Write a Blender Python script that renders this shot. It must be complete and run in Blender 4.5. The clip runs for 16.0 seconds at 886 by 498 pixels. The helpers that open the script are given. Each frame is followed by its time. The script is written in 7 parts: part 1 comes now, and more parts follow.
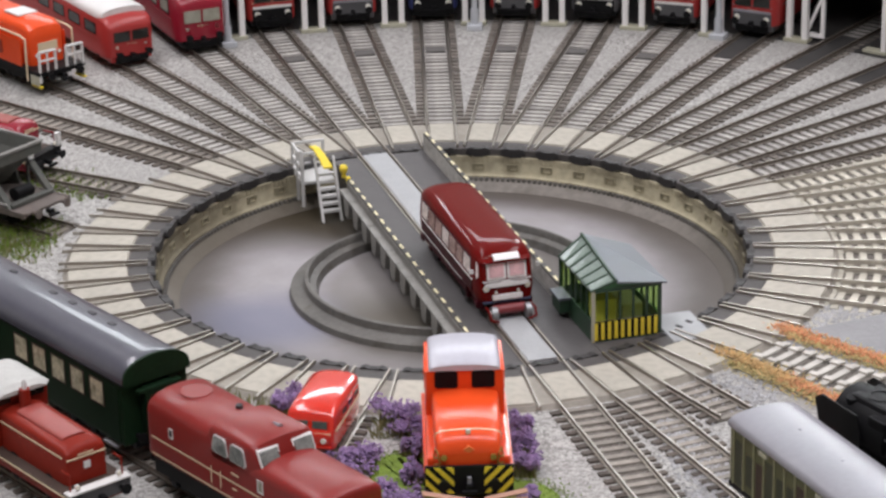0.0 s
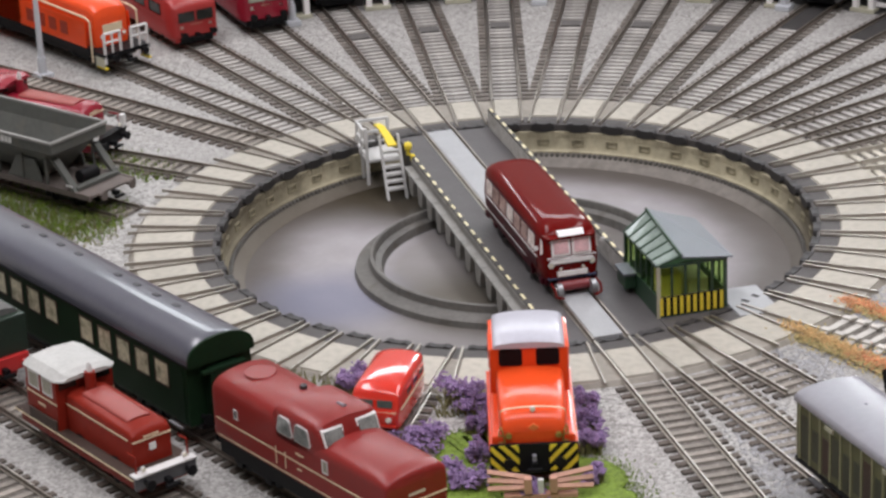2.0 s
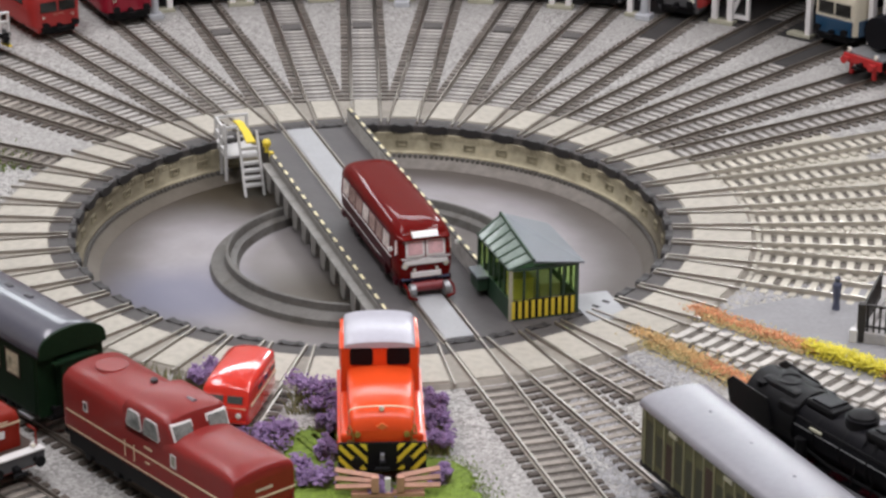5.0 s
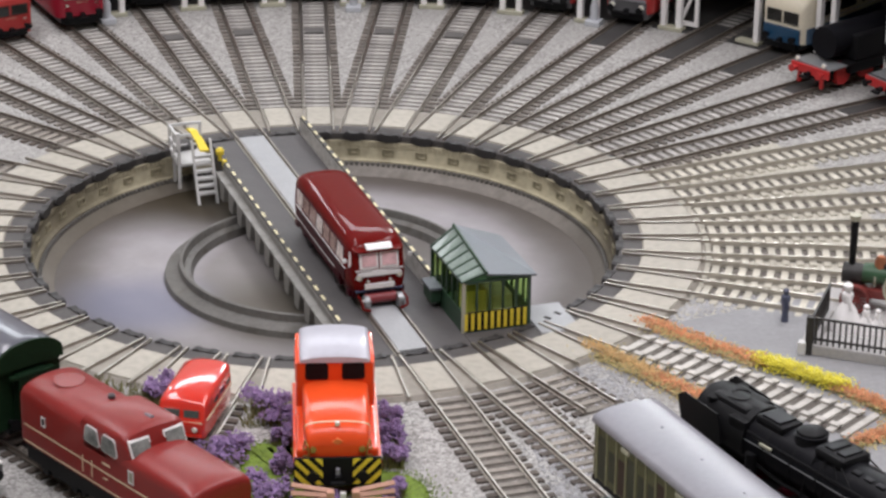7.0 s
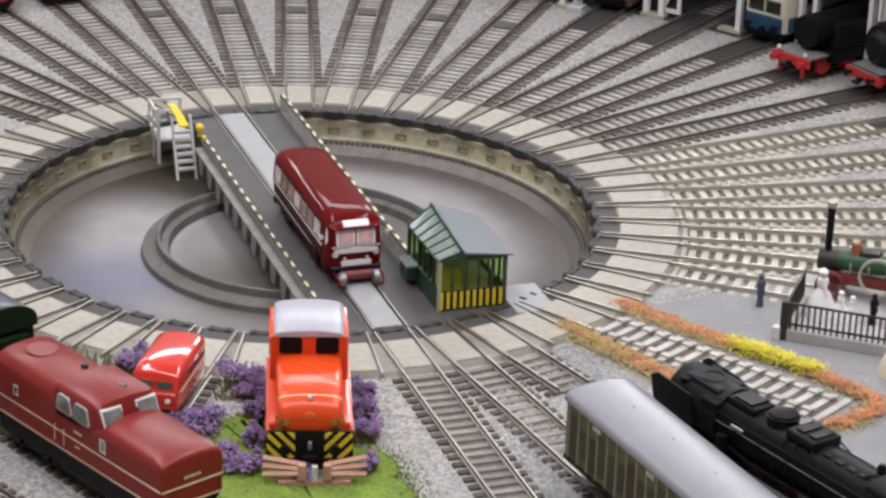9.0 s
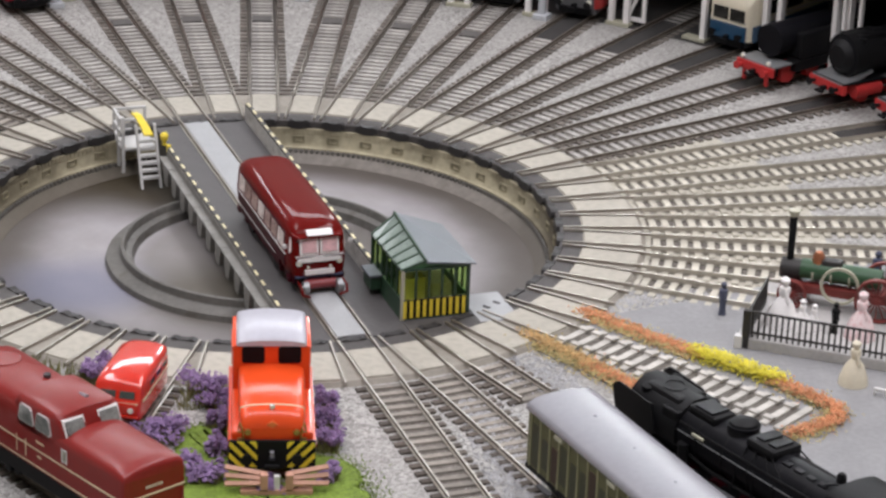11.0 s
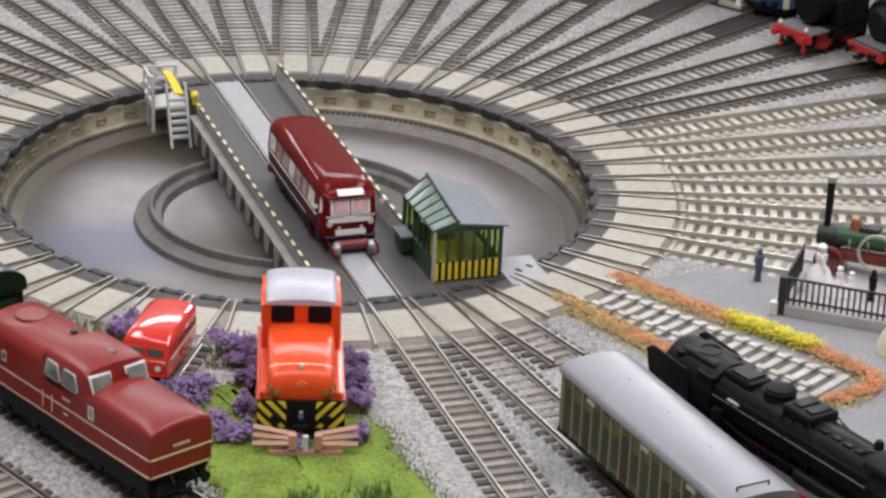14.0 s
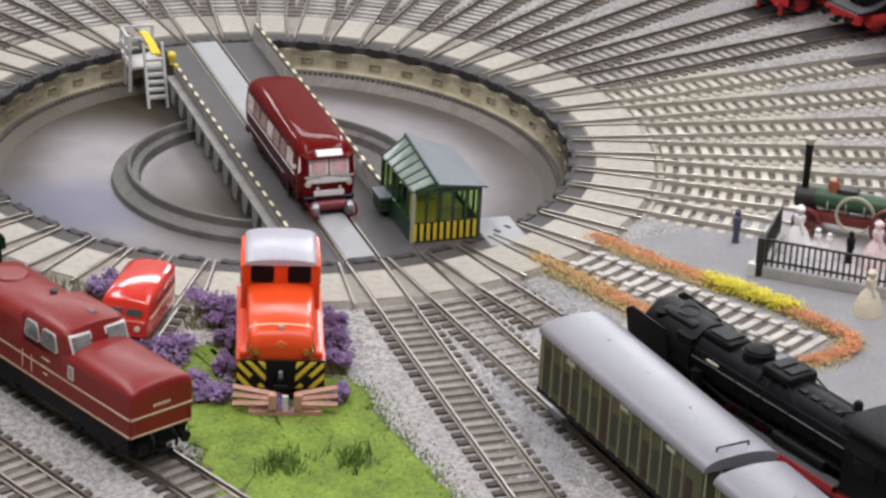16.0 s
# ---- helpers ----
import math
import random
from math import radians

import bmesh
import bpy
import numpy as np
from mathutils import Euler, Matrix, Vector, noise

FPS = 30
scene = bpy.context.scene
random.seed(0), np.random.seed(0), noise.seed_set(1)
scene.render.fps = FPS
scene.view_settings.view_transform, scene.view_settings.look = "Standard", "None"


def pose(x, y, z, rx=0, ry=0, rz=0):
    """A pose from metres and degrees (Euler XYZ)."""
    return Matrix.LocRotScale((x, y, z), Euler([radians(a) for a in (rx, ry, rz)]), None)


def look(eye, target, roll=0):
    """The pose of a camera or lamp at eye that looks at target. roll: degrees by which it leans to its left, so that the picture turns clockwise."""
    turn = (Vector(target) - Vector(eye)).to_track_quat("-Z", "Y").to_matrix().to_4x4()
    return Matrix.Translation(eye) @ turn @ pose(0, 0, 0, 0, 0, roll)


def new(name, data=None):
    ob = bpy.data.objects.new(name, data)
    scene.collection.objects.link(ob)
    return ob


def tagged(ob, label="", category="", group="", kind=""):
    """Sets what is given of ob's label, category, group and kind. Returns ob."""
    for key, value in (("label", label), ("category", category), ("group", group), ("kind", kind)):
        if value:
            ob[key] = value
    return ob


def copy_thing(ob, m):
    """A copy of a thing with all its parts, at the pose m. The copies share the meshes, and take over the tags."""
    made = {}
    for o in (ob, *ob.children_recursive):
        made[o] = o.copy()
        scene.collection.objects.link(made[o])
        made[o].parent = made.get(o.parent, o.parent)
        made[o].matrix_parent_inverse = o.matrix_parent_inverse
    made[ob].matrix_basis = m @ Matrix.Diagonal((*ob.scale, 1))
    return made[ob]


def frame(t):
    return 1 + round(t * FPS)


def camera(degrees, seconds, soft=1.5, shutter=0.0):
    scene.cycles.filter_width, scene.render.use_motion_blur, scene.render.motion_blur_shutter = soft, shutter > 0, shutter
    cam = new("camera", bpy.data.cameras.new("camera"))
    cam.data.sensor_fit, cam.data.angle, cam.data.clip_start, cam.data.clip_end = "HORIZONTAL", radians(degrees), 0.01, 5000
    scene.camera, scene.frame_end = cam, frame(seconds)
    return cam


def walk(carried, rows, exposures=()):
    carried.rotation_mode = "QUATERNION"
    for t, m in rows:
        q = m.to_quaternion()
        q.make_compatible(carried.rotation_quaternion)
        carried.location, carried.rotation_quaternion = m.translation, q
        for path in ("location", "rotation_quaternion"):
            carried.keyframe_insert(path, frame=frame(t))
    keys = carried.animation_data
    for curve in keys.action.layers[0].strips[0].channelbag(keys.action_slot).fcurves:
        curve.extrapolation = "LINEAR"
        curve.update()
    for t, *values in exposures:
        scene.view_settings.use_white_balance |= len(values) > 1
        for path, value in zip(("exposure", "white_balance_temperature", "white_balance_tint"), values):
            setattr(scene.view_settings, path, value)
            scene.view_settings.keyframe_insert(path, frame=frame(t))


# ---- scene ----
cam = camera(19.138, 16.0, soft=2.75)
PATH = [
    (0, look((0.0001, -1.2543, 0.4959), (-0.0040, 0.0469, -0.0206), -1.267)),
    (0.5, look((0.0041, -1.2556, 0.4951), (-0.0232, 0.0449, -0.0226), -1.573)),
    (1, look((0.0002, -1.2529, 0.4967), (-0.0416, 0.0466, -0.0224), -2.091)),
    (1.5, look((0.0014, -1.2505, 0.4963), (-0.0439, 0.0465, -0.0289), -2.466)),
    (2, look((0.0057, -1.2512, 0.4967), (-0.0392, 0.0444, -0.0318), -2.668)),
    (2.5, look((0.0002, -1.2526, 0.4989), (-0.0310, 0.0430, -0.0305), -2.045)),
    (3, look((0.0007, -1.2518, 0.5003), (-0.0280, 0.0437, -0.0298), -1.602)),
    (3.5, look((0.0044, -1.2525, 0.5001), (-0.0126, 0.0428, -0.0311), -1.595)),
    (4, look((0.0032, -1.2518, 0.5008), (-0.0074, 0.0434, -0.0304), -1.312)),
    (4.5, look((0.0099, -1.2558, 0.5012), (0.0176, 0.0394, -0.0304), -0.701)),
    (5, look((0.0086, -1.2583, 0.5005), (0.0379, 0.0368, -0.0305), 0.144)),
    (5.2, look((0.0077, -1.2582, 0.5022), (0.0443, 0.0368, -0.0286), 0.547)),
    (7.3, look((0.0035, -1.2636, 0.5195), (0.0638, 0.0263, -0.0214), 0.735)),
    (7.5, look((0.0059, -1.2603, 0.5124), (0.0633, 0.0311, -0.0250), 0.920)),
    (8, look((0.0042, -1.2626, 0.5097), (0.0624, 0.0290, -0.0274), 1.606)),
    (8.5, look((0.0029, -1.2659, 0.5112), (0.0690, 0.0231, -0.0311), 2.092)),
    (9, look((0.0063, -1.2672, 0.5124), (0.0750, 0.0214, -0.0305), 2.016)),
    (9.5, look((0.0059, -1.2670, 0.5132), (0.0815, 0.0211, -0.0300), 2.405)),
    (9.7, look((0.0095, -1.2706, 0.5165), (0.0877, 0.0168, -0.0279), 2.256)),
    (11.8, look((0.0114, -1.2675, 0.5119), (0.0988, 0.0221, -0.0260), 2.136)),
    (12, look((0.0161, -1.2671, 0.5077), (0.1035, 0.0220, -0.0313), 1.616)),
    (12.5, look((0.0066, -1.2653, 0.5077), (0.0882, 0.0228, -0.0347), 2.523)),
    (13, look((0.0096, -1.2602, 0.5067), (0.0808, 0.0264, -0.0406), 2.018)),
    (13.5, look((0.0091, -1.2562, 0.5065), (0.0726, 0.0295, -0.0436), 1.817)),
    (14, look((0.0086, -1.2574, 0.5031), (0.0783, 0.0271, -0.0493), 2.711)),
    (14.5, look((0.0107, -1.2556, 0.5019), (0.0846, 0.0228, -0.0640), 2.450)),
    (15, look((0.0039, -1.2544, 0.5034), (0.0775, 0.0233, -0.0643), 3.182)),
    (15.5, look((0.0040, -1.2547, 0.5029), (0.0800, 0.0225, -0.0655), 2.893)),
    (16, look((0.0041, -1.2578, 0.5021), (0.0908, 0.0181, -0.0677), 3.147)),
]
walk(cam, PATH)

# ---- light: a plain room with ceiling lamps ----
world = bpy.data.worlds.new("room_air")
scene.world = world
world.use_nodes = True
world.node_tree.nodes["Background"].inputs["Color"].default_value = (0.93, 0.95, 1.0, 1)
world.node_tree.nodes["Background"].inputs["Strength"].default_value = 0.25
scene.view_settings.exposure = 0.29


def lamp(x, y, z, sx, sy, watts, target, colour=(0.985, 0.950, 1.0)):
    data = bpy.data.lights.new("room_lamp", "AREA")
    data.shape, data.size, data.size_y, data.energy, data.color = "RECTANGLE", sx, sy, watts, colour
    ob = new("room_lamp", data)
    ob.matrix_world = look((x, y, z), target)
    return ob


lamp(-0.7, 0.3, 1.60, 0.3, 1.4, 13, (-0.7, 0.3, 0))
lamp(0.7, 0.3, 1.60, 0.3, 1.4, 13, (0.7, 0.3, 0))
lamp(0.1, -0.9, 1.60, 1.6, 0.3, 15, (0.1, -0.8, 0))
# unseen sources behind the layout, added for highlights on roofs and rails
lamp(-1.10, 2.05, 1.04, 1.0, 0.09, 4, (0.0, 0.0, 0.0), (0.90, 0.95, 1.0))
lamp(0.10, 2.05, 1.34, 1.5, 0.24, 8.5, (0.0, -0.2, 0.0), (0.90, 0.95, 1.0))
lamp(0.66, 2.05, 0.80, 0.22, 0.30, 4, (0.2, 0.0, 0.0), (0.90, 0.95, 1.0))


# ---- materials ----
def mat(name, colour, rough=0.5, metal=0.0, vary=0.12, scale=60.0, bump=0.0, bump_scale=400.0, spot=None, spot_amount=0.3, coat=0.0, obj=0.0, spec=0.5):
    """Principled paint with variation at two scales, optional relief, dirt spots and a change from piece to piece."""
    m = bpy.data.materials.new(name)
    m.use_nodes = True
    nt = m.node_tree
    n, l = nt.nodes, nt.links
    bsdf = n["Principled BSDF"]
    tc = n.new("ShaderNodeTexCoord")
    big = n.new("ShaderNodeTexNoise")
    big.inputs["Scale"].default_value, big.inputs["Detail"].default_value = scale, 4
    fine = n.new("ShaderNodeTexNoise")
    fine.inputs["Scale"].default_value, fine.inputs["Detail"].default_value = scale * 9, 3
    for t in (big, fine):
        l.new(tc.outputs["Object"], t.inputs["Vector"])
    mix = n.new("ShaderNodeMath")
    mix.operation = "ADD"
    l.new(big.outputs["Fac"], mix.inputs[0])
    l.new(fine.outputs["Fac"], mix.inputs[1])
    ramp = n.new("ShaderNodeMapRange")
    ramp.inputs["From Min"].default_value, ramp.inputs["From Max"].default_value = 0.7, 1.3
    ramp.inputs["To Min"].default_value, ramp.inputs["To Max"].default_value = 1 - vary, 1 + vary
    l.new(mix.outputs[0], ramp.inputs["Value"])
    value = ramp.outputs["Result"]
    if obj:
        info = n.new("ShaderNodeObjectInfo")
        r2 = n.new("ShaderNodeMapRange")
        r2.inputs["To Min"].default_value, r2.inputs["To Max"].default_value = 1 - obj, 1 + obj
        l.new(info.outputs["Random"], r2.inputs["Value"])
        mul = n.new("ShaderNodeMath")
        mul.operation = "MULTIPLY"
        l.new(value, mul.inputs[0])
        l.new(r2.outputs["Result"], mul.inputs[1])
        value = mul.outputs[0]
    col = n.new("ShaderNodeVectorMath")
    col.operation = "SCALE"
    col.inputs[0].default_value = colour
    l.new(value, col.inputs["Scale"])
    out = col.outputs["Vector"]
    if spot:
        sn = n.new("ShaderNodeTexNoise")
        sn.inputs["Scale"].default_value, sn.inputs["Detail"].default_value = scale * 2.3, 6
        l.new(tc.outputs["Object"], sn.inputs["Vector"])
        sr = n.new("ShaderNodeMapRange")
        sr.inputs["From Min"].default_value, sr.inputs["From Max"].default_value = 0.52, 0.7
        sr.inputs["To Max"].default_value = spot_amount
        l.new(sn.outputs["Fac"], sr.inputs["Value"])
        mx = n.new("ShaderNodeMix")
        mx.data_type = "RGBA"
        l.new(sr.outputs["Result"], mx.inputs["Factor"])
        l.new(out, mx.inputs["A"])
        mx.inputs["B"].default_value = (*spot, 1)
        out = mx.outputs["Result"]
    l.new(out, bsdf.inputs["Base Color"])
    rr = n.new("ShaderNodeMapRange")
    rr.inputs["To Min"].default_value, rr.inputs["To Max"].default_value = rough * 0.85, min(1.0, rough * 1.15)
    l.new(fine.outputs["Fac"], rr.inputs["Value"])
    l.new(rr.outputs["Result"], bsdf.inputs["Roughness"])
    bsdf.inputs["Metallic"].default_value = metal
    bsdf.inputs["Coat Weight"].default_value = coat
    bsdf.inputs["Specular IOR Level"].default_value = spec
    if bump:
        bn = n.new("ShaderNodeTexNoise")
        bn.inputs["Scale"].default_value, bn.inputs["Detail"].default_value = bump_scale, 4
        l.new(tc.outputs["Object"], bn.inputs["Vector"])
        b = n.new("ShaderNodeBump")
        b.inputs["Strength"].default_value, b.inputs["Distance"].default_value = bump, 0.001
        l.new(bn.outputs["Fac"], b.inputs["Height"])
        l.new(b.outputs["Normal"], bsdf.inputs["Normal"])
    return m


def gravel_mat(name, a, b, c, size=900.0, blend=0.75):
    """Fine ballast: small cells in mixed greys with relief."""
    m = bpy.data.materials.new(name)
    m.use_nodes = True
    n, l = m.node_tree.nodes, m.node_tree.links
    bsdf = n["Principled BSDF"]
    tc = n.new("ShaderNodeTexCoord")
    vor = n.new("ShaderNodeTexVoronoi")
    vor.inputs["Scale"].default_value = size
    l.new(tc.outputs["Object"], vor.inputs["Vector"])
    big = n.new("ShaderNodeTexNoise")
    big.inputs["Scale"].default_value, big.inputs["Detail"].default_value = 14, 6
    l.new(tc.outputs["Object"], big.inputs["Vector"])
    sep = n.new("ShaderNodeSeparateColor")
    l.new(vor.outputs["Color"], sep.inputs["Color"])
    ramp = n.new("ShaderNodeValToRGB")
    ramp.color_ramp.elements[0].color, ramp.color_ramp.elements[1].color = (*a, 1), (*b, 1)
    l.new(sep.outputs["Red"], ramp.inputs["Fac"])
    mx = n.new("ShaderNodeMix")
    mx.data_type = "RGBA"
    mr = n.new("ShaderNodeMapRange")
    mr.inputs["From Min"].default_value, mr.inputs["From Max"].default_value, mr.inputs["To Max"].default_value = 0.38, 0.66, blend
    l.new(big.outputs["Fac"], mr.inputs["Value"])
    l.new(mr.outputs["Result"], mx.inputs["Factor"])
    l.new(ramp.outputs["Color"], mx.inputs["A"])
    mx.inputs["B"].default_value = (*c, 1)
    l.new(mx.outputs["Result"], bsdf.inputs["Base Color"])
    bsdf.inputs["Roughness"].default_value = 0.9
    bp = n.new("ShaderNodeBump")
    bp.inputs["Strength"].default_value, bp.inputs["Distance"].default_value = 0.7, 0.0008
    bp.invert = True
    l.new(vor.outputs["Distance"], bp.inputs["Height"])
    l.new(bp.outputs["Normal"], bsdf.inputs["Normal"])
    return m


M = {}
M["gravel"] = gravel_mat("grey_ballast", (0.19, 0.184, 0.172), (0.54, 0.53, 0.51), (0.345, 0.336, 0.322), 760, 0.6)
M["concrete"] = mat("cream_concrete", (0.43, 0.405, 0.347), 0.75, vary=0.12, scale=35, bump=0.2, spot=(0.22, 0.2, 0.15), spot_amount=0.35, obj=0.06)
M["ring_grey"] = mat("grey_brown_concrete", (0.285, 0.262, 0.225), 0.75, vary=0.15, scale=35, bump=0.2, spot=(0.16, 0.145, 0.12), spot_amount=0.4)
M["concrete_dark"] = mat("grey_concrete", (0.072, 0.066, 0.064), 0.7, vary=0.2, scale=40, bump=0.2)
M["pit_wall"] = mat("stained_pit_wall", (0.42, 0.38, 0.265), 0.8, vary=0.2, scale=30, bump=0.3, spot=(0.12, 0.1, 0.06), spot_amount=0.6)
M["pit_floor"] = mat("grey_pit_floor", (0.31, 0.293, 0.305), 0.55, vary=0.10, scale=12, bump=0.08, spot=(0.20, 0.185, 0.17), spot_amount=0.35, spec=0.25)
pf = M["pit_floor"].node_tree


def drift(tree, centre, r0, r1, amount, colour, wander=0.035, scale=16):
    """Blends in another colour from radius r0 to r1 about a centre, with an uneven edge."""
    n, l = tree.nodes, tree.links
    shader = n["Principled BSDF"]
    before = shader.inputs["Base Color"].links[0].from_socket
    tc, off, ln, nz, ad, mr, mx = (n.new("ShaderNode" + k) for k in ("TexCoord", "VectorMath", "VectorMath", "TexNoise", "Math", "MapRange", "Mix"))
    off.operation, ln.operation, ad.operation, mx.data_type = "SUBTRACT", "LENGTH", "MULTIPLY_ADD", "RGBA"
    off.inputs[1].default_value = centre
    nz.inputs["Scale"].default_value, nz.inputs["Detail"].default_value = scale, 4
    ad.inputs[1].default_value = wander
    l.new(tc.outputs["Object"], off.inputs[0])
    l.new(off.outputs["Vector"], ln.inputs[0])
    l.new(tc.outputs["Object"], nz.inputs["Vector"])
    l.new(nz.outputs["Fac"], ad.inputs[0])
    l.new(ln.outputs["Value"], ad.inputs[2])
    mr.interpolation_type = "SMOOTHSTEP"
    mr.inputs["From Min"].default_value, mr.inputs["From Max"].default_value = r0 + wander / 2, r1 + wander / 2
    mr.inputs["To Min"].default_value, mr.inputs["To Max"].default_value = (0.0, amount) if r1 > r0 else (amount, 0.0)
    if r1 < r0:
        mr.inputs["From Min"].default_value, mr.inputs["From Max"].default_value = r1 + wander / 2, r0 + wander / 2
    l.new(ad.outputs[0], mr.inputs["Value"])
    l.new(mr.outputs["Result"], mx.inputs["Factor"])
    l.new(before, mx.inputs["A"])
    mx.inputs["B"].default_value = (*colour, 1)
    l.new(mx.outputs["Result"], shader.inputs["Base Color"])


# pit floor: darker towards the wall, inside the kerb and in uneven patches
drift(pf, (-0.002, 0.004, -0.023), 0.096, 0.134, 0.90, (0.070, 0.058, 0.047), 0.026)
# left of the bridge: stain and shade painted as one brown
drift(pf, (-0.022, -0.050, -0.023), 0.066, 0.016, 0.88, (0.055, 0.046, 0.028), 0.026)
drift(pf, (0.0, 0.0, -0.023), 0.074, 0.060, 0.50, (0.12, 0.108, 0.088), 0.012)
# ladder end: stain and the bridge's shade painted together
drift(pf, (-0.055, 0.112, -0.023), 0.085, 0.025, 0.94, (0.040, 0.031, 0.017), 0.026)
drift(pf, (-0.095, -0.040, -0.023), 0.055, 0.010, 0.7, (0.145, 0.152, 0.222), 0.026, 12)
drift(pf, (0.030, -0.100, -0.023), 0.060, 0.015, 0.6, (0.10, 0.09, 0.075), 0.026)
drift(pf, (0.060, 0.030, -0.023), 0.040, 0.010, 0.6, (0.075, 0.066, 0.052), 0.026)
# pit wall: darker towards its left and right sides
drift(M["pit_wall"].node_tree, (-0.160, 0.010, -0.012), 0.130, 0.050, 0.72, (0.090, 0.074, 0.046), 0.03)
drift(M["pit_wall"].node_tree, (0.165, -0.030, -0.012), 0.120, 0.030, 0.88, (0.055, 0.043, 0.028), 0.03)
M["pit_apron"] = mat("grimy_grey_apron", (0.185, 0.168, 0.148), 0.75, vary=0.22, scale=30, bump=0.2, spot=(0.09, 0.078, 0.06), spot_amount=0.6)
# apron: likewise darker at left and right
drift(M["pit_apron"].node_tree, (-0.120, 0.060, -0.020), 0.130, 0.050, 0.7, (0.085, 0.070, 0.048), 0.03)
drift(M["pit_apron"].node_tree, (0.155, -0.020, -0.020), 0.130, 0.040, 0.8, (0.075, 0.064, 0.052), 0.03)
M["bracket_sand"] = mat("weathered_sandy_bracket", (0.30, 0.27, 0.18), 0.8, vary=0.25, scale=60, bump=0.2)
M["scallop"] = mat("blackened_iron", (0.032, 0.030, 0.030), 0.6, vary=0.2)
M["rail_dull"] = mat("dusty_rail", (0.46, 0.43, 0.365), 0.5, vary=0.15, scale=80)
M["rail"] = mat("worn_steel_rail", (0.36, 0.33, 0.29), 0.34, metal=0.85, vary=0.12, scale=80)
M["sleeper"] = mat("brown_grey_sleeper", (0.262, 0.236, 0.205), 0.75, vary=0.25, scale=120, obj=0.22, bump=0.3)
M["ballast"] = gravel_mat("dark_track_ballast", (0.075, 0.066, 0.056), (0.23, 0.21, 0.185), (0.125, 0.112, 0.098), 1100)
M["rail_side"] = mat("rust_brown_rail_side", (0.135, 0.113, 0.092), 0.7, vary=0.2, scale=90)
M["sleeper_end"] = mat("dark_brown_sleeper_end", (0.100, 0.082, 0.068), 0.8, vary=0.25, scale=120, obj=0.25)
M["grey_sleeper_end"] = mat("grey_brown_sleeper_end", (0.175, 0.155, 0.135), 0.8, vary=0.25, scale=120, obj=0.25)
M["grey_sleeper"] = mat("pale_grey_sleeper", (0.37, 0.355, 0.335), 0.75, vary=0.25, scale=120, obj=0.2, bump=0.3)
M["pale_sleeper"] = mat("bleached_sleeper", (0.50, 0.48, 0.44), 0.7, vary=0.2, scale=120, obj=0.15)
M["pit_plate"] = mat("dusty_pit_plate", (0.11, 0.105, 0.10), 0.7, vary=0.25)
M["dark_plate"] = mat("oil_dark_plate", (0.045, 0.043, 0.042), 0.6, vary=0.25)
M["girder_dark"] = mat("sooty_girder", (0.075, 0.07, 0.065), 0.65, vary=0.2)
M["cream_sleeper"] = mat("cream_dusted_sleeper", (0.50, 0.475, 0.40), 0.75, vary=0.15, scale=120, obj=0.12)
M["deck"] = mat("dark_grey_deck", (0.085, 0.08, 0.08), 0.6, vary=0.12, scale=50, bump=0.2)
M["strip"] = mat("light_grey_walkway", (0.36, 0.37, 0.38), 0.6, vary=0.08, scale=70, bump=0.1)
M["kerb_dark"] = mat("sooty_concrete_kerb", (0.125, 0.12, 0.11), 0.6, vary=0.22, scale=50, bump=0.2, spot=(0.07, 0.06, 0.045), spot_amount=0.6)
M["van_glass"] = mat("grey_green_glazing", (0.10, 0.12, 0.11), 0.1, vary=0.2)
M["girder"] = mat("weathered_grey_girder", (0.24, 0.235, 0.22), 0.7, vary=0.2, scale=60, spot=(0.1, 0.09, 0.07))
M["grey"] = mat("grey_painted_metal", (0.60, 0.60, 0.59), 0.5, vary=0.1)
M["yellow"] = mat("yellow_plastic", (0.85, 0.66, 0.05), 0.45, vary=0.06)
M["cream_dash"] = mat("pale_yellow_stripe", (0.80, 0.73, 0.46), 0.5, vary=0.1, obj=0.12)
M["black"] = mat("matt_black_paint", (0.008, 0.008, 0.009), 0.5, vary=0.2, spec=0.16)
M["black_gloss"] = mat("black_plastic", (0.007, 0.007, 0.009), 0.42, vary=0.2, spec=0.12)
M["green"] = mat("dark_green_paint", (0.010, 0.026, 0.012), 0.45, vary=0.15, spec=0.08)
M["hut_green"] = mat("hut_green_paint", (0.022, 0.055, 0.030), 0.4, vary=0.12)
M["roof_grey"] = mat("grey_coach_roof", (0.076, 0.076, 0.098), 0.30, vary=0.08, scale=30, coat=0.4)
M["silver"] = mat("silver_roof_paint", (0.25, 0.248, 0.275), 0.35, vary=0.06, scale=40)
M["cab_silver"] = mat("bright_silver_paint", (0.50, 0.50, 0.56), 0.3, vary=0.05, scale=40)
M["porcelain"] = mat("bright_white_paint", (0.90, 0.88, 0.87), 0.4, vary=0.03)
M["bogie_red"] = mat("dull_bogie_red", (0.20, 0.03, 0.035), 0.4, vary=0.12)
M["rose_white"] = mat("white_and_rose_paint", (0.85, 0.70, 0.70), 0.45, vary=0.06, scale=300, spot=(0.55, 0.12, 0.12), spot_amount=0.6)
M["engine_red"] = mat("weathered_red_paint", (0.17, 0.03, 0.025), 0.5, vary=0.12)
M["jeans"] = mat("slate_blue_paint", (0.08, 0.09, 0.14), 0.6, vary=0.25)
# lighter copy for the right girder, brightened to offset its shaded inner face
M["girder_pale"] = mat("pale_weathered_girder", (0.48, 0.47, 0.44), 0.7, vary=0.2, scale=60, spot=(0.14, 0.12, 0.09), spot_amount=0.5)
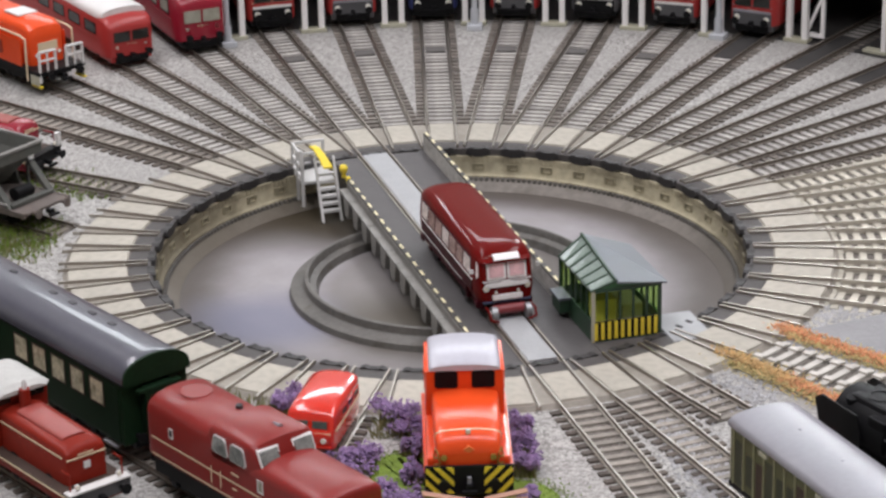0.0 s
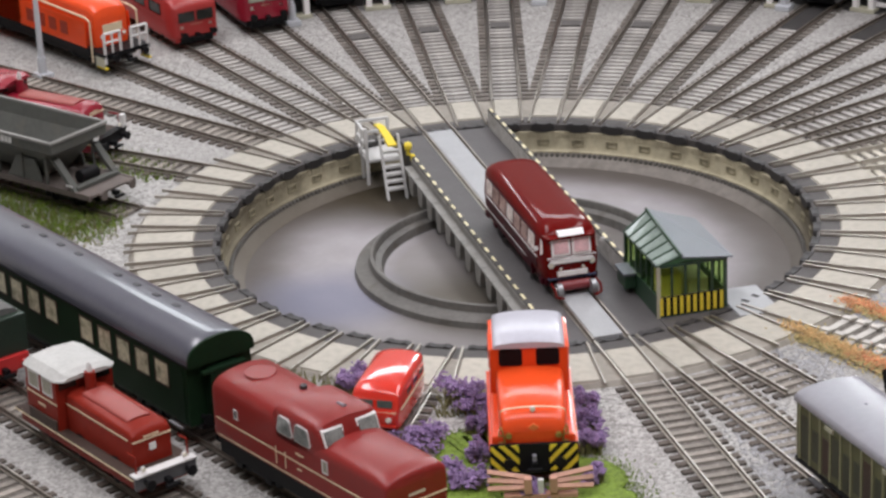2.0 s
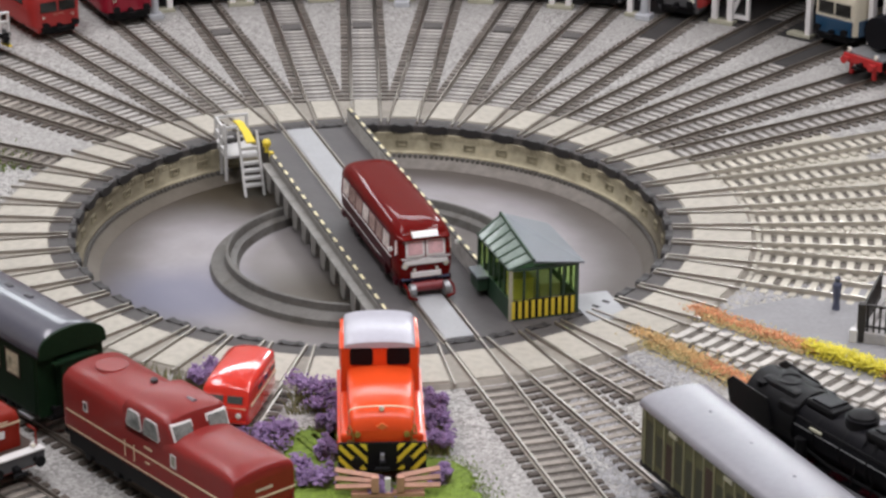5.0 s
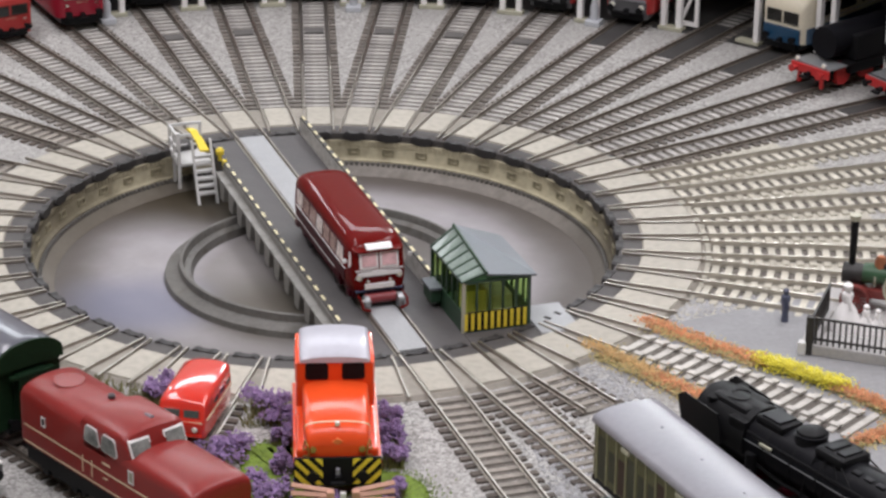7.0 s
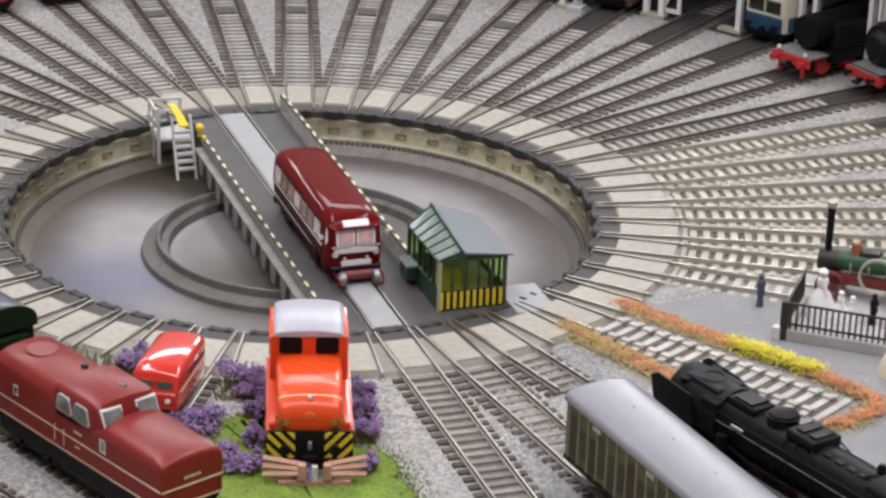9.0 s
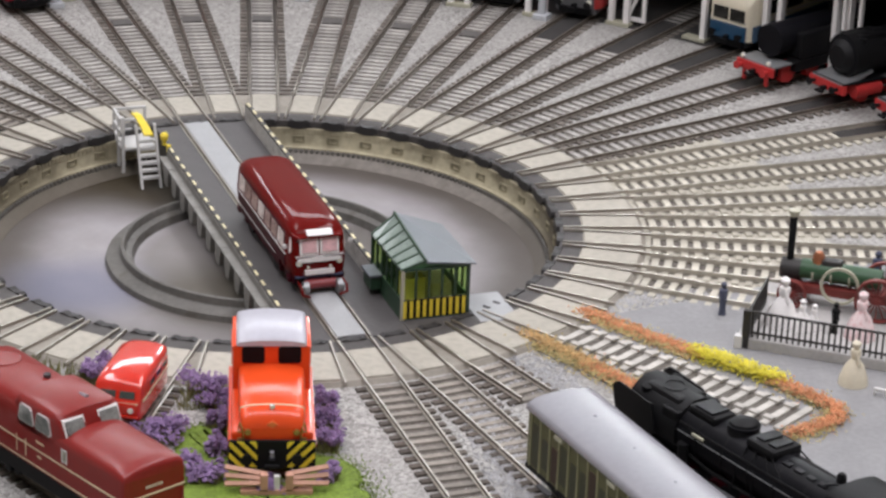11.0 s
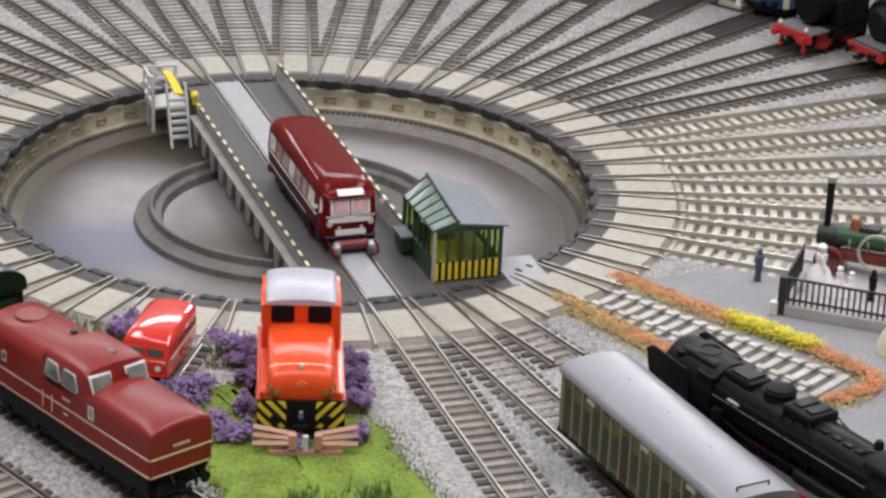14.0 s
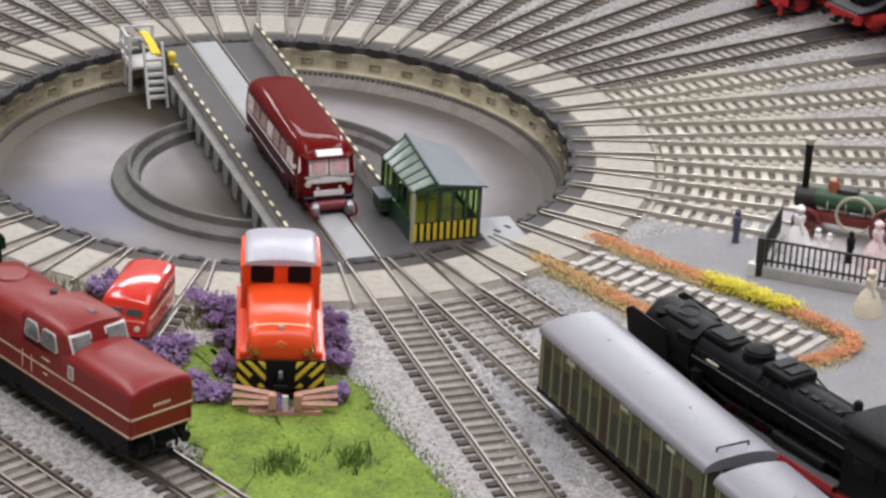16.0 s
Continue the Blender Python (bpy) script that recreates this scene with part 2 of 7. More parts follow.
M["olive_rib"] = mat("olive_rib_paint", (0.32, 0.31, 0.19), 0.5, vary=0.15)
M["fringe"] = mat("faded_yellow_fibre", (0.60, 0.51, 0.25), 0.9, vary=0.35, scale=120)
M["cab_pane"] = mat("grey_cab_glazing", (0.20, 0.21, 0.20), 0.1, vary=0.5, scale=220)
M["white"] = mat("white_paint", (0.70, 0.695, 0.68), 0.45, vary=0.06)
M["cream"] = mat("cream_line_paint", (0.75, 0.62, 0.42), 0.45, vary=0.05)
M["dark_red"] = mat("crimson_paint", (0.225, 0.013, 0.011), 0.38, vary=0.08, scale=30, coat=0.05, spec=0.46)
M["maroon"] = mat("maroon_paint", (0.130, 0.005, 0.004), 0.4, vary=0.06, scale=30, coat=0.28, spec=0.02)
M["red"] = mat("bright_red_paint", (0.66, 0.035, 0.02), 0.22, vary=0.05, scale=30, coat=1.0, spec=0.2)
M["orange"] = mat("orange_red_paint", (0.80, 0.080, 0.016), 0.30, vary=0.05, scale=30, coat=0.22, spec=0.25)
M["loco_red"] = mat("red_engine_paint", (0.23, 0.020, 0.011), 0.38, vary=0.10, scale=30, spec=0.15)
M["wheel_red"] = mat("red_wheel_paint", (0.5, 0.03, 0.03), 0.45, vary=0.1)
M["hopper"] = mat("weathered_grey_wagon", (0.086, 0.089, 0.080), 0.65, vary=0.2, scale=50, spot=(0.13, 0.115, 0.09), spot_amount=0.4)
M["wagon_green"] = mat("olive_wagon_side", (0.105, 0.105, 0.05), 0.55, vary=0.12)
M["wagon_dark"] = mat("dark_olive_panel", (0.038, 0.040, 0.022), 0.5, vary=0.15)
M["blue"] = mat("blue_paint", (0.014, 0.06, 0.125), 0.35, vary=0.08)
M["chrome"] = mat("bright_chrome_paint", (0.82, 0.81, 0.80), 0.22, metal=0.35, vary=0.04)
M["coach_glass"] = mat("cream_mottled_glazing", (0.62, 0.58, 0.42), 0.2, vary=0.35, scale=70, spot=(0.16, 0.16, 0.10), spot_amount=0.7)
M["window"] = mat("pale_window_glazing", (0.34, 0.33, 0.27), 0.12, vary=0.25, scale=200)
M["dark_glass"] = mat("dark_window_glazing", (0.02, 0.02, 0.018), 0.08, vary=0.2)
M["badge_orange"] = mat("pale_orange_badge", (0.80, 0.20, 0.06), 0.4, vary=0.05)
M["pink_wood"] = mat("pink_brown_wood", (0.55, 0.30, 0.22), 0.6, vary=0.15, scale=90, obj=0.1)
M["grass"] = mat("spring_green_fibre", (0.168, 0.250, 0.034), 0.9, vary=0.42, scale=60, obj=0.0)
M["purple"] = mat("purple_foam_blossom", (0.30, 0.20, 0.385), 0.9, vary=0.4, scale=150)
M["orange_flower"] = mat("orange_foam_blossom", (0.74, 0.36, 0.19), 0.9, vary=0.3, scale=150)
M["yellow_flower"] = mat("yellow_foam_blossom", (0.86, 0.78, 0.10), 0.9, vary=0.25, scale=150)
M["roof_pale"] = mat("pale_grey_roof_paint", (0.46, 0.46, 0.44), 0.5, vary=0.12, scale=60)
M["sand"] = gravel_mat("cream_dusted_ballast", (0.36, 0.34, 0.29), (0.60, 0.57, 0.49), (0.45, 0.43, 0.36))
M["grey_stone"] = mat("pale_rubble", (0.42, 0.42, 0.43), 0.85, vary=0.25, scale=100)
M["asphalt"] = mat("grey_yard_paving", (0.268, 0.268, 0.275), 0.8, vary=0.12, scale=40, bump=0.15)
M["brass"] = mat("dull_brass", (0.42, 0.26, 0.08), 0.35, metal=0.8, vary=0.1)
M["green_dark"] = mat("deep_green_paint", (0.009, 0.024, 0.012), 0.45, vary=0.15, spec=0.08)
M["roof_dark"] = mat("dark_roof_vent", (0.05, 0.05, 0.055), 0.5, vary=0.1)
M["brown_dark"] = mat("dark_brown_footplate", (0.05, 0.03, 0.022), 0.7, vary=0.25)
M["lighter_red"] = mat("lighter_red_paint", (0.30, 0.06, 0.05), 0.4, vary=0.1)
M["beam_grey"] = mat("grey_steel", (0.32, 0.33, 0.34), 0.4, metal=0.6, vary=0.12)
M["tender_dark"] = mat("blackish_green_paint", (0.016, 0.030, 0.020), 0.5, vary=0.2)
M["coal_grey"] = mat("dusty_grey_load", (0.12, 0.12, 0.115), 0.9, vary=0.4, scale=200, bump=0.6)
M["tender_green"] = mat("mid_green_paint", (0.034, 0.09, 0.042), 0.45, vary=0.1)
# darker maroon: shade of the bus's lower sides, and plain dark fittings
M["maroon_dark"] = mat("dark_maroon_shade_and_fittings", (0.050, 0.006, 0.011), 0.4, vary=0.1, spec=0.08)
M["hut_roof"] = mat("blue_grey_sheet", (0.125, 0.14, 0.160), 0.45, vary=0.08)
M["hut_green_glass"] = mat("green_gable_plastic", (0.06, 0.16, 0.07), 0.2, vary=0.1)
M["roof_glass"] = mat("grey_green_roof_glass", (0.20, 0.25, 0.22), 0.2, vary=0.2, scale=90)
M["yellow_pale"] = mat("pale_yellow_cabinet", (0.75, 0.62, 0.16), 0.5, vary=0.08)
M["cream_grey"] = mat("pale_grey_rib", (0.44, 0.43, 0.33), 0.5, vary=0.1)
M["dull_lens"] = mat("amber_lamp_lens", (0.34, 0.22, 0.06), 0.15, vary=0.3, scale=300)
M["lamp_glass"] = mat("pale_lamp_lens", (0.85, 0.82, 0.70), 0.08, vary=0.05)
# paler panes: bright reflections on the bus glass put into the colour
M["screen_glass"] = mat("pale_pink_windscreen", (0.78, 0.50, 0.52), 0.06, vary=0.3, scale=150)
M["bus_pane_lit"] = mat("rosy_pane_with_reflection", (0.84, 0.74, 0.70), 0.08, vary=0.4, scale=220)
M["bus_glass"] = mat("rosy_bus_glazing", (0.44, 0.30, 0.27), 0.1, vary=0.5, scale=160)
M["hut_glass"] = mat("green_tinted_glass", (0.66, 0.80, 0.46), 0.03, vary=0.05)
M["hut_glass"].node_tree.nodes["Principled BSDF"].inputs["Transmission Weight"].default_value = 1.0
M["hut_glass"].node_tree.nodes["Principled BSDF"].inputs["IOR"].default_value = 1.08
M["iron"] = mat("dark_iron_paint", (0.025, 0.023, 0.022), 0.55, vary=0.15)
M["kerb_grey"] = mat("pale_grey_kerb", (0.42, 0.41, 0.40), 0.75, vary=0.12, bump=0.1)
M["copper"] = mat("copper_sheet", (0.55, 0.22, 0.12), 0.3, metal=0.8, vary=0.1)
M["navy"] = mat("navy_blue_paint", (0.05, 0.06, 0.11), 0.6, vary=0.2)
M["cream_white"] = mat("cream_white_paint", (0.72, 0.66, 0.52), 0.45, vary=0.06)
M["post_blue"] = mat("pale_blue_grey_paint", (0.52, 0.54, 0.57), 0.5, vary=0.08)
M["brick_dark"] = mat("sooty_brick", (0.06, 0.05, 0.045), 0.85, vary=0.2)
M["rust_brown"] = mat("brown_grey_metal", (0.115, 0.095, 0.085), 0.7, vary=0.25, spot=(0.16, 0.12, 0.09), spot_amount=0.4)
M["grille_red"] = mat("dark_red_grille", (0.30, 0.03, 0.012), 0.5, vary=0.1)
M["red_dull"] = mat("signal_red_paint", (0.36, 0.032, 0.03), 0.35, vary=0.06)
M["crimson"] = mat("crimson_railcar_paint", (0.27, 0.014, 0.03), 0.25, vary=0.06)
M["blue_violet"] = mat("violet_blue_paint", (0.04, 0.05, 0.16), 0.35, vary=0.08)
M["beam_dark"] = mat("dark_grey_skirt", (0.09, 0.09, 0.095), 0.5, vary=0.12)
M["grass_light"] = mat("yellow_green_fibre", (0.205, 0.285, 0.045), 0.9, vary=0.3, scale=60)
M["grass_dark"] = mat("dark_green_fibre", (0.14, 0.23, 0.05), 0.9, vary=0.3, scale=60)
M["weed"] = mat("olive_weed_fibre", (0.21, 0.20, 0.085), 0.9, vary=0.35, scale=80)
M["ochre_flower"] = mat("ochre_foam_blossom", (0.62, 0.42, 0.20), 0.9, vary=0.35, scale=150)
M["grit"] = mat("grey_grit", (0.36, 0.355, 0.34), 0.9, vary=0.4, scale=300)
M["plaster"] = mat("room_plaster", (0.62, 0.60, 0.56), 0.9, vary=0.04, scale=2)

# ---- helpers for meshes ----
def part(name, bm, material, parent=None, label="", smooth=False):
    me = bpy.data.meshes.new(name)
    bmesh.ops.recalc_face_normals(bm, faces=bm.faces)
    bm.to_mesh(me)
    bm.free()
    me.materials.append(M[material] if isinstance(material, str) else material)
    if smooth:
        for p in me.polygons:
            p.use_smooth = True
        me.set_sharp_from_angle(angle=radians(40))
    ob = new(name, me)
    ob.parent = parent
    return tagged(ob, label)


def thing(name, m, label, category, group="", kind=""):
    ob = new(name)
    ob.empty_display_size = 0.01
    ob.matrix_world = m
    return tagged(ob, label, category, group, kind)


def box(bm, x0, x1, y0, y1, z0, z1, bevel=0.0):
    vs = [bm.verts.new((x, y, z)) for x in (x0, x1) for y in (y0, y1) for z in (z0, z1)]
    fs = [bm.faces.new([vs[i] for i in f]) for f in ((0, 1, 3, 2), (4, 6, 7, 5), (0, 4, 5, 1), (2, 3, 7, 6), (0, 2, 6, 4), (1, 5, 7, 3))]
    if bevel:
        es = {e for f in fs for e in f.edges}
        bmesh.ops.bevel(bm, geom=list(es), offset=bevel, segments=2, affect="EDGES", profile=0.6)
    return bm


def B(x0, x1, y0, y1, z0, z1, bevel=0.0):
    return box(bmesh.new(), x0, x1, y0, y1, z0, z1, bevel)


def prism(profile, x0, x1, bm=None, bevel=0.0):
    """A profile of (y, z) points drawn out along x."""
    bm = bm or bmesh.new()
    a = [bm.verts.new((x0, y, z)) for y, z in profile]
    b = [bm.verts.new((x1, y, z)) for y, z in profile]
    k = len(profile)
    caps = [bm.faces.new(a), bm.faces.new(b[::-1])]
    for i in range(k):
        bm.faces.new((a[i], b[i], b[(i + 1) % k], a[(i + 1) % k]))
    if bevel:
        es = {e for f in caps for e in f.edges}
        bmesh.ops.bevel(bm, geom=list(es), offset=bevel, segments=3, affect="EDGES", profile=0.6)
    return bm


def side_prism(profile, y0, y1, bm=None, bevel=0.0):
    """A profile of (x, z) points drawn out along y."""
    bm = bm or bmesh.new()
    a = [bm.verts.new((x, y0, z)) for x, z in profile]
    b = [bm.verts.new((x, y1, z)) for x, z in profile]
    k = len(profile)
    caps = [bm.faces.new(a), bm.faces.new(b[::-1])]
    for i in range(k):
        bm.faces.new((a[i], b[i], b[(i + 1) % k], a[(i + 1) % k]))
    if bevel:
        bmesh.ops.bevel(bm, geom=list(bm.edges), offset=bevel, segments=2, affect="EDGES", profile=0.6)
    return bm


def rod(p, q, r, bm=None, seg=8, r2=None):
    bm = bm or bmesh.new()
    p, q = Vector(p), Vector(q)
    turn = (q - p).to_track_quat("Z", "Y").to_matrix()
    r2 = r if r2 is None else r2
    ends = []
    for c, rr in ((p, r), (q, r2)):
        ends.append([bm.verts.new(c + turn @ Vector((rr * math.cos(2 * math.pi * i / seg), rr * math.sin(2 * math.pi * i / seg), 0))) for i in range(seg)])
    for i in range(seg):
        bm.faces.new((ends[0][i], ends[0][(i + 1) % seg], ends[1][(i + 1) % seg], ends[1][i]))
    bm.faces.new(ends[0][::-1])
    bm.faces.new(ends[1])
    return bm


def lathe(profile, seg=96, bm=None, a0=0.0, a1=2 * math.pi, close=True):
    """A profile of (radius, z) points turned about z; closed: the profile's last point joins its first."""
    bm = bm or bmesh.new()
    full = abs(a1 - a0) > 6.28
    rings = []
    for i in range(seg if full else seg + 1):
        a = a0 + (a1 - a0) * i / seg
        rings.append([bm.verts.new((r * math.cos(a), r * math.sin(a), z)) for r, z in profile])
    k, n = len(profile), len(rings)
    for i in range(n if full else n - 1):
        p, q = rings[i], rings[(i + 1) % n]
        for j in range(k if close else k - 1):
            bm.faces.new((p[j], q[j], q[(j + 1) % k], p[(j + 1) % k]))
    if not full and close:
        bm.faces.new(rings[0])
        bm.faces.new(rings[-1][::-1])
    return bm


def arch(w, z0, z1, rise, k=10, flat=0.8):
    """A body section: upright sides from z0 to z1 and a roof bulging by rise. Half width w."""
    pts = [(-w, z0), (-w, z1)]
    for i in range(1, k):
        a = math.pi * i / k
        pts.append((-w * math.cos(a), z1 + rise * math.sin(a) ** flat))
    return pts + [(w, z1), (w, z0)]


STEP = 7.5


def bearing(i):
    return 177.4 + STEP * i


def spot(i, r, z=0.0, turn=0.0):
    """The pose on the radial line i of the table, r from its centre, with x pointing outwards."""
    a = radians(bearing(i))
    return pose(r * math.cos(a), r * math.sin(a), z, 0, 0, bearing(i) + turn)


def yard(s, n, z=0.0, turn=0.0):
    """The pose on the slanting yard tracks: s along them towards the viewer, n across."""
    return pose(s * 0.635 + n * 0.773, -s * 0.773 + n * 0.635, z, 0, 0, -50.6 + turn)


# ---- the large structure ----
GROUND = -0.0036
bm = bmesh.new()
inner = [bm.verts.new((0.1975 * math.cos(2 * math.pi * i / 192), 0.1975 * math.sin(2 * math.pi * i / 192), GROUND)) for i in range(192)]
outer = [bm.verts.new((2.2 * max(-1, min(1, 1.42 * math.cos(2 * math.pi * i / 192))), 2.2 * max(-1, min(1, 1.42 * math.sin(2 * math.pi * i / 192))), GROUND)) for i in range(192)]
for i in range(192):
    bm.faces.new((inner[i], inner[(i + 1) % 192], outer[(i + 1) % 192], outer[i]))
tagged(part("ground", bm, "gravel"), "layout board covered in fine grey ballast", "ground", kind="structure")

for nm, x0, x1, y0, y1, z0, z1 in (("wall_north", -2.3, 2.3, 2.2, 2.3, -0.9, 1.7), ("wall_south", -2.3, 2.3, -2.9, -2.8, -0.9, 1.7), ("wall_west", -2.4, -2.3, -2.9, 2.3, -0.9, 1.7), ("wall_east", 2.3, 2.4, -2.9, 2.3, -0.9, 1.7)):
    tagged(part(nm, B(x0, x1, y0, y1, z0, z1), "plaster"), "plain pale plaster wall of the room", "wall", kind="structure")
tagged(part("ceiling", B(-2.4, 2.4, -2.9, 2.3, 1.7, 1.75), "plaster"), "plain pale room ceiling", "ceiling", kind="structure")
tagged(part("floor", B(-2.4, 2.4, -2.9, 2.3, -0.95, -0.9), "asphalt"), "plain grey room floor", "floor", kind="structure")

# ---- turntable pit ----
pit = thing("turntable_pit", pose(0, 0, 0), "round concrete turntable pit with a cream track ring", "turntable pit", kind="structure")
part("track_ring", lathe([(0.1648, -0.0042), (0.1648, -0.0016), (0.1955, -0.0016), (0.1985, -0.0042)], 192), "ring_grey", pit, "grey-brown concrete ring round the pit", True)
part("rim", lathe([(0.1532, -0.006), (0.1532, -0.0018), (0.1537, -0.0014), (0.1647, -0.0014), (0.1647, -0.006)], 192), "concrete_dark", pit, "dark grey rim of the pit", True)
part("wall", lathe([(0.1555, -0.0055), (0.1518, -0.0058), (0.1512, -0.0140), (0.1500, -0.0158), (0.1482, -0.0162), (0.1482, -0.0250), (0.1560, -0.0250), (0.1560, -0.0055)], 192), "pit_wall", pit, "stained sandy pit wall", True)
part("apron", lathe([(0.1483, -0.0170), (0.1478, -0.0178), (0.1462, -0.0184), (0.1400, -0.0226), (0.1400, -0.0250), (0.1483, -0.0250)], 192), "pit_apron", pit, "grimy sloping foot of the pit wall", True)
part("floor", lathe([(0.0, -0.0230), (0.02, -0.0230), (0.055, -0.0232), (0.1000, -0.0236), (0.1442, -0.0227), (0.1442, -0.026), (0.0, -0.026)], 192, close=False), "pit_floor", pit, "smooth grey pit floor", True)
part("inner_ring", lathe([(0.0836, -0.0240), (0.0828, -0.0204), (0.0818, -0.0199), (0.0768, -0.0186), (0.0760, -0.0180), (0.0755, -0.0143), (0.0751, -0.0140), (0.0738, -0.0140), (0.0735, -0.0144), (0.0728, -0.0178), (0.0696, -0.0192), (0.0682, -0.0240)], 160), "kerb_dark", pit, "stepped round kerb under the bridge", True)


def toothed(count, r0, r1, z0, z1, half):
    """A ring of small upright teeth."""
    bm = bmesh.new()
    for k in range(count):
        a = 2 * math.pi * k / count
        c, s_ = math.cos(a), math.sin(a)
        vs = [bm.verts.new((r * c - w * s_, r * s_ + w * c, z)) for z in (z0, z1) for r, w in ((r0, -half), (r0, half), (r1, half), (r1, -half))]
        for f in ((4, 5, 6, 7), (0, 1, 5, 4), (1, 2, 6, 5), (2, 3, 7, 6), (3, 0, 4, 7), (0, 3, 2, 1)):
            bm.faces.new([vs[j] for j in f])
    return bm


tagged(part("rack", toothed(300, 0.1460, 0.1478, -0.0188, -0.0166, 0.0008), "kerb_dark", pit, "toothed rack along the wall's foot"), kind="stuff")
tagged(part("dentils", toothed(336, 0.1513, 0.1522, -0.0086, -0.0056, 0.0008), "pit_wall", pit, "small teeth under the pit's rim"), kind="stuff")

plate_mesh = None
for i in range(48):
    if plate_mesh is None:
        a, b = 0.1652, 0.1950
        bmp = bmesh.new()
        wa, wb = 0.0070, 0.0070
        top = -0.0006
        vs = [bmp.verts.new(v) for v in ((a, -wa, -0.0016), (b, -wb, -0.0016), (b, wb, -0.0016), (a, wa, -0.0016), (a + 0.0003, -wa + 0.0003, top), (b - 0.0003, -wb + 0.0003, top), (b - 0.0003, wb - 0.0003, top), (a + 0.0003, wa - 0.0003, top))]
        for f in ((4, 5, 6, 7), (0, 1, 5, 4), (1, 2, 6, 5), (2, 3, 7, 6), (3, 0, 4, 7)):
            bmp.faces.new([vs[j] for j in f])
        ob = part("plate", bmp, "concrete", pit)
        plate_mesh = ob.data
        bms = prism([(-0.0068, -0.0034), (-0.0062, -0.0012), (-0.0040, -0.0004), (-0.0018, -0.0010), (0.0018, -0.0010), (0.0040, -0.0004), (0.0062, -0.0012), (0.0068, -0.0034), (0.0044, -0.0052), (0.0016, -0.0058), (-0.0016, -0.0058), (-0.0044, -0.0052)], 0.1512, 0.1550)
        sc = part("rim_lock", bms, "scallop", pit)
        bmr = bmesh.new()
        for y in (-0.0083, 0.0083):
            box(bmr, 0.1545, 0.2000, y - 0.0005, y + 0.0005, -0.0016, 0.0)
        rl = part("rail_stub", bmr, "rail", pit)
        bmw = bmesh.new()
        for y0, y1, z0, z1 in ((-0.0034, 0.0034, -0.0137, -0.0129), (-0.0034, 0.0034, -0.0106, -0.0098), (-0.0034, -0.0026, -0.0129, -0.0106), (0.0018, 0.0034, -0.0129, -0.0106)):
            box(bmw, 0.1507, 0.1518, y0, y1, z0, z1)
        wb = part("wall_bracket", bmw, "bracket_sand", pit)
    else:
        ob = new("plate", plate_mesh)
        sc = new("rim_lock", sc.data)
        rl = new("rail_stub", rl.data)
        wb = new("wall_bracket", wb.data)
    for o in (ob, sc, rl, wb):
        o.parent = pit
        o.matrix_world = pose(0, 0, 0, 0, 0, bearing(i + 0.5))

# ---- tracks ----
rail_profile = [(-0.0011, -0.0025), (-0.0011, -0.0021), (-0.0003, -0.0018), (-0.0003, -0.0008), (-0.00045, -0.0007), (-0.00045, 0.0), (0.00045, 0.0), (0.00045, -0.0007), (0.0003, -0.0008), (0.0003, -0.0018), (0.0011, -0.0021), (0.0011, -0.0025)]
meshes = {}


def shared(key, make):
    """A mesh that is built once and then shared by alike pieces."""
    if key not in meshes:
        o = make()
        meshes[key] = o.data
        bpy.data.objects.remove(o)
    return meshes[key]


def two_tone(rail, flank="rail_side"):
    """Dull flanks below the bright running surface."""
    rail.data.materials.append(M[flank])
    for p in rail.data.polygons:
        if p.normal.z < 0.9:
            p.material_index = 1
    return rail


def sleeper_piece(kind):
    """One sleeper; where the tracks are weathered, dusty between the rails and dark at its ends."""
    half = 0.0019 if kind in ("cream_sleeper", "pale_sleeper") else 0.0017
    if half > 0.0018:
        return part("sleeper", B(-half, half, -0.0140, 0.0140, -0.0042, -0.0024, 0.0005), kind)
    bm = B(-half, half, -0.0091, 0.0091, -0.0042, -0.0024, 0.0004)
    for y0, y1 in ((-0.0140, -0.0091), (0.0091, 0.0140)):
        box(bm, -half, half, y0, y1, -0.0042, -0.0025)
    o = part("sleeper", bm, kind)
    o.data.materials.append(M["sleeper_end" if kind == "sleeper" else "grey_sleeper_end"])
    for p in o.data.polygons:
        p.material_index = 1 if abs(p.center.y) > 0.0092 else 0
    return o


def track(m, length, pitch=0.0070, label="model railway track with grey-brown sleepers on dark ballast", start=0.003, sleeper="sleeper", bed=0.0080, rails=True, metal="rail"):
    """Two rails, their sleepers and a ballast bed, along x from the pose m."""
    t = thing("track", m, label, "track", "railway tracks")
    if rails:
        for y in (-0.0083, 0.0083):
            two_tone(part("rail", prism([(y + a, z) for a, z in rail_profile], 0, length), metal, t), "rail_dull" if sleeper == "cream_sleeper" else "rail_side")
    if bed:
        part("ballast_bed", prism([(-bed - 0.002, GROUND - 0.0010), (-bed, GROUND + 0.0003), (bed, GROUND + 0.0003), (bed + 0.002, GROUND - 0.0010)], 0, length), "ballast", t)
    me = shared(sleeper, lambda: sleeper_piece(sleeper))
    x = start
    while x < length:
        o = new("sleeper", me)
        o.parent = t
        o.matrix_local = pose(x + random.uniform(-0.0003, 0.0003), 0, random.uniform(-0.0001, 0.0001), 0, 0, random.uniform(-1, 1))
        x += pitch
    return t


TURN = {42: 4.0, 41: 1.5}
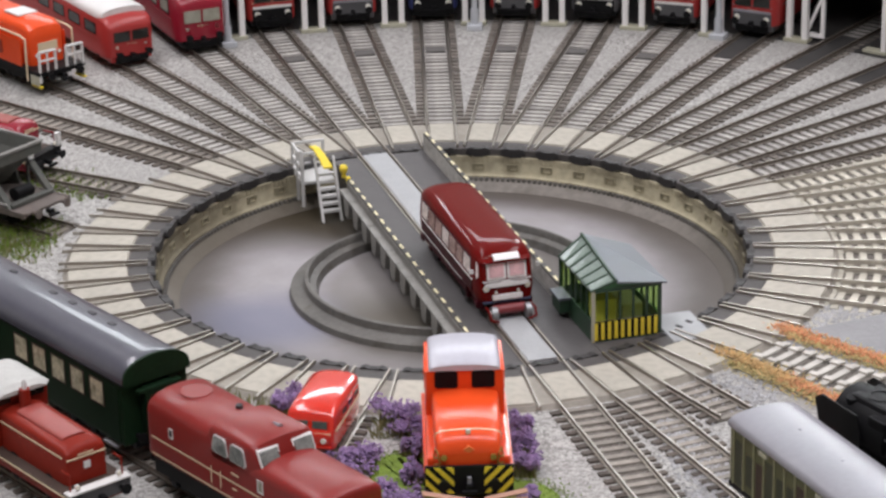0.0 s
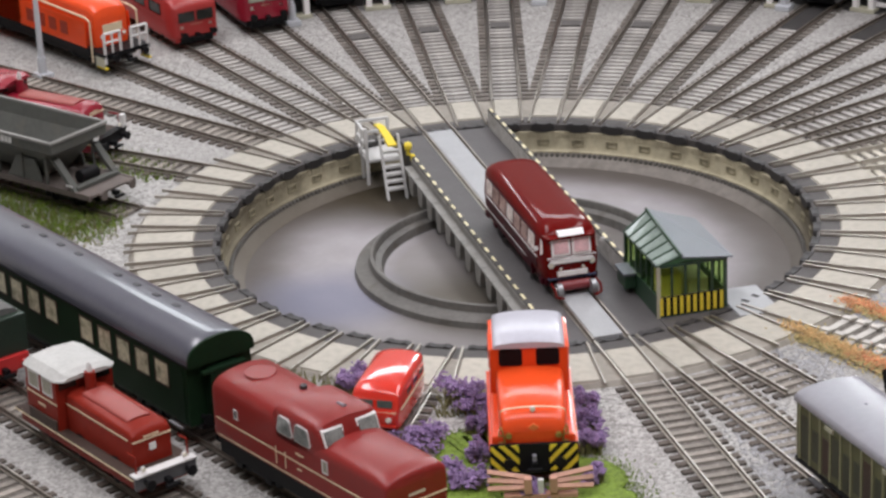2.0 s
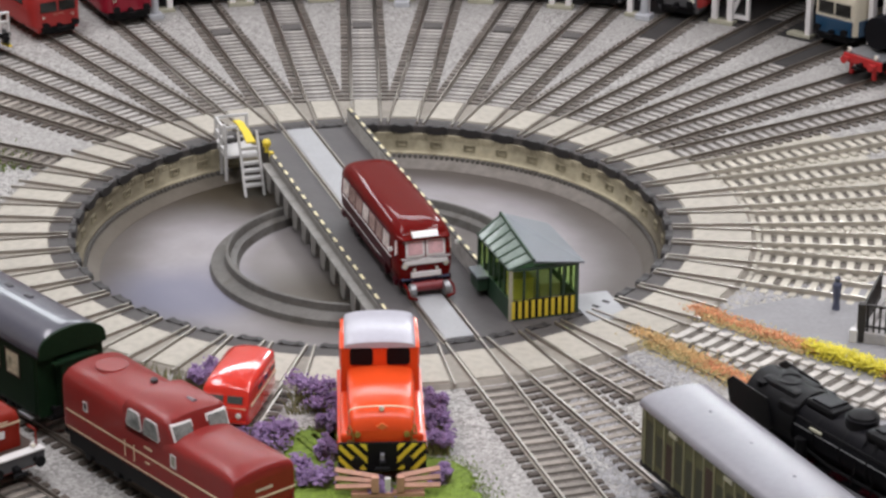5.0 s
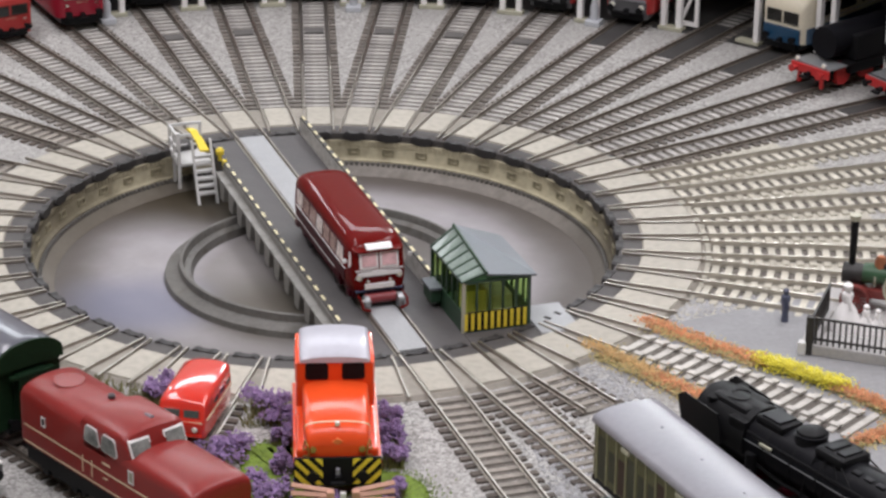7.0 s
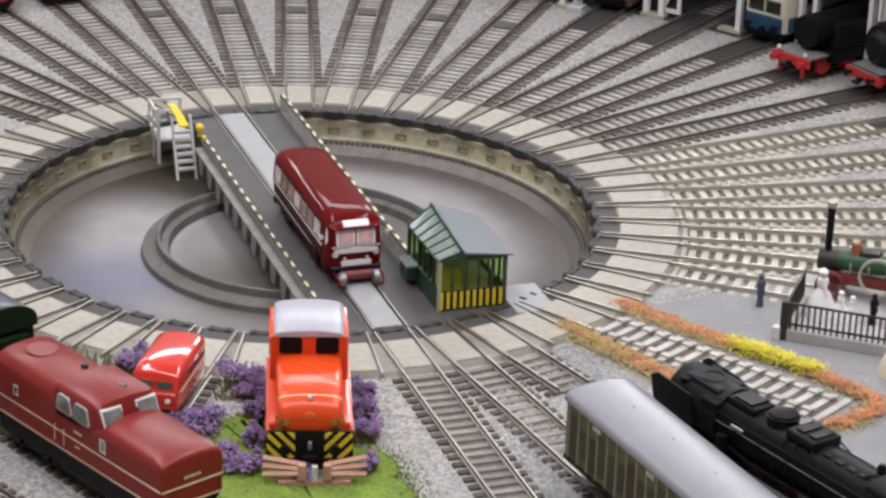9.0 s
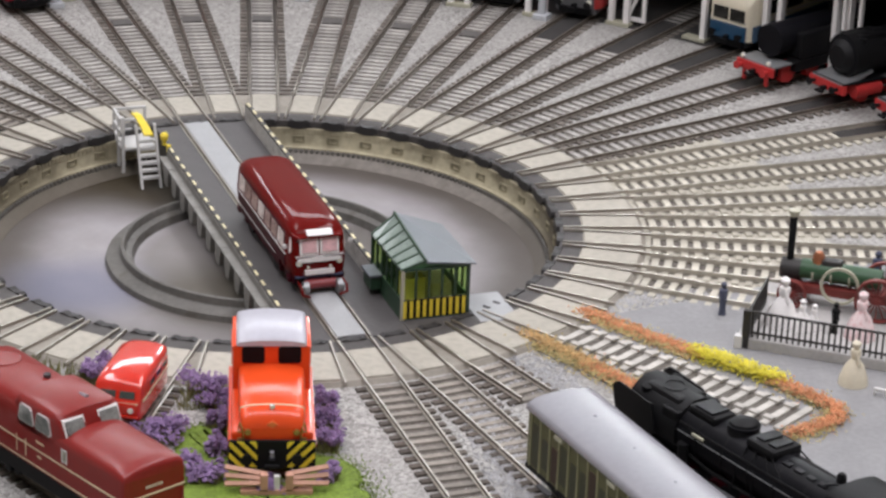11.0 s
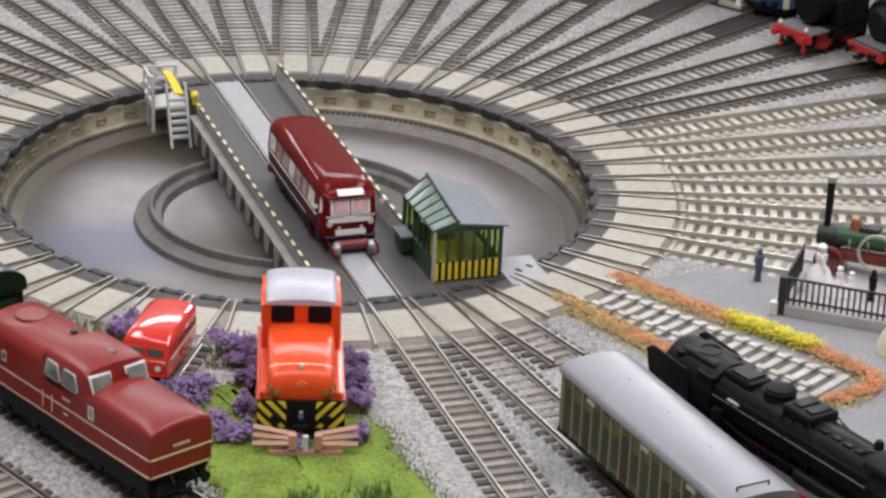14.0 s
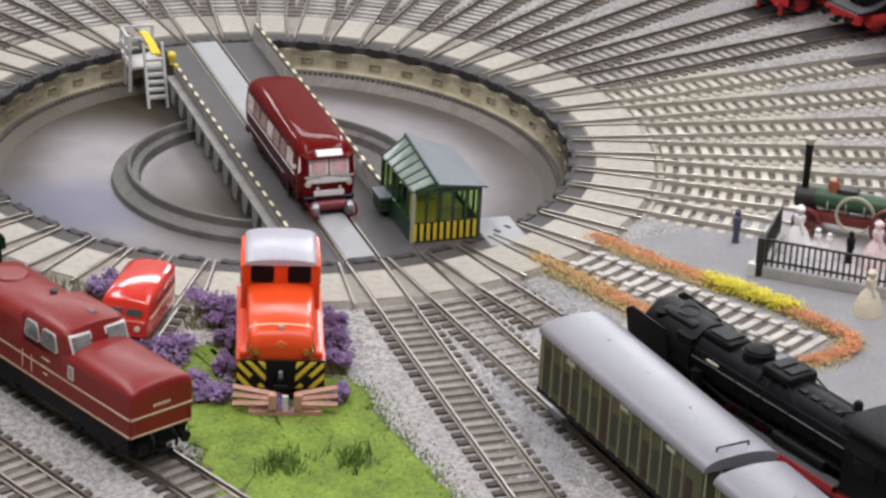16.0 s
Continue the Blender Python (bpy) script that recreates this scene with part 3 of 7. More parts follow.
for i in range(24, 45):
    if i == 43:
        continue
    t = track(spot(i + 0.5, 0.200, 0.0, TURN.get(i, 0.0)), 0.33 if i < 40 else 0.40, sleeper="cream_sleeper" if i < 28 else "grey_sleeper" if i < 42 else "sleeper", bed=0.0078 if i < 28 else 0.0080)
    if 27 <= i <= 32:
        part("inspection_pit", B(0.158, 0.235, -0.0066, 0.0066, GROUND, -0.0020), "dark_plate", t, "dark sunken plate between the rails")
    elif i <= 38 and i > 32:
        part("inspection_pit", B(0.140, 0.150, -0.0060, 0.0060, GROUND, -0.0020), "pit_plate", t, "dark sunken plate between the rails")
for i, far in ((14, 0.50), (15, 0.50), (16, 0.040), (10, 0.075), (12, 0.09), (21, 0.07), (22, 0.2), (23, 0.3)):
    track(spot(i + 0.5, 0.200), far, sleeper="cream_sleeper" if i > 19 else "sleeper", bed=0.0078 if i > 19 else 0.0080)
track(spot(16.62, 0.27), 0.36)
for n in (-0.249, -0.297, -0.342):
    track(yard(-0.35, n), 0.85, bed=0.0085)
HOPPER = pose(-0.212, 0.042, 0, 0, 0, 143)
track(HOPPER @ pose(-0.01, 0, 0), 0.22)
# display track between the flower borders
t = track(spot(18.55, 0.200, 0.0014), 0.128, 0.0078, "display track with thick pale sleepers among flower borders", sleeper="pale_sleeper", bed=0.0105, rails=False)
chair = shared("chair", lambda: part("rail_chair", B(-0.0026, 0.0026, -0.0016, 0.0016, -0.0026, -0.0012, 0.0004), "pale_sleeper"))
for k in range(16):
    for y in (-0.0083, 0.0083):
        o = new("rail_chair", chair)
        o.parent, o.location = t, (0.003 + 0.0078 * k, y, 0)
tagged(part("dusted_ballast", lathe([(0.1975, GROUND - 0.0006), (0.1975, GROUND + 0.0002), (0.290, GROUND + 0.0002), (0.300, GROUND - 0.0006)], 40, None, radians(bearing(20.1)), radians(bearing(28.2))), "sand"), "cream-dusted ballast between the tracks", "ground", kind="structure")

# ---- turntable bridge: x runs towards the control hut's end ----
BRIDGE = pose(0, 0, 0, 0, 0, bearing(14.5))
bridge = thing("turntable_bridge", BRIDGE, "dark grey turntable bridge with striped side girders", "turntable")
part("deck", B(-0.1505, 0.1505, -0.0235, 0.0290, -0.0045, -0.0018, 0.0004), "deck", bridge)
part("walkway", B(-0.1500, 0.1500, -0.0070, 0.0070, -0.0018, -0.0004, 0.0003), "strip", bridge, "light grey walkway between the rails")
for y in (-0.0083, 0.0083):
    two_tone(part("rail", prism([(y + a, z + 0.0003) for a, z in rail_profile], -0.1535, 0.1535), "rail", bridge))
part("side_girder", B(-0.151, 0.086, 0.0290, 0.0314, -0.0075, 0.0072), "girder_pale", bridge, "weathered grey side girder")
part("top_beam", B(-0.151, 0.086, 0.0290, 0.0314, 0.0072, 0.0084, 0.0002), "girder_dark", bridge, "dark top beam")
part("side_girder", B(-0.112, 0.140, -0.0262, -0.0236, -0.0070, -0.0006), "girder", bridge, "weathered grey side girder")
part("top_beam", B(-0.112, 0.140, -0.0258, -0.0234, -0.0006, 0.0006, 0.0002), "girder_dark", bridge, "dark top beam")
part("lower_beam", B(-0.148, 0.146, -0.0225, -0.0200, -0.0165, -0.0045), "girder_dark", bridge)
part("lower_beam", B(-0.148, 0.146, 0.0262, 0.0290, -0.0165, -0.0045), "girder_dark", bridge)
part("pivot", lathe([(0.0, -0.0235), (0.016, -0.0235), (0.014, -0.0150), (0.0, -0.0150)], 24, close=False), "girder_dark", bridge)
stripe = shared("stripe", lambda: part("stripe", B(-0.0029, 0.0029, -0.0007, 0.0007, 0.0083, 0.0088, 0.0002), "cream_dash"))
for y, z, x0, x1 in ((-0.0246, -0.0079, -0.106, 0.138), (0.0302, 0.0, -0.147, 0.084)):
    x = x0
    while x < x1:
        o = new("stripe", stripe)
        o.parent, o.location = bridge, (x, y, z)
        x += 0.0126
bracket = shared("bracket", lambda: part("bracket", side_prism([(-0.0052, -0.0060), (0.0052, -0.0060), (0.0052, -0.0090), (0.0030, -0.0170), (-0.0034, -0.0170), (-0.0052, -0.0110)], -0.0036, 0.0040), "girder"))
for y in (-0.0272, 0.0334):
    for k in range(12):
        x = -0.096 + k * 0.0190
        if y > 0 and x > 0.08:
            continue
        o = new("bracket", bracket)
        o.parent, o.location = bridge, (x, y, 0.0016)
part("ledge", B(-0.112, 0.140, -0.0305, -0.0262, -0.0058, -0.0046), "girder", bridge, "narrow grey ledge along the girder")
part("ledge", B(-0.151, 0.086, 0.0314, 0.0376, -0.0066, -0.0052), "girder", bridge, "narrow grey ledge along the girder")
part("hut_platform", B(0.084, 0.1505, 0.0290, 0.0640, -0.0050, -0.0016, 0.0003), "deck", bridge, "dark platform below the control hut")
part("step_plate", B(0.118, 0.150, 0.0645, 0.0850, -0.0040, -0.0008, 0.0004), "strip", bridge, "pale grey footplate")
# landing and ladder at the far end
part("landing", B(-0.150, -0.126, -0.0480, -0.0292, -0.0050, -0.0036), "grey", bridge)
for x, y in ((-0.1495, -0.0475), (-0.1265, -0.0475), (-0.1495, -0.0300), (-0.138, -0.0475)):
    part("post", B(x - 0.0008, x + 0.0008, y - 0.0008, y + 0.0008, -0.0180, 0.0120), "grey", bridge)
part("post", B(-0.1275, -0.1255, -0.0490, -0.0470, 0.0060, 0.0150), "white", bridge, "short white post top")
for z in (0.0115, 0.0045, -0.0015):
    part("hand_rail", B(-0.1500, -0.1260, -0.0482, -0.0468, z - 0.0007, z + 0.0007), "grey", bridge)
    part("hand_rail", B(-0.1503, -0.1489, -0.0482, -0.0292, z - 0.0007, z + 0.0007), "grey", bridge)
ladder = part("ladder", bmesh.new(), "grey", bridge)
for y in (-0.0405, -0.0300):
    part("stringer", side_prism([(-0.1265, 0.0100), (-0.1240, 0.0100), (-0.1090, -0.0222), (-0.1118, -0.0222)], y - 0.0006, y + 0.0006), "grey", ladder)
for k in range(6):
    f = k / 6
    x, z = -0.1235 + f * 0.0125, 0.001 - f * 0.0215
    part("tread", B(x - 0.0016, x + 0.0016, -0.0402, -0.0303, z - 0.0007, z + 0.0007), "grey", ladder)
bm = bmesh.new()
sheet_rows = [[bm.verts.new((x, y, z + d)) for d in (0.0, 0.0010) for y in (y0, y1)] for x, y0, y1, z in ((-0.1345, -0.0412, -0.0376, 0.0132), (-0.1290, -0.0405, -0.0364, 0.0136), (-0.1215, -0.0390, -0.0345, 0.0104), (-0.1150, -0.0382, -0.0330, 0.0068))]
for p, q in zip(sheet_rows, sheet_rows[1:]):
    for i, j in ((0, 1), (1, 3), (3, 2), (2, 0)):
        bm.faces.new((p[i], p[j], q[j], q[i]))
for p in (sheet_rows[0], sheet_rows[-1]):
    bm.faces.new((p[0], p[1], p[3], p[2]))
part("safety_panel", bm, "yellow", bridge, "bright yellow bent panel")
part("warning_lamp", lathe([(0.0, 0.0), (0.0012, 0.0), (0.0012, 0.003), (0.0021, 0.0034), (0.0024, 0.0058), (0.0014, 0.0072), (0.0, 0.0075)], 12, close=False), "yellow", bridge, "small yellow lamp", True).location = (-0.122, -0.0252, -0.0018)
part("lamp_foot", B(-0.1145, -0.1115, -0.0260, -0.0238, -0.0030, 0.0014, 0.0004), "yellow", bridge, "yellow end block of the girder")

# ---- parts that the rail vehicles have in common ----
def loft(stations, k=10, bm=None, flat=0.8):
    """A body through sections (x, half width, bottom, eaves, rise of the roof)."""
    bm = bm or bmesh.new()
    rings = [[bm.verts.new((x, y, z)) for y, z in arch(w, z0, z1, rise, k, flat)] for x, w, z0, z1, rise in stations]
    for p, q in zip(rings, rings[1:]):
        for j in range(len(p)):
            bm.faces.new((p[j], q[j], q[(j + 1) % len(p)], p[(j + 1) % len(p)]))
    bm.faces.new(rings[0])
    bm.faces.new(rings[-1][::-1])
    return bm


def wheels(t, xs, r=0.0052, material="black", name="wheelset"):
    for x in xs:
        bm = bmesh.new()
        for y in (-0.0086, 0.0086):
            s = 1 if y > 0 else -1
            rod((x, y - 0.0013 * s, r), (x, y + 0.0014 * s, r), r, bm, 20)
            rod((x, y - 0.0020 * s, r), (x, y - 0.0013 * s, r), r + 0.0007, bm, 20)
        rod((x, -0.0085, r), (x, 0.0085, r), 0.0011, bm, 8)
        part(name, bm, material, t, "", True)


def buffers(t, x, z=0.0115, y=0.0100, out=1, material="black"):
    """Two buffers on the beam at x, and a hook."""
    for s in (-1, 1):
        bm = rod((x, s * y, z), (x + out * 0.0040, s * y, z), 0.0011, None, 10)
        rod((x + out * 0.0040, s * y, z), (x + out * 0.0048, s * y, z), 0.0024, bm, 14)
        part("buffer", bm, material, t, "", True)
    bm = B(min(x, x + out * 0.004), max(x, x + out * 0.004), -0.0012, 0.0012, z - 0.0030, z - 0.0005)
    box(bm, min(x + out * 0.004, x + out * 0.006), max(x + out * 0.004, x + out * 0.006), -0.0030, 0.0030, z - 0.0035, z - 0.0022)
    part("coupling", bm, "black", t)


def bogie(t, x, material="black", half=0.013):
    bm = B(x - half, x + half, -0.0125, -0.0108, 0.0030, 0.0072, 0.0006)
    box(bm, x - half, x + half, 0.0108, 0.0125, 0.0030, 0.0072, 0.0006)
    box(bm, x - 0.003, x + 0.003, -0.0120, 0.0120, 0.0040, 0.0085)
    for dx in (-half * 0.62, half * 0.62):
        for s in (-1, 1):
            box(bm, x + dx - 0.0022, x + dx + 0.0022, s * 0.0132 - 0.0010, s * 0.0132 + 0.0010, 0.0032, 0.0062, 0.0004)
    part("bogie_frame", bm, material, t)
    wheels(t, (x - half * 0.62, x + half * 0.62), 0.0050)


def panel(t, name, x0, x1, y, z0, z1, material, label="", d=0.0003, inset=0.0):
    """A flat piece on a side wall at y, d proud of it."""
    s = 1 if y > 0 else -1
    return part(name, B(x0, x1, min(y - s * 0.0006, y + s * d), max(y - s * 0.0006, y + s * d), z0, z1), material, t, label)


def side_window(t, x0, x1, y, z0, z1, frame="chrome", glass="window", rim=0.0006):
    """A window on a side wall: a frame of four bars and a pane set back in it."""
    s = 1 if y > 0 else -1
    lo, hi = (y - s * 0.0005, y + s * 0.0004)
    lo, hi = min(lo, hi), max(lo, hi)
    bm = bmesh.new()
    for a, b, c, d in ((x0, x1, z0, z0 + rim), (x0, x1, z1 - rim, z1), (x0, x0 + rim, z0 + rim, z1 - rim), (x1 - rim, x1, z0 + rim, z1 - rim)):
        box(bm, a, b, lo, hi, c, d)
    f = part("window", bm, frame, t)
    part("pane", B(x0 + rim, x1 - rim, min(y - s * 0.0005, y + s * 0.00015), max(y - s * 0.0005, y + s * 0.00015), z0 + rim, z1 - rim), glass, f)


def end_panel(t, name, x, y0, y1, z0, z1, material, label="", d=0.0003, out=1, lean=0.0):
    """A flat piece on an end wall at x; lean: how far its top lies back."""
    a, b = x - out * 0.0006, x + out * d
    bm = bmesh.new()
    vs = [bm.verts.new(v) for v in ((a, y0, z0), (b, y0, z0), (b, y1, z0), (a, y1, z0), (a - out * lean, y0, z1), (b - out * lean, y0, z1), (b - out * lean, y1, z1), (a - out * lean, y1, z1))]
    for f in ((0, 1, 2, 3), (4, 7, 6, 5), (0, 4, 5, 1), (1, 5, 6, 2), (2, 6, 7, 3), (3, 7, 4, 0)):
        bm.faces.new([vs[j] for j in f])
    return part(name, bm, material, t, label)


def lamp_glass(t, x, y, z, r=0.0011, out=1, name="headlight", material="lamp_glass", ring="chrome"):
    bm = rod((x - out * 0.0004, y, z), (x + out * 0.0006, y, z), r * 1.25, None, 14)
    o = part(name, bm, ring, t, "", True)
    part("lens", rod((x + out * 0.0006, y, z), (x + out * 0.0010, y, z), r, None, 14), material, o, "", True)


def bars(t, x0, y, z, count, w, h, along="x", material="cream", out=1, gap=0.4):
    """Writing too small to read, as a row of plain bars."""
    bm = bmesh.new()
    for k in range(count):
        a = x0 + k * w * (1 + gap)
        if along == "x":
            s = 1 if y > 0 else -1
            box(bm, a, a + w, min(y, y + s * 0.0002), max(y, y + s * 0.0002), z, z + h)
        else:
            box(bm, min(y, y + out * 0.0002), max(y, y + out * 0.0002), a, a + w, z, z + h)
    part("lettering", bm, material, t)


def wire(t, name, points, r, material, label=""):
    bm = bmesh.new()
    for p, q in zip(points, points[1:]):
        rod(p, q, r, bm, 6)
    return part(name, bm, material, t, label)


# ---- orange shunter ----
def orange_shunter():
    t = thing("shunter", spot(12.5, 0.247), "orange-red diesel shunter with a silver cab roof and striped front", "locomotive")
    # x = 0.040 is the front, which looks away from the table
    part("underframe", B(-0.036, 0.0395, -0.0165, 0.0165, 0.0045, 0.0130, 0.0006), "orange", t)
    part("running_plate", B(-0.037, 0.0400, -0.0184, 0.0184, 0.0130, 0.0142, 0.0003), "orange", t)
    part("hood", loft([(-0.0058, 0.0142, 0.0142, 0.0268, 0.0034), (0.020, 0.0140, 0.0142, 0.0270, 0.0036), (0.028, 0.0138, 0.0142, 0.0268, 0.0034), (0.0330, 0.0135, 0.0142, 0.0258, 0.0030), (0.0362, 0.0131, 0.0142, 0.0240, 0.0024), (0.0378, 0.0127, 0.0142, 0.0222, 0.0016), (0.0386, 0.0120, 0.0142, 0.0206, 0.0008)], 16, None, 0.6), "orange", t, "", True)
    part("cab", loft([(-0.036, 0.0168, 0.0142, 0.0384, 0.0010), (-0.0065, 0.0168, 0.0142, 0.0384, 0.0010), (-0.0055, 0.0165, 0.0142, 0.0382, 0.0008)], 8), "orange", t, "", True)
    part("cab_roof", loft([(-0.0375, 0.0148, 0.0388, 0.0394, 0.0024), (-0.0364, 0.0152, 0.0386, 0.0396, 0.0029), (-0.0066, 0.0152, 0.0386, 0.0396, 0.0029), (-0.0050, 0.0149, 0.0386, 0.0392, 0.0022)], 12), "cab_silver", t, "silver-grey cab roof", True)
    for y0, y1 in ((-0.0128, -0.0029), (0.0029, 0.0128)):
        c = 0.0012
        rounded = [(y0 + c, 0.0306), (y1 - c, 0.0306), (y1 - c * 0.3, 0.0306 + c * 0.3), (y1, 0.0306 + c), (y1, 0.0384 - c), (y1 - c * 0.3, 0.0384 - c * 0.3), (y1 - c, 0.0384), (y0 + c, 0.0384), (y0 + c * 0.3, 0.0384 - c * 0.3), (y0, 0.0384 - c), (y0, 0.0306 + c), (y0 + c * 0.3, 0.0306 + c * 0.3)]
        part("window", prism(rounded, -0.0062, -0.0051), "black_gloss", t, "dark rounded cab window")
        side_window(t, -0.031 if y0 < 0 else -0.031, -0.012, -0.0168 if y0 < 0 else 0.0168, 0.0270, 0.0350, "orange", "dark_glass")
    for sy in (-1, 1):
        part("side_box", B(-0.0055, 0.0372, min(sy * 0.0122, sy * 0.0172), max(sy * 0.0122, sy * 0.0172), 0.0142, 0.0186, 0.0012), "orange", t)
    part("radiator_band", loft([(0.0318, 0.01372, 0.0250, 0.02618, 0.00320), (0.0324, 0.01368, 0.0250, 0.02604, 0.00316)], 16, None, 0.6), "cream", t, "thin cream line", True)
    part("emblem", prism([(-0.0024, 0.0228), (0.0, 0.0243), (0.0024, 0.0228), (0.0, 0.0213)], 0.0360, 0.0386), "badge_orange", t, "small pale orange diamond badge")
    lamp_glass(t, 0.0342, 0, 0.0292, 0.0009, 1)
    for s in (-1, 1):
        lamp_glass(t, 0.0388, s * 0.0102, 0.0196, 0.0011, 1, "headlight", "dull_lens", "brass")
        wire(t, "handrail", [(0.0395, s * 0.0115, 0.0142), (0.0395, s * 0.0125, 0.0215), (0.0360, s * 0.0135, 0.0225), (0.0360, s * 0.0150, 0.0142)], 0.0004, "brass", "brass-coloured handrail")
        for k in range(2):
            wire(t, "step", [(0.0385, s * 0.0145, 0.0165 + 0.003 * k), (0.0385, s * 0.0120, 0.0165 + 0.003 * k)], 0.0004, "brass")
    panel_ob = part("front_panel", B(0.0395, 0.0410, -0.0182, 0.0182, 0.0035, 0.0166, 0.0004), "black", t, "black buffer beam with yellow warning stripes")
    for s in (-1, 1):
        for k in range(4):
            y = -0.0044 + k * 0.0052
            bm = bmesh.new()
            # slanting outwards to the top, cut off at the beam's edges
            quad = [(y, 0.0042), (y + 0.0025, 0.0042), (y + 0.0139, 0.0162), (y + 0.0114, 0.0162)]
            pts = []
            for lo, hi in ((quad[0], quad[3]), (quad[1], quad[2])):
                run = []
                for edge in (lo, hi):
                    f = (min(0.0180, max(0.0062, edge[0])) - lo[0]) / (hi[0] - lo[0])
                    run.append((lo[0] + f * (hi[0] - lo[0]), lo[1] + f * (hi[1] - lo[1])))
                pts.append(run)
            (a0_, a1_), (b0_, b1_) = pts
            ring = [a0_, b0_, b1_, a1_]
            if b0_[0] >= 0.0179 or a1_[0] <= 0.0063:
                bm.free()
                continue
            v1 = [bm.verts.new((0.0410, s * a, z)) for a, z in ring]
            v2 = [bm.verts.new((0.0413, s * a, z)) for a, z in ring]
            bm.faces.new(v1), bm.faces.new(v2[::-1])
            for j in range(4):
                bm.faces.new((v1[j], v2[j], v2[(j + 1) % 4], v1[(j + 1) % 4]))
            part("stripe", bm, "yellow", panel_ob)
    buffers(t, 0.0412, 0.0100, 0.0105)
    part("hook", B(0.0410, 0.0430, -0.0008, 0.0008, 0.0070, 0.0120), "silver", t)
    wheels(t, (-0.022, 0.020), 0.0062)


orange_shunter()


# ---- small red rail van ----
def rail_van():
    t = thing("rail_van", pose(-0.0035, -0.001, 0) @ spot(10.5, 0.222) @ Matrix.Diagonal((0.95, 0.98, 0.90, 1)), "glossy red van on rail wheels with a cream line", "rail van")
    body = bmesh.new()
    loft([(-0.0235, 0.0085, 0.0030, 0.0150, 0.0030), (-0.0225, 0.0102, 0.0022, 0.0168, 0.0046), (-0.018, 0.0110, 0.0020, 0.0178, 0.0046), (0.012, 0.0110, 0.0020, 0.0176, 0.0044), (0.0185, 0.0109, 0.0020, 0.0170, 0.0036), (0.0206, 0.0107, 0.0020, 0.0162, 0.0024), (0.0220, 0.0104, 0.0020, 0.0108, 0.0020), (0.0237, 0.0098, 0.0022, 0.0096, 0.0010), (0.0242, 0.0085, 0.0030, 0.0090, 0.0006)], 14, body, 0.55)
    part("body", body, "red", t, "", True)
    for y0, y1 in ((-0.0084, -0.0004), (0.0004, 0.0084)):
        f = end_panel(t, "windscreen", 0.0212, y0, y1, 0.0118, 0.0162, "red", "framed windscreen", 0.0012, 1, 0.0010)
        end_panel(f, "pane", 0.0214, y0 + 0.0006, y1 - 0.0006, 0.0123, 0.0157, "van_glass", "", 0.0013, 1, 0.0008)
    for y in (-0.0110, 0.0110):
        panel(t, "trim_line", -0.0205, 0.0195, y, 0.0100, 0.0109, "cream", "cream waist line")
        for a in (-0.0185, -0.0085, 0.0015):
            side_window(t, a, a + 0.0085, y, 0.0122, 0.0168, "red", "dark_glass")
    end_panel(t, "trim_line", 0.0226, -0.0096, 0.0096, 0.0094, 0.0106, "cream", "", 0.0012)
    for s in (-1, 1):
        lamp_glass(t, 0.0242, s * 0.0065, 0.0070, 0.0011)
    part("bumper", B(0.0236, 0.0250, -0.0098, 0.0098, 0.0030, 0.0042, 0.0004), "red", t)
    wheels(t, (-0.014, 0.014), 0.0040)


rail_van()


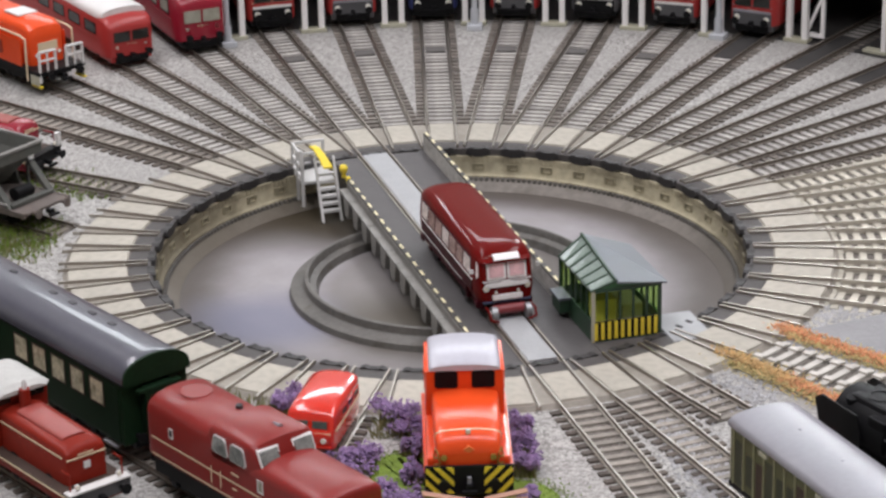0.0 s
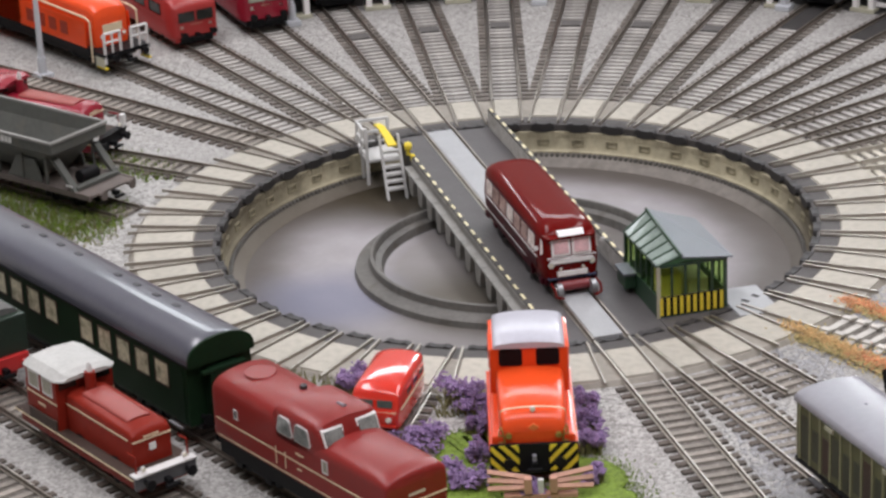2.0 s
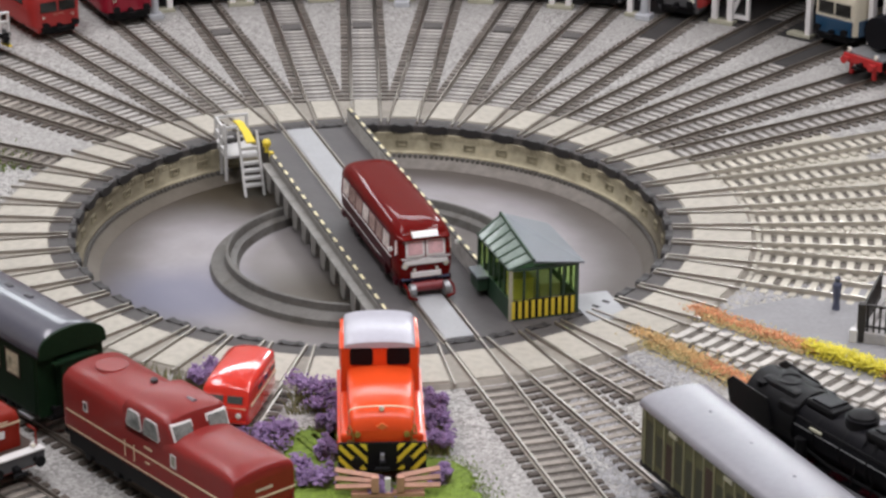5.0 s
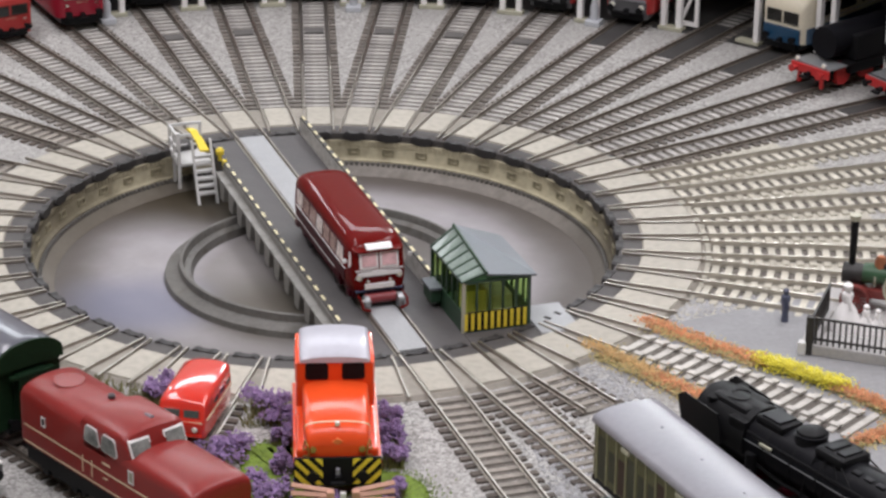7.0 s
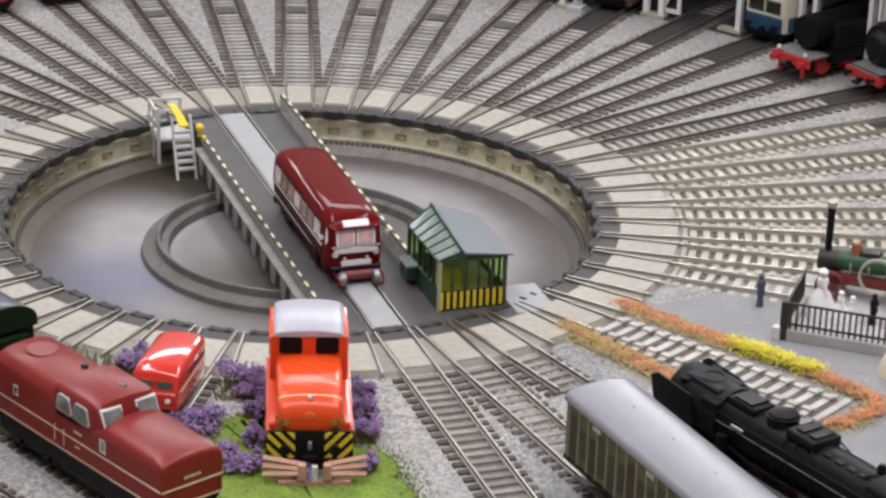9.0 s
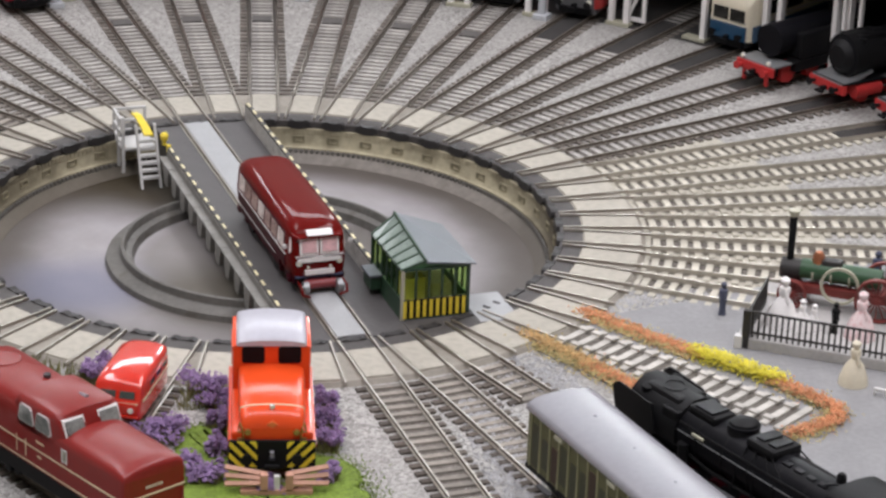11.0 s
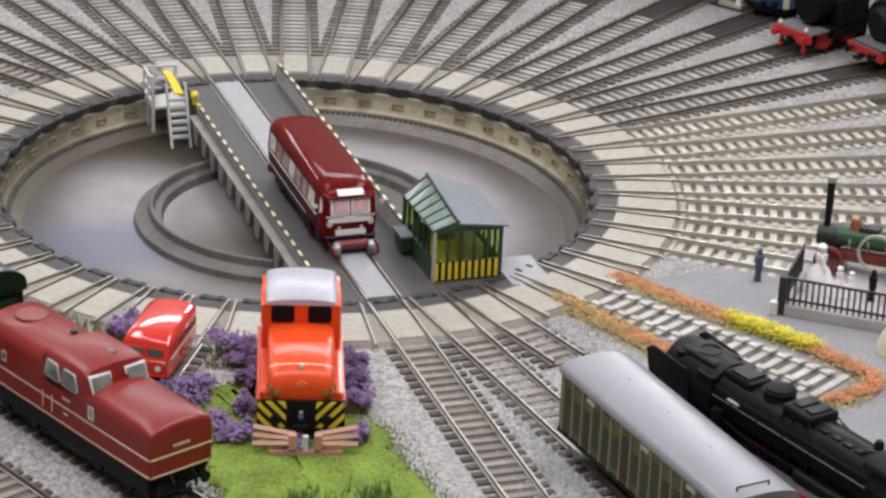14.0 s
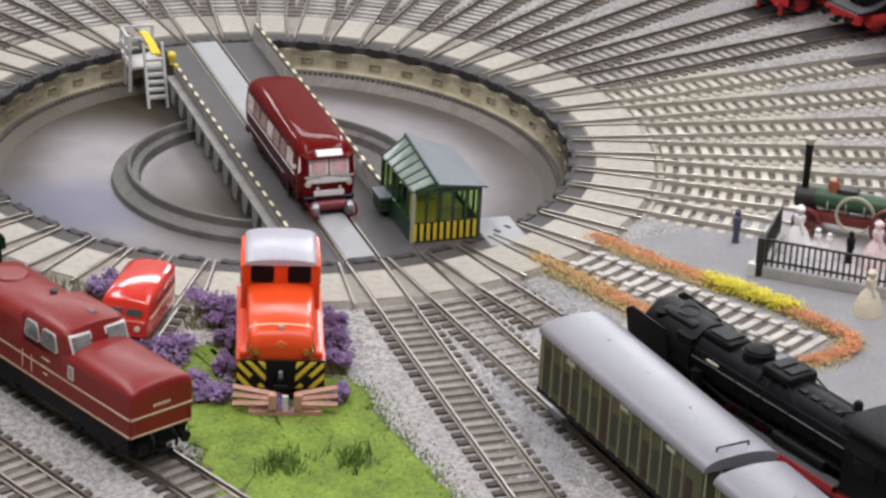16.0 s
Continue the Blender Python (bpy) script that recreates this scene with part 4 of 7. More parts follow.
# ---- green express coach ----
def green_coach():
    t = thing("passenger_coach", yard(-0.045, -0.247), "dark green passenger coach with a grey rounded roof", "coach")
    L = 0.147
    part("body", prism([(-0.0162, 0.0075), (-0.0165, 0.0090), (-0.0165, 0.0368), (0.0165, 0.0368), (0.0165, 0.0090), (0.0162, 0.0075)], -L, L - 0.0020), "green", t)
    part("roof", loft([(-L, 0.0166, 0.0362, 0.0378, 0.0092), (L - 0.006, 0.0166, 0.0362, 0.0378, 0.0092), (L - 0.0015, 0.0166, 0.0362, 0.0378, 0.0088), (L, 0.0163, 0.0362, 0.0376, 0.0082)], 16), "roof_grey", t, "dark grey rounded roof", True)
    part("roof_rim", loft([(L - 0.0006, 0.0168, 0.0358, 0.0380, 0.0093), (L + 0.0009, 0.0168, 0.0358, 0.0380, 0.0093)], 16), "green", t, "", True)
    for y in (-0.0165, 0.0165):
        x = L - 0.016
        k = 0
        while x > -L + 0.02:
            side_window(t, x - 0.0112, x, y, 0.0214, 0.0332, "brown_dark", "coach_glass", 0.0006)
            k += 1
            x -= 0.0155 if k % 5 else 0.031
        panel(t, "gutter", -L, L, y, 0.0358, 0.0365, "black", "", 0.0006)
        for xd in (L - 0.0085, -L + 0.014):
            panel(t, "door", xd - 0.004, xd + 0.004, y, 0.0085, 0.0345, "green_dark", "", 0.0004)
            side_window(t, xd - 0.0024, xd + 0.0024, y, 0.0225, 0.0325, "green_dark", "window", 0.0004)
    for k in range(13):
        x = L - 0.039 - k * 0.0160 - (k // 4) * 0.0180
        vent = B(x - 0.0022, x + 0.0022, 0.0026, 0.0052, 0.0450, 0.0474, 0.0005)
        part("roof_vent", vent, "roof_dark", t)
    end_panel(t, "end_door", L - 0.0020, -0.0055, 0.0055, 0.0090, 0.0300, "green_dark", "", 0.0008)
    part("gangway", B(L - 0.002, L + 0.0030, -0.0075, 0.0075, 0.0085, 0.0335, 0.0006), "green_dark", t, "dark green gangway frame")
    part("gangway_bar", B(L, L + 0.0032, -0.0110, 0.0110, 0.0318, 0.0332, 0.0004), "green", t)
    part("underframe", B(-L, L, -0.0120, 0.0120, 0.0060, 0.0078), "black", t)
    part("equipment_box", B(-0.03, 0.02, -0.0135, 0.0135, 0.0030, 0.0062, 0.0006), "black", t)
    part("footboard", B(L - 0.019, L - 0.009, -0.0168, -0.0145, 0.0046, 0.0054), "strip", t, "pale footboard")
    for x in (-0.110, 0.108):
        bogie(t, x)
    buffers(t, L - 0.002, 0.0110)


green_coach()


# ---- crimson centre-cab diesel ----
def crimson_diesel():
    t = thing("diesel_locomotive", yard(0.1815, -0.2505), "dark crimson centre-cab diesel locomotive with cream lines", "locomotive")
    w = 0.0153
    part("underframe", B(-0.057, 0.0575, -0.0140, 0.0140, 0.0060, 0.0118), "black", t)
    part("hood", loft([(-0.0605, 0.0128, 0.0120, 0.0270, 0.0066), (-0.0595, 0.0145, 0.0118, 0.0298, 0.0082), (-0.0560, w, 0.0115, 0.0308, 0.0092), (-0.010, w, 0.0115, 0.0308, 0.0090), (0.004, w, 0.0115, 0.0300, 0.0080), (0.012, w, 0.0115, 0.0272, 0.0070), (0.020, w, 0.0115, 0.0280, 0.0066), (0.052, 0.0151, 0.0115, 0.0288, 0.0052), (0.0588, 0.0150, 0.0115, 0.0286, 0.0046), (0.0598, 0.0149, 0.0115, 0.0282, 0.0043), (0.0603, 0.0146, 0.0117, 0.0274, 0.0038)], 18, None, 0.62), "dark_red", t, "", True)
    part("cab", loft([(-0.0150, 0.0146, 0.0270, 0.0350, 0.0040), (-0.0125, 0.0153, 0.0270, 0.0366, 0.0054), (0.0130, 0.0153, 0.0270, 0.0368, 0.0056), (0.0158, 0.0148, 0.0270, 0.0362, 0.0050), (0.0192, 0.0139, 0.0270, 0.0312, 0.0030)], 18, None, 0.55), "dark_red", t, "", True)

    def rounded_window(y, x0, x1, z0, z1, slant, name="cab_side_window"):
        """A pane with cut corners in a thin bright frame on the cab's side."""
        s_ = 1 if y > 0 else -1
        c = 0.0011
        ring = [(x0 + c, z0), (x1 - c, z0), (x1, z0 + c), (x1 - slant, z1 - c), (x1 - slant - c, z1), (x0 + slant + c, z1), (x0 + slant, z1 - c), (x0, z0 + c)]
        mx, mz = (x0 + x1) / 2, (z0 + z1) / 2
        f = part(name, side_prism(ring, y - s_ * 0.0006, y + s_ * 0.0004), "chrome", t, "thin bright window frame")
        part("pane", side_prism([(mx + (a - mx) * 0.90, mz + (b - mz) * 0.88) for a, b in ring], y - s_ * 0.0006, y + s_ * 0.0006), "cab_pane", f)

    for s in (-1, 1):
        rounded_window(s * 0.0154, -0.0112, -0.0002, 0.0298, 0.0378, 0.0014)
        rounded_window(s * 0.0154, 0.0006, 0.0122, 0.0298, 0.0378, 0.0014)
        a, b = (0.0034, 0.0134)
        y0, y1 = (s * a, s * b) if s > 0 else (-b, -a)
        frame_ = end_panel(t, "cab_window", 0.0188, y0, y1, 0.0322, 0.0388, "porcelain", "white-framed cab window", 0.0011, 1, 0.0028)
        end_panel(frame_, "pane", 0.0194, y0 + 0.0007, y1 - 0.0007, 0.0330, 0.0381, "cab_pane", "", 0.0008, 1, 0.0022)
        side_window(t, -0.0430, -0.0400, s * w, 0.0240, 0.0285, "chrome", "dark_glass", 0.0005)
        side_window(t, 0.0190, 0.0228, s * (w - 0.0001), 0.0222, 0.0280, "chrome", "window", 0.0005)
        panel(t, "waist_line", -0.0565, 0.0596, s * (w - 0.0002), 0.0198, 0.0205, "cream", "cream waist line", 0.0003)
        panel(t, "lower_line", -0.0565, 0.0596, s * (w - 0.0002), 0.0122, 0.0128, "cream", "cream lower line", 0.0003)
        for x in (-0.0125, -0.0060):
            wire(t, "handrail", [(x, s * (w + 0.0006), 0.0150), (x, s * (w + 0.0006), 0.0225)], 0.00022, "cream")
        bars(t, 0.0010, s * (w + 0.0001), 0.0238, 5, 0.0008, 0.0008)
        bars(t, 0.0015, s * (w + 0.0001), 0.0172, 3, 0.0008, 0.0006)
        lamp_glass(t, 0.0590, s * 0.0100, 0.0150, 0.0012)
        wire(t, "corner_rail", [(0.0606, s * 0.0136, 0.0130), (0.0610, s * 0.0136, 0.0186)], 0.0003, "lighter_red")
        wire(t, "brake_hose", [(0.0600, s * 0.0050, 0.0110), (0.0630, s * 0.0054, 0.0085), (0.0622, s * 0.0058, 0.0040)], 0.0007, "black")
    end_panel(t, "waist_line", 0.0594, -0.0147, 0.0147, 0.0198, 0.0205, "cream", "cream waist line", 0.0012)
    end_panel(t, "lower_line", 0.0592, -0.0147, 0.0147, 0.0122, 0.0128, "cream", "", 0.0014)
    bars(t, -0.0040, 0.0602, 0.0230, 6, 0.0010, 0.0012, "y", "cream_white", 1)
    part("roof_hatch", lathe([(0.0, 0.0), (0.0070, 0.0), (0.0068, 0.0003), (0.0, 0.0004)], 24, close=False), "dark_red", t, "", True).location = (-0.044, 0, 0.0399)
    part("exhaust", lathe([(0.0, 0.0), (0.0016, 0.0), (0.0016, 0.0016), (0.0010, 0.0018), (0.0, 0.0012)], 12, close=False), "roof_dark", t, "", True).location = (-0.019, 0.004, 0.0396)
    part("horn", rod((0.006, 0.003, 0.0422), (0.011, 0.003, 0.0424), 0.0006, None, 8, 0.0010), "silver", t, "", True)
    # the bodywork stands on the deck
    for o in t.children:
        if not o.name.startswith("underframe"):
            o.location.z += 0.0025
    part("deck_edge", B(-0.0575, 0.0580, -0.0146, 0.0146, 0.0112, 0.0142), "black", t)
    for x in (-0.033, 0.034):
        bogie(t, x, "black", 0.017)
    buffers(t, 0.0580, 0.0092)
    buffers(t, -0.0585, 0.0092, 0.0100, -1)


crimson_diesel()


# ---- red shunting engine with a pale cab roof ----
def red_shunter(m, roof="white", edge="white", beam="beam_dark", paint="loco_red", label="red diesel shunting engine with a pale grey cab roof"):
    t = thing("shunting_engine", m, label, "locomotive")
    part("underframe", B(-0.0515, 0.0515, -0.0125, 0.0125, 0.0045, 0.0100), paint, t)
    part("running_board", B(-0.0520, 0.0520, -0.0150, 0.0150, 0.0100, 0.0114, 0.0003), "brown_dark", t, "dark brown running board")
    part("hood", loft([(-0.012, 0.0098, 0.0114, 0.0262, 0.0030), (0.040, 0.0098, 0.0114, 0.0256, 0.0028), (0.0428, 0.0094, 0.0114, 0.0240, 0.0022), (0.0434, 0.0086, 0.0116, 0.0225, 0.0010)], 12), paint, t, "", True)
    part("hood_top", loft([(-0.004, 0.0060, 0.0280, 0.0292, 0.0010), (0.034, 0.0056, 0.0272, 0.0284, 0.0010)], 8), "lighter_red", t, "faded hood top", True)
    part("cab", loft([(-0.0400, 0.0140, 0.0114, 0.0345, 0.0004), (-0.0130, 0.0140, 0.0114, 0.0345, 0.0004)], 4), paint, t)
    part("rear_hood", loft([(-0.0490, 0.0100, 0.0114, 0.0240, 0.0020), (-0.0400, 0.0100, 0.0114, 0.0245, 0.0020)], 8), paint, t)
    part("cab_roof", loft([(-0.0440, 0.0120, 0.0345, 0.0350, 0.0016), (-0.0405, 0.0150, 0.0345, 0.0350, 0.0034), (-0.0125, 0.0150, 0.0345, 0.0350, 0.0034), (-0.0090, 0.0120, 0.0345, 0.0350, 0.0016)], 4), roof, t, "pale grey angular cab roof")
    for s in (-1, 1):
        side_window(t, -0.0375, -0.0280, s * 0.0140, 0.0260, 0.0338, "chrome", "window", 0.0006)
        side_window(t, -0.0250, -0.0160, s * 0.0140, 0.0260, 0.0338, "chrome", "window", 0.0006)
        y0, y1 = (0.0040, 0.0125) if s > 0 else (-0.0125, -0.0040)
        end_panel(t, "cab_window", -0.0130, y0, y1, 0.0300, 0.0338, "dark_glass", "", 0.0004)
        panel(t, "waist_line", -0.012, 0.0405, s * 0.0098, 0.0232, 0.0238, "cream", "cream line")
        panel(t, "waist_line", -0.0400, -0.0130, s * 0.0140, 0.0232, 0.0238, "cream", "cream line")
        panel(t, "lower_line", -0.0520, 0.0520, s * 0.0150, 0.0104, 0.0109, "cream", "cream line on the running board")
        panel(t, "step_box", -0.0380, -0.0140, s * 0.0148, 0.0114, 0.0160, "brown_dark")
        bars(t, -0.0300, s * 0.0142, 0.0195, 5, 0.0010, 0.0010)
        wire(t, "handrail", [(0.0505, s * 0.0125, 0.0114), (0.0505, s * 0.0125, 0.0200), (0.0440, s * 0.0125, 0.0200)], 0.0004, paint)
        lamp_glass(t, 0.0520, s * 0.0100, 0.0145, 0.0010)
    end_panel(t, "waist_line", 0.0432, -0.0092, 0.0092, 0.0226, 0.0232, "cream", "", 0.0006)
    end_panel(t, "headlight", 0.0434, -0.0015, 0.0015, 0.0175, 0.0205, "white", "", 0.0006)
    bars(t, -0.0040, 0.0438, 0.0238, 6, 0.0009, 0.0010, "y", "cream", 1)
    part("chimney", lathe([(0.0, 0.0), (0.0026, 0.0), (0.0024, 0.0085), (0.0, 0.0085)], 14, close=False), paint, t, "", True).location = (-0.0070, 0, 0.0285)
    part("whistle", lathe([(0.0, 0.0), (0.0012, 0.0), (0.0012, 0.0030), (0.0004, 0.0045), (0.0, 0.0045)], 12, close=False), "chrome", t, "", True).location = (-0.0070, 0, 0.0368)
    part("buffer_beam", B(0.0515, 0.0535, -0.0148, 0.0148, 0.0060, 0.0118, 0.0003), beam, t, "plain buffer beam with contrasting edge")
    part("beam_edge", B(0.0490, 0.0542, -0.0150, 0.0150, 0.0118, 0.0127, 0.0002), edge, t)
    if edge != "white":
        part("corner_lamp", B(0.0515, 0.0540, -0.0150, -0.0112, 0.0126, 0.0200, 0.0004), "white", t, "white corner lamp block")
        part("corner_lamp", B(0.0515, 0.0540, 0.0112, 0.0150, 0.0126, 0.0200, 0.0004), "white", t, "white corner lamp block")
    buffers(t, 0.0535, 0.0090, 0.0100)
    wheels(t, (-0.030, -0.002, 0.028), 0.0062)
    part("side_rod", B(-0.032, 0.030, -0.0112, -0.0104, 0.0050, 0.0066), "beam_grey", t)


red_shunter(yard(0.0830, -0.2965) @ Matrix.Diagonal((0.92, 1, 1, 1)), "roof_pale")


# green tender engine behind it
t = thing("tender", yard(-0.040, -0.2950), "dark green tender with a red underframe and dark grey load", "tender")
part("body", B(-0.034, 0.034, -0.0148, 0.0148, 0.0150, 0.0330, 0.0006), "tender_dark", t)
part("coal_load", prism(arch(0.0130, 0.0320, 0.0335, 0.0030, 6), -0.030, 0.030), "coal_grey", t, "dark grey load")
part("underframe", B(-0.035, 0.036, -0.0135, 0.0135, 0.0080, 0.0150, 0.0005), "wheel_red", t, "red underframe")
wheels(t, (-0.024, 0.0, 0.024), 0.0058, "wheel_red")
buffers(t, 0.036, 0.0115, 0.0100, 1, "wheel_red")


# ---- maroon road-rail bus on the bridge ----
def bus_body(stations, k=12):
    """A streamlined body: tucked-in skirt, full waist, leaning windows and a flat-topped roof with round shoulders."""
    side = [(0.86, 0.0), (0.965, 0.12), (1.0, 0.32), (1.0, 0.46), (0.955, 0.76)]
    cap = [(0.955 * math.cos(math.pi * i / 2 / k) ** 0.62, 0.76 + 0.24 * math.sin(math.pi * i / 2 / k) ** 0.9) for i in range(1, k)]
    half = side + cap
    ring = [(-u, v) for u, v in half] + [(0.0, 1.0)] + [(u, v) for u, v in half[::-1]]
    bm = bmesh.new()
    rows = [[bm.verts.new((x, u * w, z0 + v * (z1 - z0))) for u, v in ring] for x, w, z0, z1 in stations]
    for p, q in zip(rows, rows[1:]):
        for j in range(len(p)):
            bm.faces.new((p[j], q[j], q[(j + 1) % len(p)], p[(j + 1) % len(p)]))
    bm.faces.new(rows[0])
    bm.faces.new(rows[-1][::-1])
    return bm


def rail_bus():
    t = thing("rail_bus", BRIDGE @ pose(0.0435, 0, 0.0003), "glossy maroon bus on rail bogies with chrome trim", "rail bus")
    w = 0.0148
    st = [(-0.0526, 0.0108, 0.0085, 0.0240), (-0.0518, 0.0128, 0.0068, 0.0285), (-0.0495, 0.0141, 0.0060, 0.0316), (-0.0440, 0.0147, 0.0056, 0.0331), (-0.0360, w, 0.0056, 0.0336), (0.0330, w, 0.0056, 0.0336), (0.0410, 0.0148, 0.0056, 0.0332), (0.0456, 0.0145, 0.0056, 0.0324), (0.0486, 0.0140, 0.0057, 0.0310), (0.0504, 0.0134, 0.0059, 0.0288), (0.0514, 0.0128, 0.0062, 0.0252), (0.0520, 0.0122, 0.0066, 0.0212), (0.0524, 0.0112, 0.0072, 0.0186)]
    part("body", bus_body(st, 14), "maroon", t, "", True)

    def leaning_pane(x0, x1, side, glass):
        """A framed side window that follows the inward lean of the upper body."""
        def slab(xa, xb, za, zb, d):
            bm = bmesh.new()
            vs = []
            for depth in (-0.0006, d):
                for x_, z_ in ((xa, za), (xb, za), (xb, zb), (xa, zb)):
                    lean = 1.0 - 0.045 * (z_ - 0.0183) / 0.0085
                    vs.append(bm.verts.new((x_, side * (w * min(1.0, lean) + depth), z_)))
            for f_ in ((0, 1, 2, 3), (4, 7, 6, 5), (0, 4, 5, 1), (1, 5, 6, 2), (2, 6, 7, 3), (3, 7, 4, 0)):
                bm.faces.new([vs[q] for q in f_])
            return bm
        f = part("window", slab(x0, x1, 0.0180, 0.0264, 0.0002), "maroon_dark", t, "dark window frame")
        part("pane", slab(x0 + 0.0006, x1 - 0.0006, 0.0186, 0.0259, 0.0004), glass, f)

    for s in (-1, 1):
        y = s * w
        for k in range(7):
            x = -0.0432 + k * 0.0121
            leaning_pane(x, x + 0.0112, s, "bus_glass" if k % 3 else "bus_pane_lit")
        panel(t, "trim_line", -0.0440, 0.0440, y, 0.0164, 0.0168, "chrome", "chrome side trim", 0.0004)
        panel(t, "trim_line", -0.0440, 0.0260, y, 0.0100, 0.0103, "chrome", "", 0.0004)
        # panels that hold the lower side's shade; the paint is the same maroon
        panel(t, "skirt", -0.0430, 0.0430, y, 0.0105, 0.0160, "maroon_dark", "", 0.0002)
        panel(t, "skirt", -0.0430, 0.0330, y * 0.975, 0.0060, 0.0098, "maroon_dark", "", 0.0002)
        panel(t, "roof_gutter", -0.0400, 0.0410, y * 0.956, 0.0268, 0.0271, "maroon_dark", "", 0.0004)
        lamp_glass(t, 0.0518, s * 0.0102, 0.0142, 0.0013)
        lamp_glass(t, 0.0523, s * 0.0056, 0.0120, 0.0006)
        # curved glazing: a front light and a corner light on each side of the middle post
        y0, y1 = (0.0004, 0.0098) if s > 0 else (-0.0098, -0.0004)
        f = end_panel(t, "windscreen", 0.0516, y0, y1, 0.0186, 0.0270, "porcelain", "white-framed windscreen", 0.0011, 1, 0.0016)
        end_panel(f, "pane", 0.0518, y0 + 0.0011, y1 - 0.0011, 0.0199, 0.0260, "screen_glass", "", 0.0012, 1, 0.0013)
        corner = end_panel(t, "corner_light", 0.0, -0.0026, 0.0026, 0.0188, 0.0266, "porcelain" if s < 0 else "maroon_dark", "", 0.0004, 1, 0.0010)
        corner.matrix_local = pose(0.0496, s * 0.0122, 0, 0, 0, s * 42)
        end_panel(corner, "pane", 0.0004, -0.0019, 0.0019, 0.0196, 0.0258, "bus_pane_lit", "", 0.0004, 1, 0.0008)
        wire(t, "mirror_arm", [(0.0470, s * 0.0146, 0.0215), (0.0490, s * 0.0166, 0.0225)], 0.0003, "chrome")
        part("mirror", B(0.0484, 0.0494, s * 0.0168 - 0.0011, s * 0.0168 + 0.0011, 0.0216, 0.0238, 0.0003), "chrome", t)
    end_panel(t, "destination_sign", 0.0506, -0.0064, 0.0064, 0.0286, 0.0304, "porcelain", "blank white destination sign", 0.0024, 1, 0.0018)
    part("brow", loft([(0.0470, 0.0134, 0.0270, 0.0274, 0.0022), (0.0508, 0.0126, 0.0270, 0.0274, 0.0014), (0.0528, 0.0104, 0.0270, 0.0273, 0.0006)], 12, None, 0.5), "maroon", t, "", True)
    end_panel(t, "front_band", 0.0520, -0.0120, 0.0120, 0.0176, 0.0181, "chrome", "chrome line below the windscreen", 0.0012)
    part("winged_trim", prism([(-0.0112, 0.0160), (-0.0104, 0.0168), (-0.0034, 0.0170), (0.0, 0.0178), (0.0034, 0.0170), (0.0104, 0.0168), (0.0112, 0.0160), (0.0090, 0.0150), (-0.0090, 0.0150)], 0.0512, 0.0536), "porcelain", t, "bright winged front trim")
    end_panel(t, "plate", 0.0521, -0.0074, 0.0074, 0.0084, 0.0108, "porcelain", "blank white plate", 0.0016)
    part("bumper", B(0.0505, 0.0530, -0.0120, 0.0120, 0.0066, 0.0076, 0.0004), "navy", t)
    part("front_bogie_beam", rod((0.0550, -0.0080, 0.0040), (0.0550, 0.0080, 0.0040), 0.0024, None, 14), "bogie_red", t, "red guide bogie drum", True)
    part("bogie_tongue", B(0.0470, 0.0550, -0.0050, 0.0050, 0.0030, 0.0056, 0.0005), "maroon_dark", t)
    for x in (0.0385, -0.040):
        bogie(t, x, "maroon_dark", 0.012)
    for s in (-1, 1):
        wheel = part("guide_wheel", rod((0.0585, s * 0.0098, 0.0036), (0.0585, s * 0.0072, 0.0036), 0.0035, None, 20), "beam_grey", t, "steel guide wheel", True)
        part("hub", rod((0.0585, s * 0.0099, 0.0036), (0.0585, s * 0.0103, 0.0036), 0.0015, None, 12), "chrome", wheel, "", True)
        wire(t, "guard_rail", [(0.0545, s * 0.0112, 0.0056), (0.0610, s * 0.0114, 0.0054), (0.0632, s * 0.0112, 0.0022), (0.0632, s * 0.0075, 0.0010)], 0.0006, "maroon")
    for x in (-0.022, 0.026):
        bm = bmesh.new()
        for s in (-1, 1):
            rod((x, s * 0.0142, 0.0068), (x, s * 0.0105, 0.0068), 0.0055, bm, 20)
        part("road_wheel", bm, "black", t, "raised rubber road wheels", True)


rail_bus()


